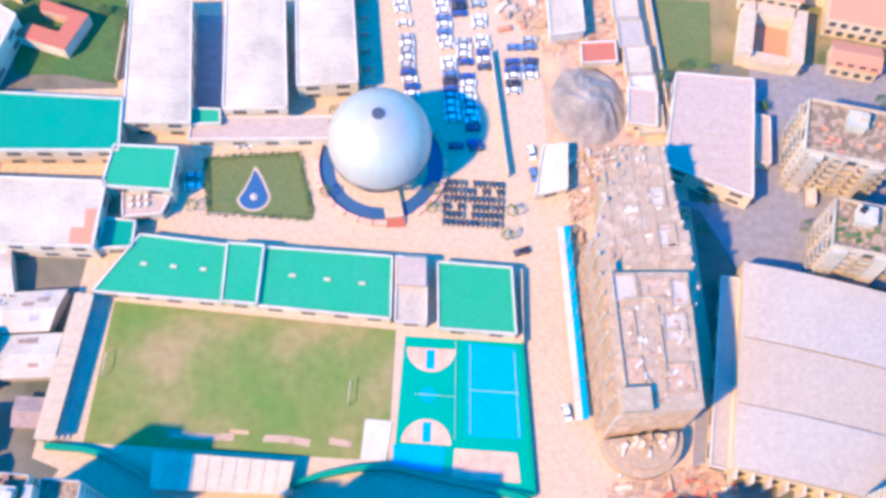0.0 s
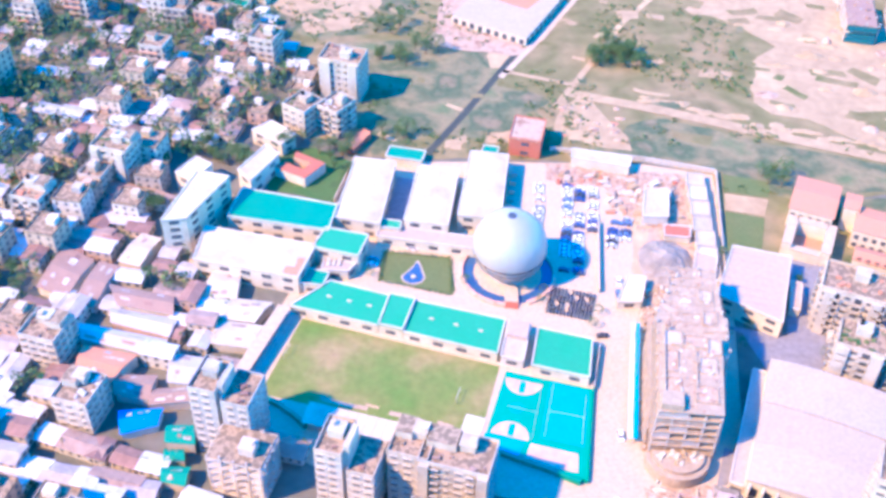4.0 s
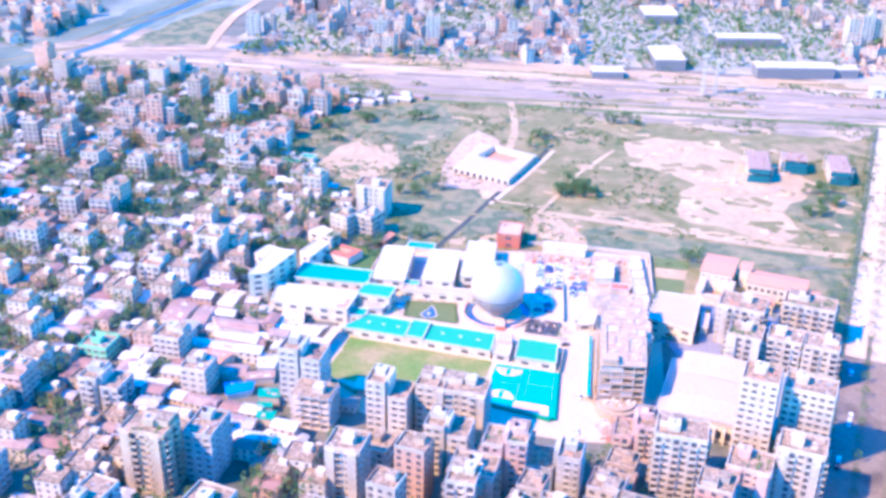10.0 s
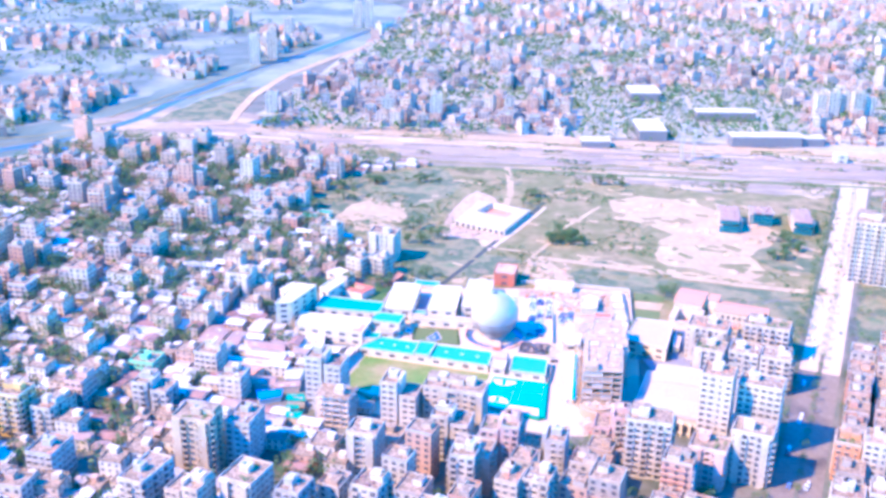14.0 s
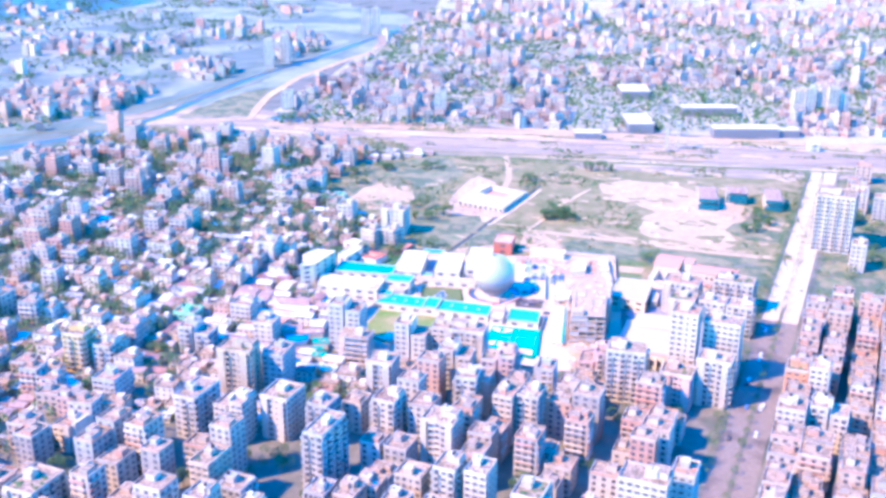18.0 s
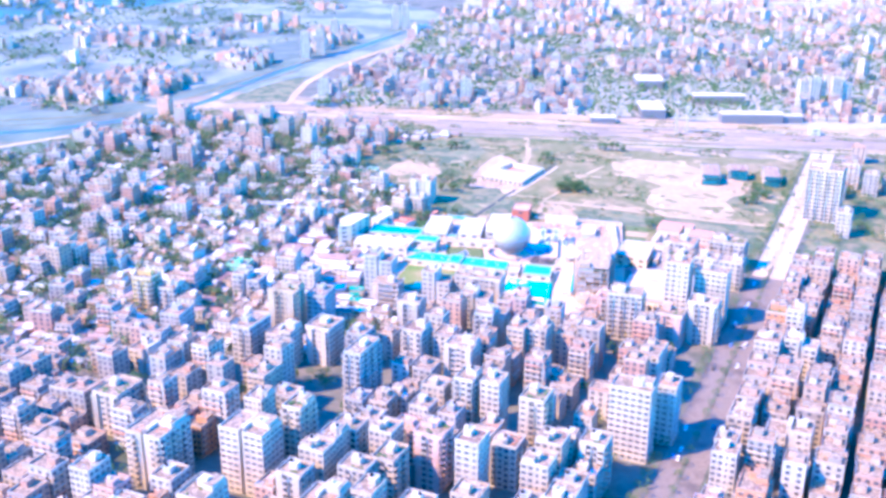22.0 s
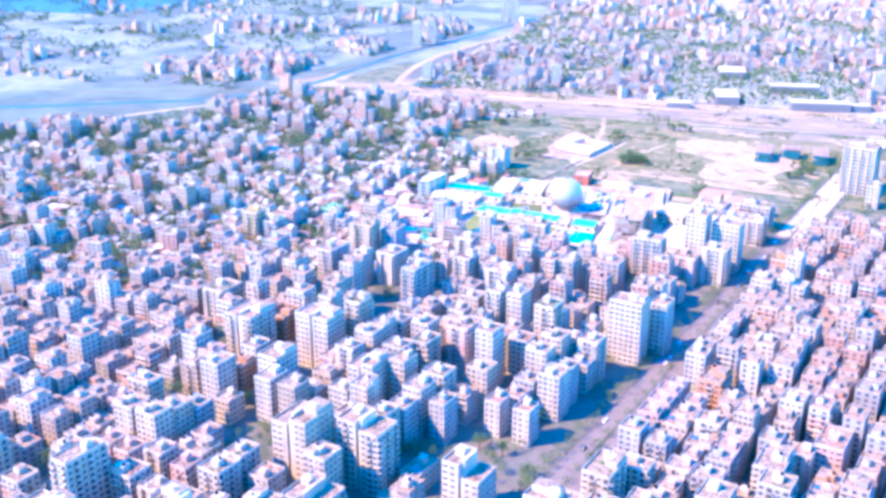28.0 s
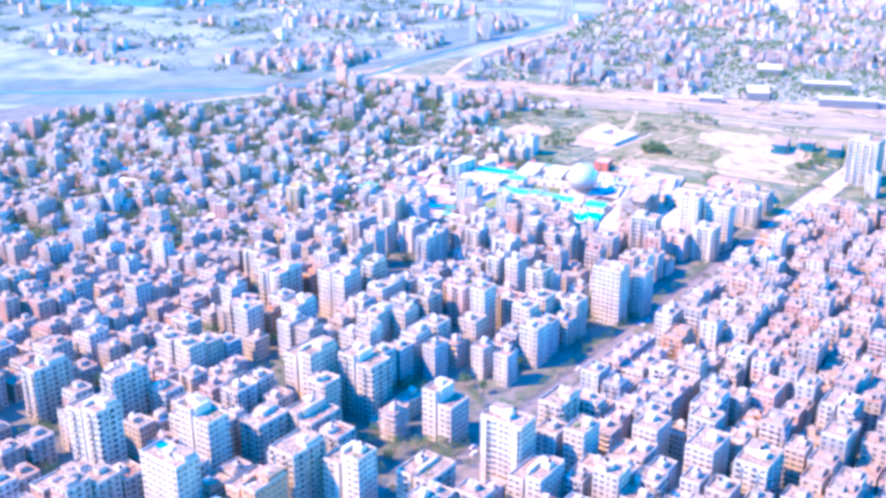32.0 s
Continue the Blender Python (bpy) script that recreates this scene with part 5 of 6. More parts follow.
sheet("yard_rubble", uneven([(40, -37), (66, -34), (71, -47), (44, -50)], 3, 1.2, 21), 0.15, RUBBLE, "brick-strewn ground behind the building site", "yard")
for k in range(34):
    item = thing("building_material_stack", "stack of bricks, boards or pipes on rubble", "material stack", "material stacks")
    s = Shape()
    x, y = rnd.uniform(42, 69), rnd.uniform(-48, -38)
    s.box(x, y, rnd.uniform(0.6, 5), rnd.uniform(0.5, 1.2), 0.1, rnd.uniform(0.4, 1.2), rnd.choice((0, -4, 86, 30)))
    part("material_block", s, rnd.choice((BRICK, TERRA, TERRA, RUBBLE, CREAM, BRICK)), item)
yard_wall = thing("yard_wall", "long plastered wall round the compound", "wall", kind="structure")
WALLS = (((73, 45), (77, 111)), ((77, 111), (50, 116)), ((50, 116), (14, 119)), ((-60, 105), (-64, 78)), ((30, 15), (27.6, -3)), ((30.6, 40), (31.4, 76)))
for a, b in WALLS:
    n = max(2, int(math.hypot(b[0] - a[0], b[1] - a[1]) / 6))
    for i in range(n):
        s = Shape()
        s.box(a[0] + (b[0] - a[0]) * (i + 0.5) / n, a[1] + (b[1] - a[1]) * (i + 0.5) / n, math.hypot(b[0] - a[0], b[1] - a[1]) / n * 0.985, 0.35, 0, 2.3, math.degrees(math.atan2(b[1] - a[1], b[0] - a[0])))
        part("wall_panel", s, CONCRETE, yard_wall)
sheet("lawn_plot", [(76, 66), (88, 66), (92, 86), (78, 88)], 0.16, LAWN, "green garden plot beside the school", "lawn")
sheet("lawn_plot", [(78, 89), (92, 87), (95, 97), (79, 99)], 0.16, EARTH, "bare brown garden plot", "plot")
sheet("lawn_plot", [(79, 100), (95, 98), (97, 108), (80, 111)], 0.16, LAWN, "green garden plot beside the wall", "lawn")


# low known roofs west and south-west of the field
PATCHES = random.Random(44)


def tin_hall(pts, h, mat, label):
    """A low hall under a double-pitched sheet roof on four corners."""
    root = thing("tin_hall", label, "shed")
    s = Shape()
    s.prism(pts, 0, h)
    part("wall", s, PAINT, root)
    a, b, c, d = grow(pts, 0.5)
    m0, m1 = ((a[0] + d[0]) / 2, (a[1] + d[1]) / 2), ((b[0] + c[0]) / 2, (b[1] + c[1]) / 2)
    for p, q in ((a, b), (c, d)):
        e, f = (m1, m0) if p == a else (m0, m1)
        s = Shape()
        s.add([(*p, h + 0.02), (*q, h + 0.02), (*e, h + 1.1), (*f, h + 1.1), (*p, h + 0.14), (*q, h + 0.14), (*e, h + 1.24), (*f, h + 1.24)], [(4, 5, 6, 7), (0, 1, 5, 4), (3, 2, 1, 0), (1, 2, 6, 5), (3, 0, 4, 7)])
        part("roof_slope", s, mat, root)
        for k in range(3):
            u, v = PATCHES.uniform(0.08, 0.7), PATCHES.uniform(0.1, 0.6)
            du, dv = PATCHES.uniform(0.1, 0.24), PATCHES.uniform(0.15, 0.35)
            quad = []
            for a2, b2 in ((u, v), (u + du, v), (u + du, v + dv), (u, v + dv)):
                lx, ly = p[0] + (q[0] - p[0]) * a2, p[1] + (q[1] - p[1]) * a2
                hx, hy = f[0] + (e[0] - f[0]) * a2, f[1] + (e[1] - f[1]) * a2
                quad.append((lx + (hx - lx) * b2, ly + (hy - ly) * b2, h + 0.19 + 1.1 * b2))
            s = Shape()
            s.add(quad + [(x, y, z - 0.05) for x, y, z in quad], [(0, 1, 2, 3), (0, 4, 5, 1), (1, 5, 6, 2), (2, 6, 7, 3), (3, 7, 4, 0)])
            part("roof_patch", s, PATCHES.choice((BROWN_TIN, GREY_TIN, TIN, SHEET, TIN)), root)
    TAKEN.append((sum(p[0] for p in pts) / 4, sum(p[1] for p in pts) / 4, 0.36 * math.dist(pts[0], pts[2])))


tin_hall([(-98, 22), (-87, 22), (-88, 33), (-97, 34)], 3.6, SHEET, "hall with a pale tin roof beside the school")
tin_hall([(-89, 12.5), (-79, 12), (-75, 21), (-88, 21.6)], 3.6, SHEET, "hall with a pale tin roof by the terrace")
tin_hall([(-90, 2), (-78, 1), (-76, 10.6), (-90, 11.6)], 3.4, SHEET, "hall with a pale tin roof by the terrace")
tin_hall([(-132, 0), (-104, -6), (-104, 1.6), (-135, 6.6)], 3.6, GREY_TIN, "long hall with a grey tin roof")
tin_hall([(-123, 7.4), (-104, 3), (-103, 10.6), (-125, 13.6)], 3.6, GREY_TIN, "long hall with a grey tin roof")
tin_hall([(-123, 14.6), (-105, 12), (-107, 20), (-129, 23.6)], 4.2, BROWN_TIN, "cluttered hall with a rusty brown roof")
tin_hall([(-113, -21), (-103, -22), (-103, -13), (-116, -14)], 3.4, BROWN_TIN, "hall with a dark rusty tin roof")
tin_hall([(-127, -15), (-116, -19), (-111, -6.4), (-128, -4)], 4.4, TERRA, "hall with a faded reddish tin roof")
tin_hall([(-99, -15), (-92, -15), (-91, -5), (-101, -4)], 3.6, GREY_TIN, "hall with a grey tin roof by the lane")
tin_hall([(-102, -24), (-91, -21.4), (-91, -16), (-102, -18)], 3.2, BROWN_TIN, "low hall with a rusty brown roof")
tin_hall([(-107, -35), (-98, -31), (-98, -25), (-110, -27)], 3.0, BLUE, "shed under a bright blue tarpaulin roof")
tin_hall([(-93, -38), (-85, -38), (-87, -32), (-94, -32.6)], 5, TEAL, "shed with a teal sheet roof")
tin_hall([(-92, -43), (-87, -42.6), (-88, -39.4), (-93, -39.6)], 3.4, TEAL, "small shed with a teal sheet roof")
tin_hall([(-91, -50), (-84.6, -51), (-84.6, -45), (-92, -45.6)], 3.4, TEAL, "small shed with a teal sheet roof")
tin_hall([(-152, 21), (-141, 17), (-138, 35), (-150, 41)], 3.6, BROWN_TIN, "long market shed with rusty brown roofs")
tin_hall([(-130, 36), (-122, 34), (-119, 48), (-126, 50)], 3.6, SHEET, "shed with a pale sheet roof")
tin_hall([(-138, 16), (-131, 14), (-129, 33), (-136, 35)], 3.4, BROWN_TIN, "long market shed with rusty brown roofs")
sheet("garden", uneven([(-90, 84), (-64, 78), (-60, 104), (-76, 112), (-94, 106)], 3, 1.5, 14), 0.12, GARDEN, "overgrown green garden behind the sheds", "garden")


# ---- cars and motorcycles ----
def car(seed):
    root = thing("car", "parked passenger car in the school car park", "car", "parked cars")
    s = Shape()
    s.box(0, 0, 1.62, 3.8, 0.3, 0.85)
    s.add([(-0.75, -1.1, 0.85), (0.75, -1.1, 0.85), (0.75, 1.5, 0.85), (-0.75, 1.5, 0.85), (-0.6, -0.55, 1.38), (0.6, -0.55, 1.38), (0.6, 1.05, 1.38), (-0.6, 1.05, 1.38)], [(4, 5, 6, 7)])
    part("body", s, CAR_PAINT, root)
    s = Shape()
    s.add([(-0.75, -1.1, 0.85), (0.75, -1.1, 0.85), (0.75, 1.5, 0.85), (-0.75, 1.5, 0.85), (-0.6, -0.55, 1.37), (0.6, -0.55, 1.37), (0.6, 1.05, 1.37), (-0.6, 1.05, 1.37)], [(0, 1, 5, 4), (1, 2, 6, 5), (2, 3, 7, 6), (3, 0, 4, 7)])
    part("glazing", s, GLASS, root)
    s = Shape()
    for a in (-0.72, 0.72):
        for b in (-1.2, 1.2):
            s.box(a, b, 0.24, 0.66, 0.12, 0.72)
    part("wheel_set", s, RUBBER, root, kind="stuff")
    return root


CAR = car(1)
rnd = random.Random(8)
for cx, y0, y1, lean in ((9.6, 66, 97, 0.02), (19.4, 58, 97, 0.04), (23.6, 46, 97, 0.03), (29.4, 72, 97, 0.02), (35, 62, 78, 0.16), (40, 66, 79, 0.16)):
    y = y0
    while y < y1:
        if rnd.random() < 0.86:
            put(CAR, cx + lean * (y - y0) + rnd.uniform(-0.3, 0.3), y, 86 + rnd.uniform(-3, 3) + (180 if rnd.random() < 0.4 else 0), 1, 1, rnd.uniform(0.95, 1.15))
        y += 2.15
for x, y, turn in ((19, 50, 84), (24, 49, 84), (-33, 56, 84), (-46, 49, 88), (-46, 46, 88), (46, -35, 80), (31, 20, 100), (35, -20, 5), (33, -44, 10), (37, 40, 5), (37.4, 46, 5)):
    put(CAR, x, y, turn)


def motorcycle():
    root = thing("motorcycle", "parked motorcycle in a tight row", "motorcycle", "parked motorcycles")
    s = Shape()
    s.box(0, 0, 0.4, 1.3, 0.4, 0.85)
    s.box(0, -0.25, 0.34, 0.7, 0.85, 0.95)
    s.box(0, 0.55, 0.7, 0.12, 0.85, 1.1)
    part("body", s, BIKE_PAINT, root)
    s = Shape()
    for b in (-0.65, 0.65):
        s.box(0, b, 0.14, 0.6, 0.05, 0.65)
    part("wheel_set", s, RUBBER, root, kind="stuff")
    return root


BIKE = motorcycle()
for row in range(6):
    for k in range(13):
        if rnd.random() < 0.9:
            put(BIKE, 13.2 + 0.4 * row + 1.15 * k, 29.8 + 2.1 * row - 0.2 * k, 6 + rnd.uniform(-6, 6))


# ---- known apartment blocks ----
block(-83, 124, 11, 12, 4, -30, "cream", "grid")
block(-70, 125, 10, 12, 4, -30, "cream", "balcony")
block(-119, -88, 17, 10, 9, -11, "tan", "balcony")
block(-102, -78, 11, 16, 7, -11, "grey", "grid")
block(-75, -32, 17, 10, 9, -11, "grey", "grid")
block(-69, -45, 16, 10, 5, -11, "cement", "frame")
block(-50, -84, 13, 10, 7, -11, "white", "grid")
block(-39, -47, 16, 10, 8, -11, "white", "grid")
block(-23, -43, 11, 10, 7, -11, "cream", "grid")
block(-11, -46, 19, 10, 7, -11, "cream", "grid")
block(-15, -69, 16, 10, 7, -11, "white", "grid")
block(6, -78, 16, 10, 8, -11, "pink", "balcony")
block(24, -78, 18, 10, 6, -11, "grey", "grid")
block(54, -53, 15, 10, 5, -11, "pink", "balcony")
block(67, -75, 18, 11, 9, -11, "white", "balcony")
block(97, -55, 13, 10, 13, -19, "white", "grid")
block(116, -52, 18, 10, 11, -19, "white", "grid", True)
block(109, -76, 16, 10, 8, -19, "white", "balcony")
block(91, -80, 15, 10, 6, -19, "pink", "grid")
block(-5, -90, 16, 10, 6, -11, "white", "balcony")
block(-153, -42, 17, 10, 5, -11, "grey", "balcony")
block(-138, -4, 12, 10, 4, -11, "white", "grid")
block(-145, 87, 14, 10, 5, -11, "white", "grid")
block(-166, 60, 11, 10, 4, -11, "white", "balcony")
block(-120, -27, 11, 10, 4, -11, "white", "grid")
block(-170, -5, 13, 10, 2, -11, "green", "grid")
block(-71, 151, 17, 12, 6, -11, "white", "grid")
block(-150, 78, 9, 10, 3, -11, "cream", "grid")
block(-108, 174, 11, 10, 4, -11, "white", "grid")
block(109, 34, 20, 14, 6, -19, "white", "balcony", True)
block(139, 37, 22, 10, 6, -19, "white", "balcony", True)
block(106, 10, 14, 10, 6, -19, "white", "balcony", True)
block(122, 8, 14, 10, 6, -19, "white", "balcony", True)
block(136, 3, 14, 10, 6, -19, "white", "balcony", True)
block(-130, -121, 11, 20, 7, -19, "grey", "balcony")
block(-111, -127, 15, 10, 7, -19, "white", "grid")
block(-91, -120, 14, 16, 7, -19, "white", "grid")
block(-71, -127, 10, 10, 7, -19, "grey", "balcony")
block(-42, -126, 11, 10, 8, -19, "white", "balcony")
block(-17, -142, 15, 10, 8, -19, "white", "grid")
block(-8, -102, 10, 10, 8, -11, "white", "balcony")
block(10, -118, 9, 10, 8, -19, "cream", "grid")
block(21, -117, 10, 11, 8, -19, "cream", "balcony")
block(-207, -66, 12, 10, 7, -11, "yellow", "balcony")
block(-193, -66, 10, 10, 5, -11, "white", "balcony")
block(-178, -99, 12, 16, 5, -11, "grey", "grid")
block(-177, -140, 19, 15, 4, -19, "white", "grid")
block(149, -71, 10, 10, 6, -19, "orange", "grid")
block(157, -80, 9, 10, 8, -19, "white", "grid")
block(136, -115, 12, 10, 7, -19, "white", "grid")
block(153, -113, 16, 10, 7, -19, "white", "balcony")
block(223, 145, 24, 20, 13, -19, "white", "balcony", True)
block(229, 106, 9, 10, 6, -19, "white", "grid")
block(-188, -42, 9, 10, 5, -11, "pink", "grid")
block(-171, -199, 14, 18, 7, -19, "cream", "balcony")
block(-137, -240, 18, 20, 9, -19, "white", "balcony")
block(-104, -284, 12, 16, 9, -19, "white", "grid")
block(-97, -241, 21, 15, 10, -19, "white", "grid")
block(-80, -226, 9, 12, 11, -19, "cream", "balcony")
block(-58, -281, 15, 15, 9, -19, "white", "grid")
block(-42, -276, 9, 10, 9, -19, "cream", "grid")
block(-38, -247, 10, 14, 8, -19, "cream", "balcony")
block(-22, -231, 13, 11, 9, -19, "pink", "balcony")
block(-5, -245, 10, 10, 11, -19, "white", "grid")
block(20, -207, 11, 13, 11, -19, "cream", "balcony")
block(62, -199, 18, 10, 12, -19, "white", "grid")
block(79, -184, 9, 10, 10, -19, "grey", "grid")
block(-107, -180, 9, 16, 8, -19, "tan", "grid")
block(-64, -162, 9, 20, 10, -19, "grey", "balcony")
block(-11, -187, 9, 10, 10, -19, "white", "balcony")
block(1, -189, 9, 10, 10, -19, "white", "grid")
block(129, -202, 19, 13, 7, -19, "white", "grid")
block(112, -186, 10, 17, 6, -19, "cream", "balcony")
block(102, -209, 9, 10, 6, -19, "white", "grid")
block(-66, -351, 18, 20, 12, -19, "cream", "grid")
block(-39, -346, 21, 15, 11, -19, "white", "balcony")
block(8, -359, 17, 15, 9, -19, "white", "grid")
block(47, -391, 21, 11, 12, -19, "white", "grid")
block(62, -351, 12, 18, 9, -19, "cream", "balcony")
block(77, -374, 10, 15, 9, -19, "cream", "grid")
block(-126, -447, 21, 13, 15, -19, "white", "balcony")
block(-84, -428, 21, 10, 13, -19, "white", "grid")
block(-74, -471, 22, 10, 14, -19, "cream", "grid")
block(-40, -463, 17, 18, 11, -19, "orange", "grid")
block(-35, -435, 14, 19, 11, -19, "cream", "balcony")
block(-12, -432, 20, 10, 11, -19, "white", "grid")
block(-48, -390, 16, 20, 8, -19, "cream", "balcony")
block(-66, -405, 12, 19, 8, -19, "white", "balcony")
block(-144, -398, 9, 20, 11, -19, "white", "balcony")
block(-17, -343, 9, 18, 3, -19, "tan", "grid")
block(18, -419, 17, 20, 7, -19, "cream", "balcony")
block(106, -352, 12, 16, 7, -19, "white", "grid")
block(100, -372, 17, 16, 6, -19, "white", "balcony")
block(132, -365, 13, 19, 8, -19, "white", "grid")
block(154, -376, 14, 19, 9, -19, "white", "balcony")
block(171, -352, 9, 12, 7, -19, "tan", "grid")
block(190, -309, 15, 17, 8, -19, "white", "balcony")
block(64, -408, 16, 20, 8, -19, "white", "grid")
block(-190, -398, 10, 20, 10, -19, "white", "balcony")
block(107, -244, 11, 17, 6, -19, "orange", "balcony")
block(130, -321, 12, 20, 7, -19, "white", "balcony")
block(157, -293, 12, 20, 6, -19, "pink", "grid")

# ---- the town between them ----
TURN_C, TURN_S = math.cos(radians(AVENUE_TURN)), math.sin(radians(AVENUE_TURN))
PARKS = [(-76, -205, 17), (-92, -150, 13), (-72, -180, 9), (-20, -322, 15), (6, -326, 12), (-98, -330, 17), (-96, -352, 12), (-104, -140, 9), (-16, -398, 12), (30, -330, 10), (-58, -60, 9), (36, -62, 10), (60, -98, 8), (-146, -330, 13), (44, -150, 9), (-155, -455, 14), (-30, -374, 11), (8, -376, 14), (-178, -421, 14), (-133, -305, 9), (-60, -103, 7), (-162, -240, 9)]


def free(x, y, r):
    if abs(x - avenue_x(y)) < 10.5 + r or inside(x, y, COMPOUND) or inside(x, y, BAND) or inside(x, y, OPEN_LAND):
        return False
    if 60 < x < avenue_x(y) - 14 and -60 < y < 112:
        return False
    return all((x - a) ** 2 + (y - b) ** 2 > (r + q) ** 2 for a, b, q in TAKEN) and all((x - a) ** 2 + (y - b) ** 2 > (q + r * 0.4) ** 2 for a, b, q in PARKS)


def stuff_block(s, x, y, w, d, floors, turn, rows=True):
    """A farther building inside a joined mesh: walls, roof, rim, stair head and window openings. Materials: wall, roof, glass."""
    h = floors * STOREY + 0.6
    s.box(x, y, w, d, 0, h, turn, 0, 1)
    c, sn = math.cos(radians(turn)), math.sin(radians(turn))
    side = 1 if int(x * 3 + y * 5) % 2 else -1
    hx, hy = side * 0.16 * w, 0.14 * d
    s.box(x + hx * c - hy * sn, y + hx * sn + hy * c, w * 0.34, d * 0.36, h, h + 2.6, turn, 0, 1)
    if int(x + y) % 3 == 0:
        s.box(x - hx * c + hy * sn, y - hx * sn - hy * c, w * 0.42, d * 0.46, h, h + 2.2, turn, 0, 1)
    if rows:
        bands = int(abs(x * 7 + y)) % 5 < 2
        for n, (length, place) in enumerate(faces_of(w, d)):
            def spot(u, o):
                px, py = place(u, o)
                return x + px * c - py * sn, y + px * sn + py * c
            bar(s, spot, -length / 2, length / 2, -0.2, 0.08, h - 0.1, h + 0.9)
            if n == 2:
                continue
            cols = max(2, int(length / 3.1))
            for k in range(floors):
                z = k * STOREY + 1.2
                if bands and n < 2 and k:
                    bar(s, spot, -length * 0.5, length * (0.1 if n else 0.3), 0, 0.9, z - 0.95, z - 0.05)
                for i in range(cols):
                    u = -length / 2 + length * (i + 0.5) / cols
                    q = [spot(u - 0.85, 0.05), spot(u + 0.85, 0.05)]
                    s.add([(*q[0], z), (*q[1], z), (*q[1], z + 1.5), (*q[0], z + 1.5)], [(0, 1, 2, 3)], 2)


PROTOS = [apartment(w, d, n, colour, style, 300 + k, rich=False) for k, (w, d, n, colour, style) in enumerate((
    (12, 13, 5, "white", "balcony"), (13, 12, 6, "cream", "grid"), (11, 14, 6, "white", "grid"), (14, 12, 7, "cream", "balcony"),
    (12, 12, 7, "white", "grid"), (13, 14, 8, "white", "balcony"), (12, 13, 8, "tan", "grid"), (11, 12, 6, "pink", "balcony"),
    (12, 13, 9, "cream", "grid"), (10, 13, 5, "pink", "grid"), (12, 12, 6, "grey", "balcony"), (11, 13, 7, "grey", "grid"),
    (12, 12, 4, "cream", "grid"), (10, 12, 5, "orange", "balcony"), (12, 12, 7, "white", "balcony"), (11, 12, 6, "tan", "balcony"), (12, 12, 5, "cement", "frame"), (12, 13, 8, "white", "grid")))]
for p in PROTOS:
    tagged(p, group="apartment blocks of the town")
LEVEL = {p.name: n for p, n in zip(PROTOS, (5, 6, 6, 7, 7, 8, 8, 6, 9, 5, 6, 7, 4, 5, 7, 6, 5, 8))}
rng = random.Random(5)
near_count, town = 0, Shape()


def west_edge(x):
    """Where the dense blocks end and the low old town begins."""
    return -58 if x > -60 else -105 + 0.35 * (x + 60)


cells = []
for i in range(-38, 38):
    for j in range(-25, 34):
        a, b = i * 13.2 + 6.5 * (i // 2) + rng.uniform(-1.6, 1.6), j * 13.4 + 6.0 * (j // 4) + rng.uniform(-1.8, 1.8)
        x, y = 40 + a * TURN_C - b * TURN_S, -300 + a * TURN_S + b * TURN_C
        cells.append((x, y, rng.random(), rng.random(), rng.random()))
cells = [c for c in cells if c[0] < avenue_x(c[1])]
for i in range(0, 20):
    for j in range(-24, 36):
        a, b = 18.5 + i * 12.4 + 2.6 * (i // 2), j * 11.6 + 4.5 * (j // 7) + rng.uniform(-0.8, 0.8)
        y = -300 + b * TURN_C + a * TURN_S
        cells.append((avenue_x(-300 + b * TURN_C) + a * TURN_C, y, 0.1 + 0.9 * rng.random(), rng.random(), rng.random()))
cells.sort(key=lambda c: (c[0] + 10) ** 2 + (c[1] + 330) ** 2)
for x, y, p, q, v in cells:
    east = x > avenue_x(y)
    if not (-540 < y < (30 if east else west_edge(x))) or x < -190 - 0.62 * (y + 500) or x > 300 or not free(x, y, 5.6):
        continue
    if p < 0.1:
        plant(x, y, 1.0 + 0.4 * q)
        leaf_clumps(WOODS, rng, x + 3, y + 3.5, 4.2, 3.2, 3, 50, 0.6)
        continue
    if v < 0.42:
        sx, sy = (9.8, 1.5) if q < 0.5 else (1.5, -9.4)
        leaf_clumps(WOODS, rng, x + sx * TURN_C - sy * TURN_S, y + sx * TURN_S + sy * TURN_C, 3.6 + 2 * q, 2.6, 2.6, 40, 0.6)
    tall = 7 if y < -150 and x > -160 else 5.4
    want = max(3, round(tall + 5.6 * (q - 0.5) - (1.2 if east else 0) - (1.0 if x < -170 else 0)))
    if near_count < 190:
        fits = [m for m in PROTOS if abs(LEVEL[m.name] - want) <= 1]
        m = fits[int(v * len(fits)) % len(fits)]
        put(m, x, y, AVENUE_TURN + (180 if p > 0.55 else 0), 0.7 + 0.3 * p, 0.74 + 0.28 * v, 1.0)
        near_count += 1
    else:
        stuff_block(town, x, y, 8.2 + 4.2 * p, 9 + 3.8 * v, want, AVENUE_TURN)
tagged(part("outer_town_blocks", town, [PAINT_MANY, ROOFTOP, GLASS]), "farther white and cream blocks of the dense town", "buildings", kind="stuff")

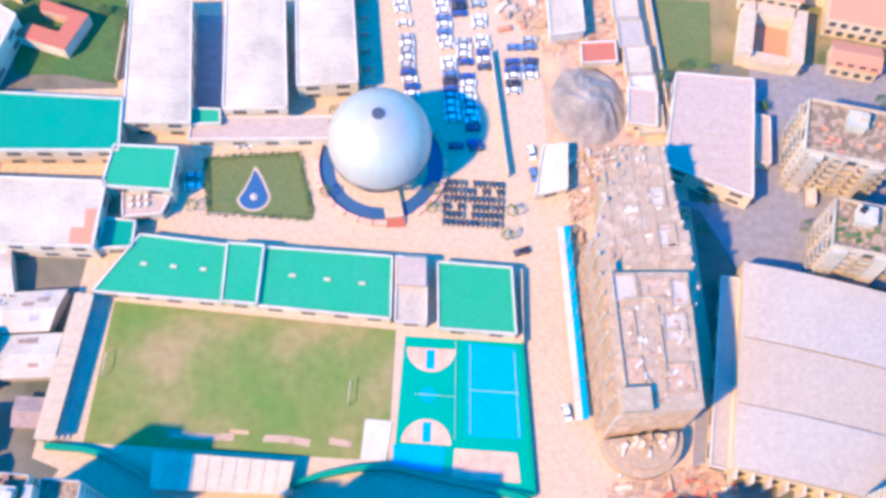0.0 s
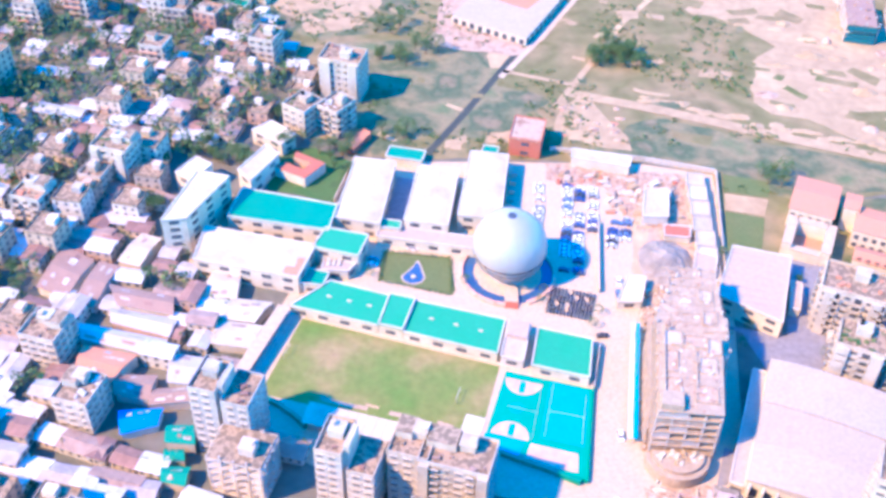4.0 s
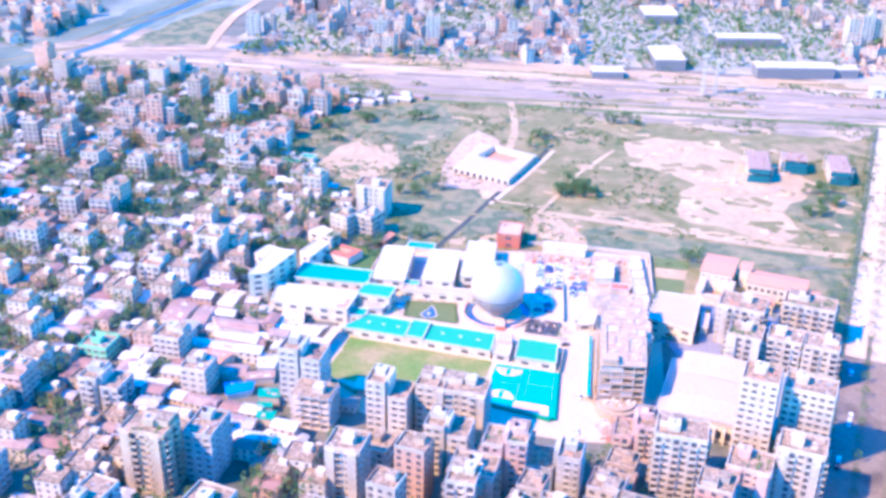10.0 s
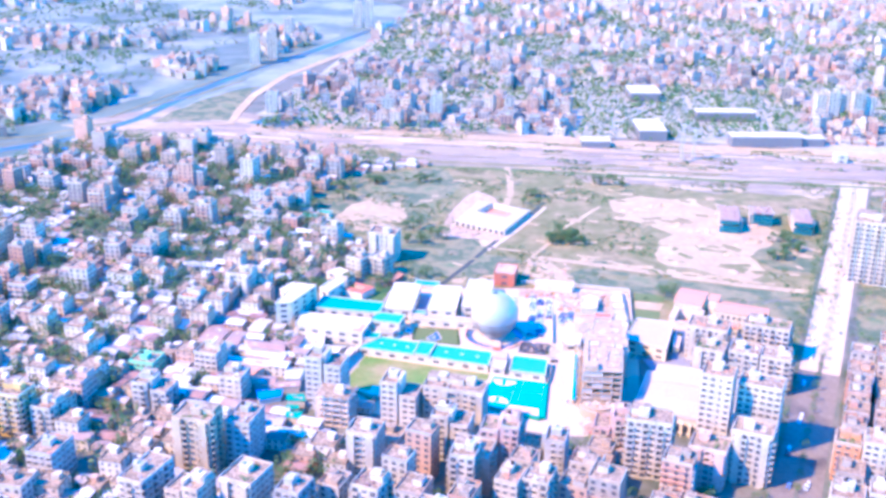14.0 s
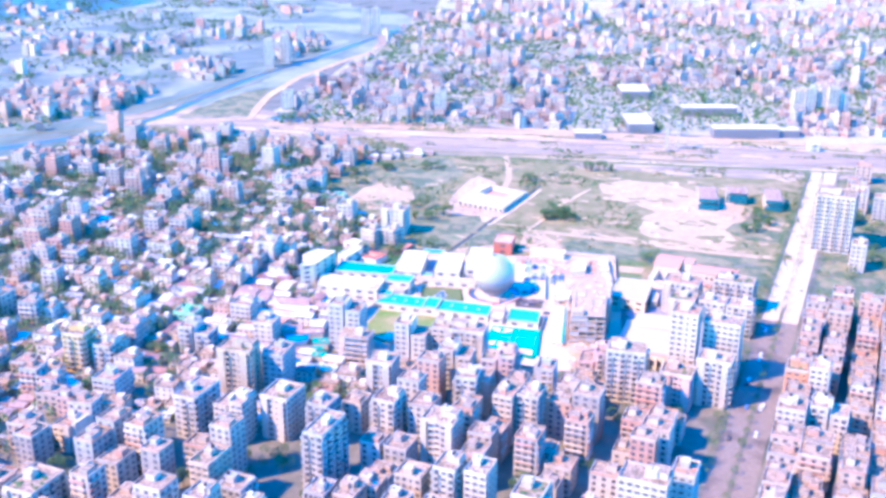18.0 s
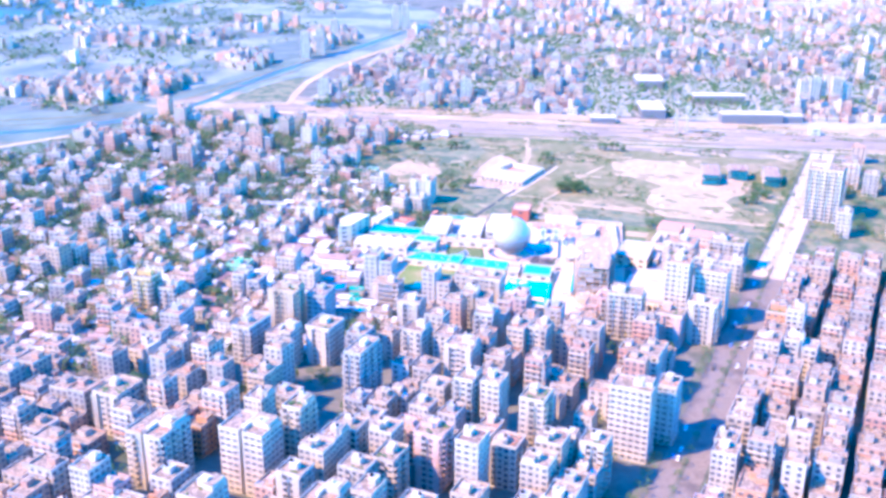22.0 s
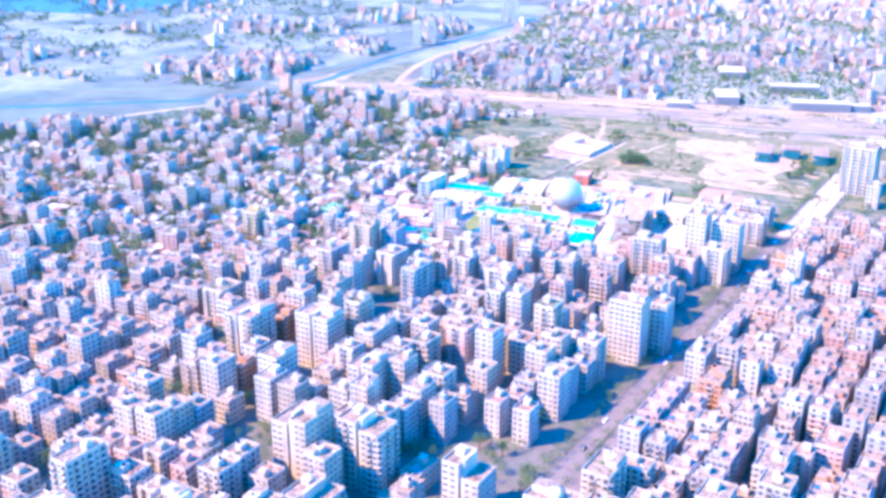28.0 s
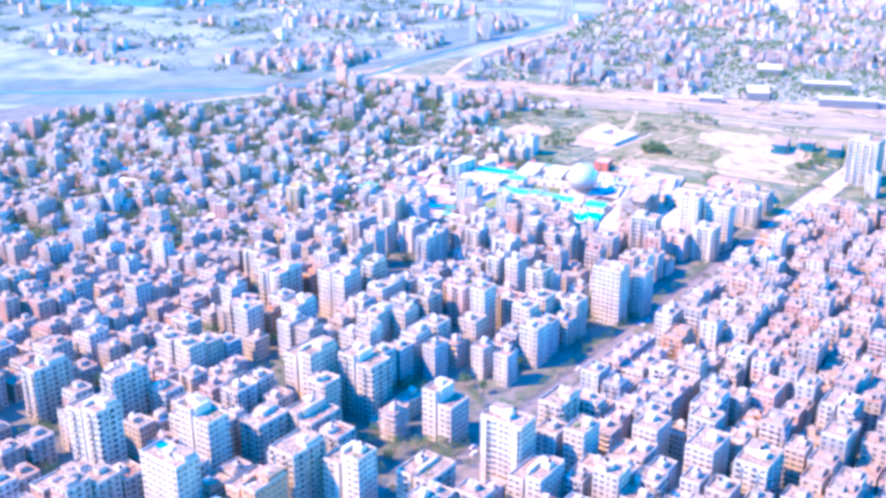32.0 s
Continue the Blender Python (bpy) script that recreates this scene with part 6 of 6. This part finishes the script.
# ---- the old low town west of the compound ----
TAKEN += [(-76, 96, 13), (-86, 102, 9), (-66, 88, 8)]
HOUSES = [low_house(w, d, n, kind, 500 + k) for k, (w, d, n, kind) in enumerate(((9, 6, 1, "tin"), (12, 6.5, 1, "tin"), (7, 6, 1, "tin"), (15, 7, 1, "tin"), (9, 8, 2, "flat"), (10, 9, 3, "flat"), (8, 8, 2, "flat"), (11, 10, 4, "flat"), (10, 6, 2, "tin")))]
for p in HOUSES:
    tagged(p, group="houses of the low town")
WATERSIDE = [(-1500, 60), (-470, 200), (-390, 300), (-346, 440), (-300, 600), (-2000, 900)]
low, canopy, count = Shape(), Shape(), 0
cells = []
for i in range(-64, 4):
    for j in range(-42, 60):
        a, b = i * 7.6 + 2.6 * (i // 5) + rng.uniform(-1.5, 1.5), j * 7.3 + 2.6 * (j // 6) + rng.uniform(-1.5, 1.5)
        t = radians(-9)
        cells.append((-70 + a * math.cos(t) - b * math.sin(t), a * math.sin(t) + b * math.cos(t), rng.random(), rng.random(), rng.random()))
cells.sort(key=lambda c: (c[0] + 95) ** 2 + (c[1] - 10) ** 2)
for x, y, p, q, v in cells:
    if y < west_edge(x) + 5 and x > -190 - 0.62 * (y + 500) or x > -56 or y > 400 or inside(x, y, WATERSIDE) or not free(x, y, 3.0):
        continue
    if p < (0.12 if x > -170 and -70 < y < 62 else 0.54 if y > 60 else 0.4):
        if math.hypot(x + 95, y - 10) < 120 and v < 0.3:
            plant(x, y, 0.8 + 0.4 * q)
        else:
            leaf_clumps(canopy, rng, x, y, 5.6, 4.4 + 2.0 * q, 4.4, 64, 0.95)
        continue
    if v < 0.5:
        leaf_clumps(canopy, rng, x + 4.6, y + 3 * (q - 0.5), 2.6, 2.2, 2.4, 22, 0.6)
    turn = -9 + rng.choice((0, 0, 90, 4, -6))
    if count < 300:
        m = HOUSES[(0, 2, 0, 1, 8, 2, 8, 0, 3)[int(q * 9)]] if v < 0.66 or (x > -145 and -60 < y < 62) else HOUSES[4 + int(q * 4)]
        put(m, x, y, turn, 0.8 + 0.2 * v, 0.85 + 0.2 * p, 1)
        count += 1
    elif v < (0.76 if x < -150 or y > 130 else 0.85):
        low.box(x, y, 5 + 3.5 * q, 4.6 + 2.4 * p, 0, 2.8, turn, 0, 0)
        low.gable(x, y, 5 + 3.5 * q, 4.6 + 2.4 * p, 2.8, 0.9, 0.4, turn, 3)
    else:
        stuff_block(low, x, y, 8 + 4 * q, 8 + 3 * p, 2 + int(3.6 * q + (v > 0.93) * 2), -9 + (turn + 9) % 90, y < 330)
tagged(part("old_town_houses", low, [PAINT_MANY, ROOFTOP, GLASS, TIN_MANY]), "crowded low houses with tin and cement roofs among trees", "houses", kind="stuff")

# ---- the far town beyond the railway ----
far = Shape()
for i in range(0, 104):
    for j in range(0, 76):
        x, y = -235 + 15.5 * i + rng.uniform(-5, 5) - 0.1 * j, 452 + 16 * j + rng.uniform(-5, 5)
        if inside(x, y, BAND) or (60 < x < 270 and y < 640) or x < -235 + 0.13 * (y - 450) or noise.noise((x * 0.011, y * 0.011, 8)) + 0.5 * noise.noise((x * 0.05, y * 0.05, 2)) > 0.04 or y > 1650:
            if y < 1200 and x > -225 + 0.13 * (y - 450):
                leaf_clumps(canopy, rng, x, y, 4.2, 7.5, 4, 20, 2.2)
            continue
        n = 1 + int(rng.random() ** 2.6 * 5) + (3 if rng.random() < 0.03 else 0)
        stuff_block(far, x, y, rng.uniform(7, 12), rng.uniform(7, 12), n, rng.choice((-19, -5, 8, 30)), y < 800)
for i in range(2600):
    x, y = rng.uniform(-1400, -330), rng.uniform(400, 1500)
    lush = noise.noise((x * 0.006, y * 0.009, 3)) + 0.4 * noise.noise((x * 0.03, y * 0.03, 1))
    if x > -400 + 0.2 * (y - 560):
        continue
    if lush > 0.22 and rng.random() < 0.75:
        stuff_block(far, x, y, rng.uniform(7, 13), rng.uniform(7, 11), 1 + int(rng.random() ** 2 * 6), rng.uniform(-30, 30), False)
    elif lush > -0.12:
        leaf_clumps(canopy, rng, x, y, 3, 9, 3.5, 14, 2.4)
HAMLETS = ([(-450, 437), (-401, 468), (-378, 566), (-442, 622), (-520, 570), (-580, 470)], [(-372, 640), (-335, 640), (-322, 690), (-350, 720), (-400, 700)], [(-620, 760), (-430, 800), (-420, 860), (-640, 880)], [(-300, 760), (-262, 800), (-240, 930), (-330, 920)])
for ring, many in zip(HAMLETS, (150, 34, 60, 46)):
    xs, ys = [q[0] for q in ring], [q[1] for q in ring]
    for i in range(many * 2):
        x, y = rng.uniform(min(xs), max(xs)), rng.uniform(min(ys), max(ys))
        if not inside(x, y, ring):
            continue
        stuff_block(far, x, y, rng.uniform(7, 13), rng.uniform(7, 11), 2 + int(rng.random() ** 1.6 * 4), rng.uniform(-30, 30), False)
        if i % 2:
            leaf_clumps(canopy, rng, x + 8, y - 6, 3, 5, 3.5, 14, 1.6)
for i in range(500):
    x, y = rng.uniform(236, 640), rng.uniform(-300, 330)
    if x < avenue_x(y) + 24 or not free(x, y, 8) or (y > 0 and x < 330 and rng.random() < 0.75):
        if y > 0 and x > avenue_x(y) + 16:
            leaf_clumps(canopy, rng, x, y, 3, 4, 3, 20, 1.2)
        continue
    stuff_block(far, x, y, rng.uniform(10, 15), rng.uniform(10, 14), rng.randint(3, 8), AVENUE_TURN)
    TAKEN.append((x, y, 8))
tagged(part("far_town_blocks", far, [PAINT_MANY, ROOFTOP, GLASS]), "far town of pale blocks beyond the railway", "buildings", kind="stuff")
tagged(part("tree_canopy", canopy, LEAF), "clumps of dark green trees between houses", "trees", kind="stuff")

# ---- worn patches and bushes along the railway ----
wear, hedge = Shape(), Shape()
for i in range(170):
    x = rng.uniform(-240, 620)
    y = rng.uniform(0, 84) + 352 - 0.07 * x
    if not inside(x, y, BAND):
        continue
    k = rng.choice((0, 0, 1, 2))
    wear.prism(uneven(corners(x, y, rng.uniform(14, 70), rng.uniform(1.5, 5), -4), 6, 2.0, i), 0.1, 0.34 + 0.0007 * i, k)
    if rng.random() < 0.35:
        for j in range(rng.randint(2, 7)):
            leaf_clumps(hedge, rng, x + 4 * j, y - 0.3 * j, 1.2, 2.4, 1.6, 9, 1.2)
tagged(part("railway_wear", wear, [EARTH, SCRUB, BALLAST]), "worn patches of sand, weeds and ballast", "ground patches", kind="stuff")
tagged(part("railway_bushes", hedge, LEAF), "low bushes along the railway", "bushes", kind="stuff")

# ---- sheds and yards by the railway ----
# solid sheds; the shade of their open fronts is put into the wall colour
for x, y, w, d, h in ((135, 602, 30, 34, 9), (126, 462, 24, 40, 9), (202, 522, 54, 16, 9), (222, 439, 60, 16, 9), (262, 444, 20, 14, 7), (76, 421, 24, 14, 6), (20, 436, 120, 16, 2)):
    if h > 3:
        flat_roof_block("railway_shed", corners(x, y, w, d, 4), h, SHEET, SHADE_WALL, "long railway shed, solid walls darkened like shaded open fronts, pale sheet roof", windows=False)
for x, y, h in ((293, 538, 8), (303, 536, 9), (314, 540, 8), (325, 534, 9), (336, 538, 7), (-66, 501, 8), (-290, 726, 11), (-276, 752, 11), (-281, 872, 9), (-210, 982, 11), (-194, 978, 12), (-222, 508, 6), (-110, 492, 7)):
    put(apartment(11, 11, h, "white", "grid", int(abs(x)), rich=False), x, y, 6)

for x, y, h in ((143, 380, 30), (154, 389, 24)):
    mast = thing("lighting_mast", "tall pale lattice lighting mast by the railway", "mast", "railway masts")
    for a, b in ((-0.9, -0.9), (0.9, -0.9), (0.9, 0.9), (-0.9, 0.9)):
        s = Shape()
        s.tube(x + a, y + b, 0.22, 0, h, 6, 0, 0.16)
        part("leg", s, GREY_TIN, mast)
    for k in range(6):
        s = Shape()
        s.slab(x, y, 2.3, 2.3, (k + 1) * h / 6.2, (k + 1) * h / 6.2 + 0.25)
        part("brace", s, GREY_TIN, mast)
    s = Shape()
    s.slab(x, y, 4.2, 2.4, h, h + 1.4)
    part("lamp_rack", s, GREY_TIN, mast)
flat_roof_block("signal_hut", corners(273, 392, 9, 8, 4), 7, SHEET, WHITE, "small white railway signal hut")

# ---- open land north of the compound ----
sq = thing("courtyard_building", "square white building round an inner courtyard", "building")
OUT, INN = [(-31, 214), (3, 197), (20, 239), (-16, 257)], [(-17, 234), (3, 223.5), (13, 240), (-7, 252)]
for k in range(4):
    a, b, c, d2 = OUT[k], OUT[(k + 1) % 4], INN[(k + 1) % 4], INN[k]
    s = Shape()
    s.prism([a, b, c, d2], 0, 3.7)
    part("wing", s, CREAM, sq)
    s = Shape()
    s.prism([a, b, c, d2], 3.7, 4.0 + 0.01 * k)
    part("roof", s, BEIGE_ROOF, sq)
    for i in range(9):
        s = Shape()
        t = (i + 0.5) / 9
        s.box(a[0] + (b[0] - a[0]) * t, a[1] + (b[1] - a[1]) * t, 2.2, 0.4, 0.6, 3.0, math.degrees(math.atan2(b[1] - a[1], b[0] - a[0])))
        part("arch_window", s, GLASS, sq)
sheet("courtyard", INN, 0.3, TERRA, "brick-red paved inner courtyard", "courtyard")
sheet("forecourt", uneven([(-40, 196), (-20, 190), (3, 190), (10, 202), (24, 238), (14, 250), (-2, 262), (-4, 274), (-20, 290), (-30, 262), (-36, 238)], 4, 1.5, 3), 0.2, RUBBLE, "sandy forecourt before the courtyard building", "forecourt")
for x, y, w, d, n in ((155, 232, 13, 30, 3), (178, 240, 15, 14, 3), (203, 231, 12, 28, 3)):
    g = thing("unfinished_block", "concrete frame wrapped in teal safety net", "building")
    for k in range(n + 1):
        s = Shape()
        s.box(x, y, w, d, 2.9 * k, 2.9 * k + 0.35, -8)
        part("floor_slab", s, BROWN_TIN if k == n else CONCRETE, g)
    for i in range(3):
        for j in range(5):
            s = Shape()
            s.box(x - w * 0.45 + w * 0.45 * i, y - d * 0.46 + d * 0.23 * j, 0.5, 0.5, 0, 2.9 * n + 1.2, -8)
            part("column", s, CONCRETE, g)
    c, sn = math.cos(radians(-8)), math.sin(radians(-8))
    for u, v, l, q in ((0, -d / 2 - 0.4, w, 0), (w / 2 + 0.4, 0, d, 90)):
        for k in range(n):
            s = Shape()
            s.box(x + u * c - v * sn, y + u * sn + v * c, l, 0.12, 2.9 * k + 0.35, 2.9 * k + (2.9 if (k + int(x)) % 3 else 1.9), -8 + q)
            part("safety_net", s, NET, g)
    for k in range(7):
        s = Shape()
        s.box(x + ((k * 5) % 7 - 3) * w * 0.13, y + ((k * 3) % 7 - 3) * d * 0.13, 1.8, 1.1, 2.9 * n + 0.35, 2.9 * n + 0.8 + 0.2 * (k % 3), 20 * k)
        part("formwork_stack", s, BROWN_TIN if k % 2 else RUBBLE, g)
def mound(x, y, rx, ry, h, mat, label, seed):
    """A rough heap of loose earth."""
    s, n, m = Shape(), 14, 5
    pts = []
    for i in range(m):
        q = i / (m - 1)
        for j in range(n):
            a = 6.2832 * j / n
            k = (1 - q) * (1 + 0.35 * noise.noise((math.cos(a) * 1.4 + seed, math.sin(a) * 1.4, q))) + 0.02
            pts.append((x + rx * k * math.cos(a), y + ry * k * math.sin(a), 0.02 + h * (1 - (1 - q) ** 1.6) + 0.25 * h * noise.noise((j * 0.8, i * 0.9, seed)) * (0 < i)))
    s.add(pts, [(i * n + j, i * n + (j + 1) % n, (i + 1) * n + (j + 1) % n, (i + 1) * n + j) for i in range(m - 1) for j in range(n)] + [tuple(range((m - 1) * n, m * n))])
    heap = thing("earth_heap", label, "heap", "earth heaps")
    part("earth", s, mat, heap)


rnd = random.Random(61)
for k in range(60):
    x, y = rnd.uniform(80, 185), rnd.uniform(140, 280)
    if inside(x, y, SAND):
        mound(x, y, rnd.uniform(2, 7), rnd.uniform(1.5, 4), rnd.uniform(0.5, 2.2), rnd.choice((EARTH, EARTH, EARTH, ORANGE_DIRT, RUBBLE)), "rough heap of pale sandy earth", k)
for k in range(30):
    t = k / 30
    mound(52 + 112 * t + rnd.uniform(-2, 2), 160 - 31 * t + rnd.uniform(-2, 3), rnd.uniform(2, 6), rnd.uniform(1, 2.6), rnd.uniform(0.2, 0.7), EARTH, "low spoil heap beside the dirt road", 80 + k)
for k in range(14):
    mound(rnd.uniform(18, 44), rnd.uniform(128, 152), rnd.uniform(1, 2.6), rnd.uniform(0.8, 2), rnd.uniform(0.4, 1.2), rnd.choice((SITE, RUBBLE, RUBBLE, TERRA)), "small heap of building rubble", 120 + k)
rnd = random.Random(99)
scrub = Shape()
for k in range(7000):
    x, y = rnd.uniform(-140, 250), rnd.uniform(100, 345)
    if not inside(x, y, OPEN_LAND) or inside(x, y, SAND) or inside(x, y, OUT) or noise.noise((x * 0.03, y * 0.03, 4)) + 0.25 * noise.noise((x * 0.15, y * 0.15, 1)) < 0.06:
        continue
    leaf_clumps(scrub, rnd, x, y, 0.4, rnd.uniform(0.8, 2.4), 0.6, 6, 0.75)
tagged(part("scrub_bushes", scrub, LEAF), "low weeds and bushes over the open land", "bushes", kind="stuff")
for x, y, n in ((38, 188, 14), (46, 192, 14), (43, 196, 12), (50, 188, 8), (84, 312, 8), (23, 279, 7), (176, 172, 10), (186, 186, 9), (-118, 286, 9), (-96, 300, 9), (-60, 306, 7), (-112, 262, 6), (20, 262, 5), (70, 316, 6), (-54, 176, 8), (-40, 190, 5), (-60, 205, 6), (190, 204, 6), (180, 200, 5), (-46, 120, 5), (100, 110, 5), (-88, 112, 8), (-70, 112, 6), (-96, 96, 6), (-108, 98, 9), (-120, 104, 7), (-104, 66, 5), (-138, 96, 7), (-128, 66, 5), (-66, 100, 4), (-100, 130, 8)):
    for k in range(n):
        plant(x + rnd.uniform(-7, 7), y + rnd.uniform(-5, 5), rnd.uniform(0.6, 1.0))
for x, y in ((98, 52), (74, 63), (80, 66), (86, 64), (71, 24), (75, 20), (78, 28), (104, 14), (100, 18), (12, 38), (11, 33), (-10, 62), (-12, 58), (-46, 40), (30, 30), (28, 24), (-14, 40), (140, 45), (128, 50), (160, 76), (166, 84), (172, 92), (158, 96), (150, 92), (178, 100), (184, 104), (170, 70), (164, 62), (156, 50), (150, 102), (140, 98)):
    plant(x, y, 0.62)
for a, b, q in PARKS:
    for k in range(int(q * q / 14)):
        t, r2 = rnd.uniform(0, 6.283), q * math.sqrt(rnd.random()) * 0.95
        if all(math.hypot(a + r2 * math.cos(t) - tx, b + r2 * math.sin(t) - ty) > tr * 0.85 for tx, ty, tr in TAKEN):
            plant(a + r2 * math.cos(t), b + r2 * math.sin(t), rnd.uniform(0.7, 1.1))
for y in range(-450, 320, 7):
    if rnd.random() < 0.8:
        leaf_clumps(WOODS, rnd, avenue_x(y) - 12.5 + rnd.uniform(-1, 1), y, 3.4, 2.6, 2.2, 60, 0.5)
for k in range(260):
    x, y = rnd.uniform(178, 330), rnd.uniform(8, 300)
    if x > avenue_x(y) + 17 and all((x - a) ** 2 + (y - b) ** 2 > (q + 3) ** 2 for a, b, q in TAKEN):
        leaf_clumps(WOODS, rnd, x, y, 3.4, 3.6, 2.6, 60, 0.7)
for y in range(-460, 320, 11):
    plant(avenue_x(y) + rnd.uniform(-0.4, 0.4), y, 0.55 + 0.3 * rnd.random())
    if rnd.random() < 0.75:
        plant(avenue_x(y) - 14.5, y + 4, 0.5 + 0.3 * rnd.random())
    if rnd.random() < 0.75:
        plant(avenue_x(y) + 14.5, y + 2, 0.5 + 0.3 * rnd.random())
for k in range(46):
    y = rnd.uniform(-440, 300)
    side = rnd.choice((-1, 1))
    tagged(put(CAR, avenue_x(y) + side * rnd.uniform(3, 8.5), y, AVENUE_TURN + (180 if side < 0 else 0)), "passenger car standing on the asphalt avenue", "car", "cars on the avenue")
for x, y, w, d in ((-150, -30, 7, 6), (-160, 10, 6, 5), (-132, 216, 14, 6), (-122, 224, 9, 6), (-26, -358, 9, 7)):
    flat_roof_block("teal_shack", corners(x, y, w, d, -14), 3.4, TEAL, CREAM, "small shack with a teal sheet roof", windows=False)
tarp = thing("tarpaulin_shelter", "bright blue tarpaulin shelter on a block's roof", "shelter")
for a, b in ((-2.4, -1.9), (2.4, -1.9), (2.4, 1.9), (-2.4, 1.9)):
    s = Shape()
    s.tube(-77.4 + a, -469 + b, 0.08, 40.3, 43.2, 6)
    part("post", s, WHITE, tarp)
s = Shape()
s.gable(-77.4, -469, 5, 4, 43.2, 0.5, 0.3, -19)
part("sheet", s, BLUE, tarp)
tagged(part("roadside_woods", WOODS, LEAF), "further trees along streets and gardens", "trees", kind="stuff")
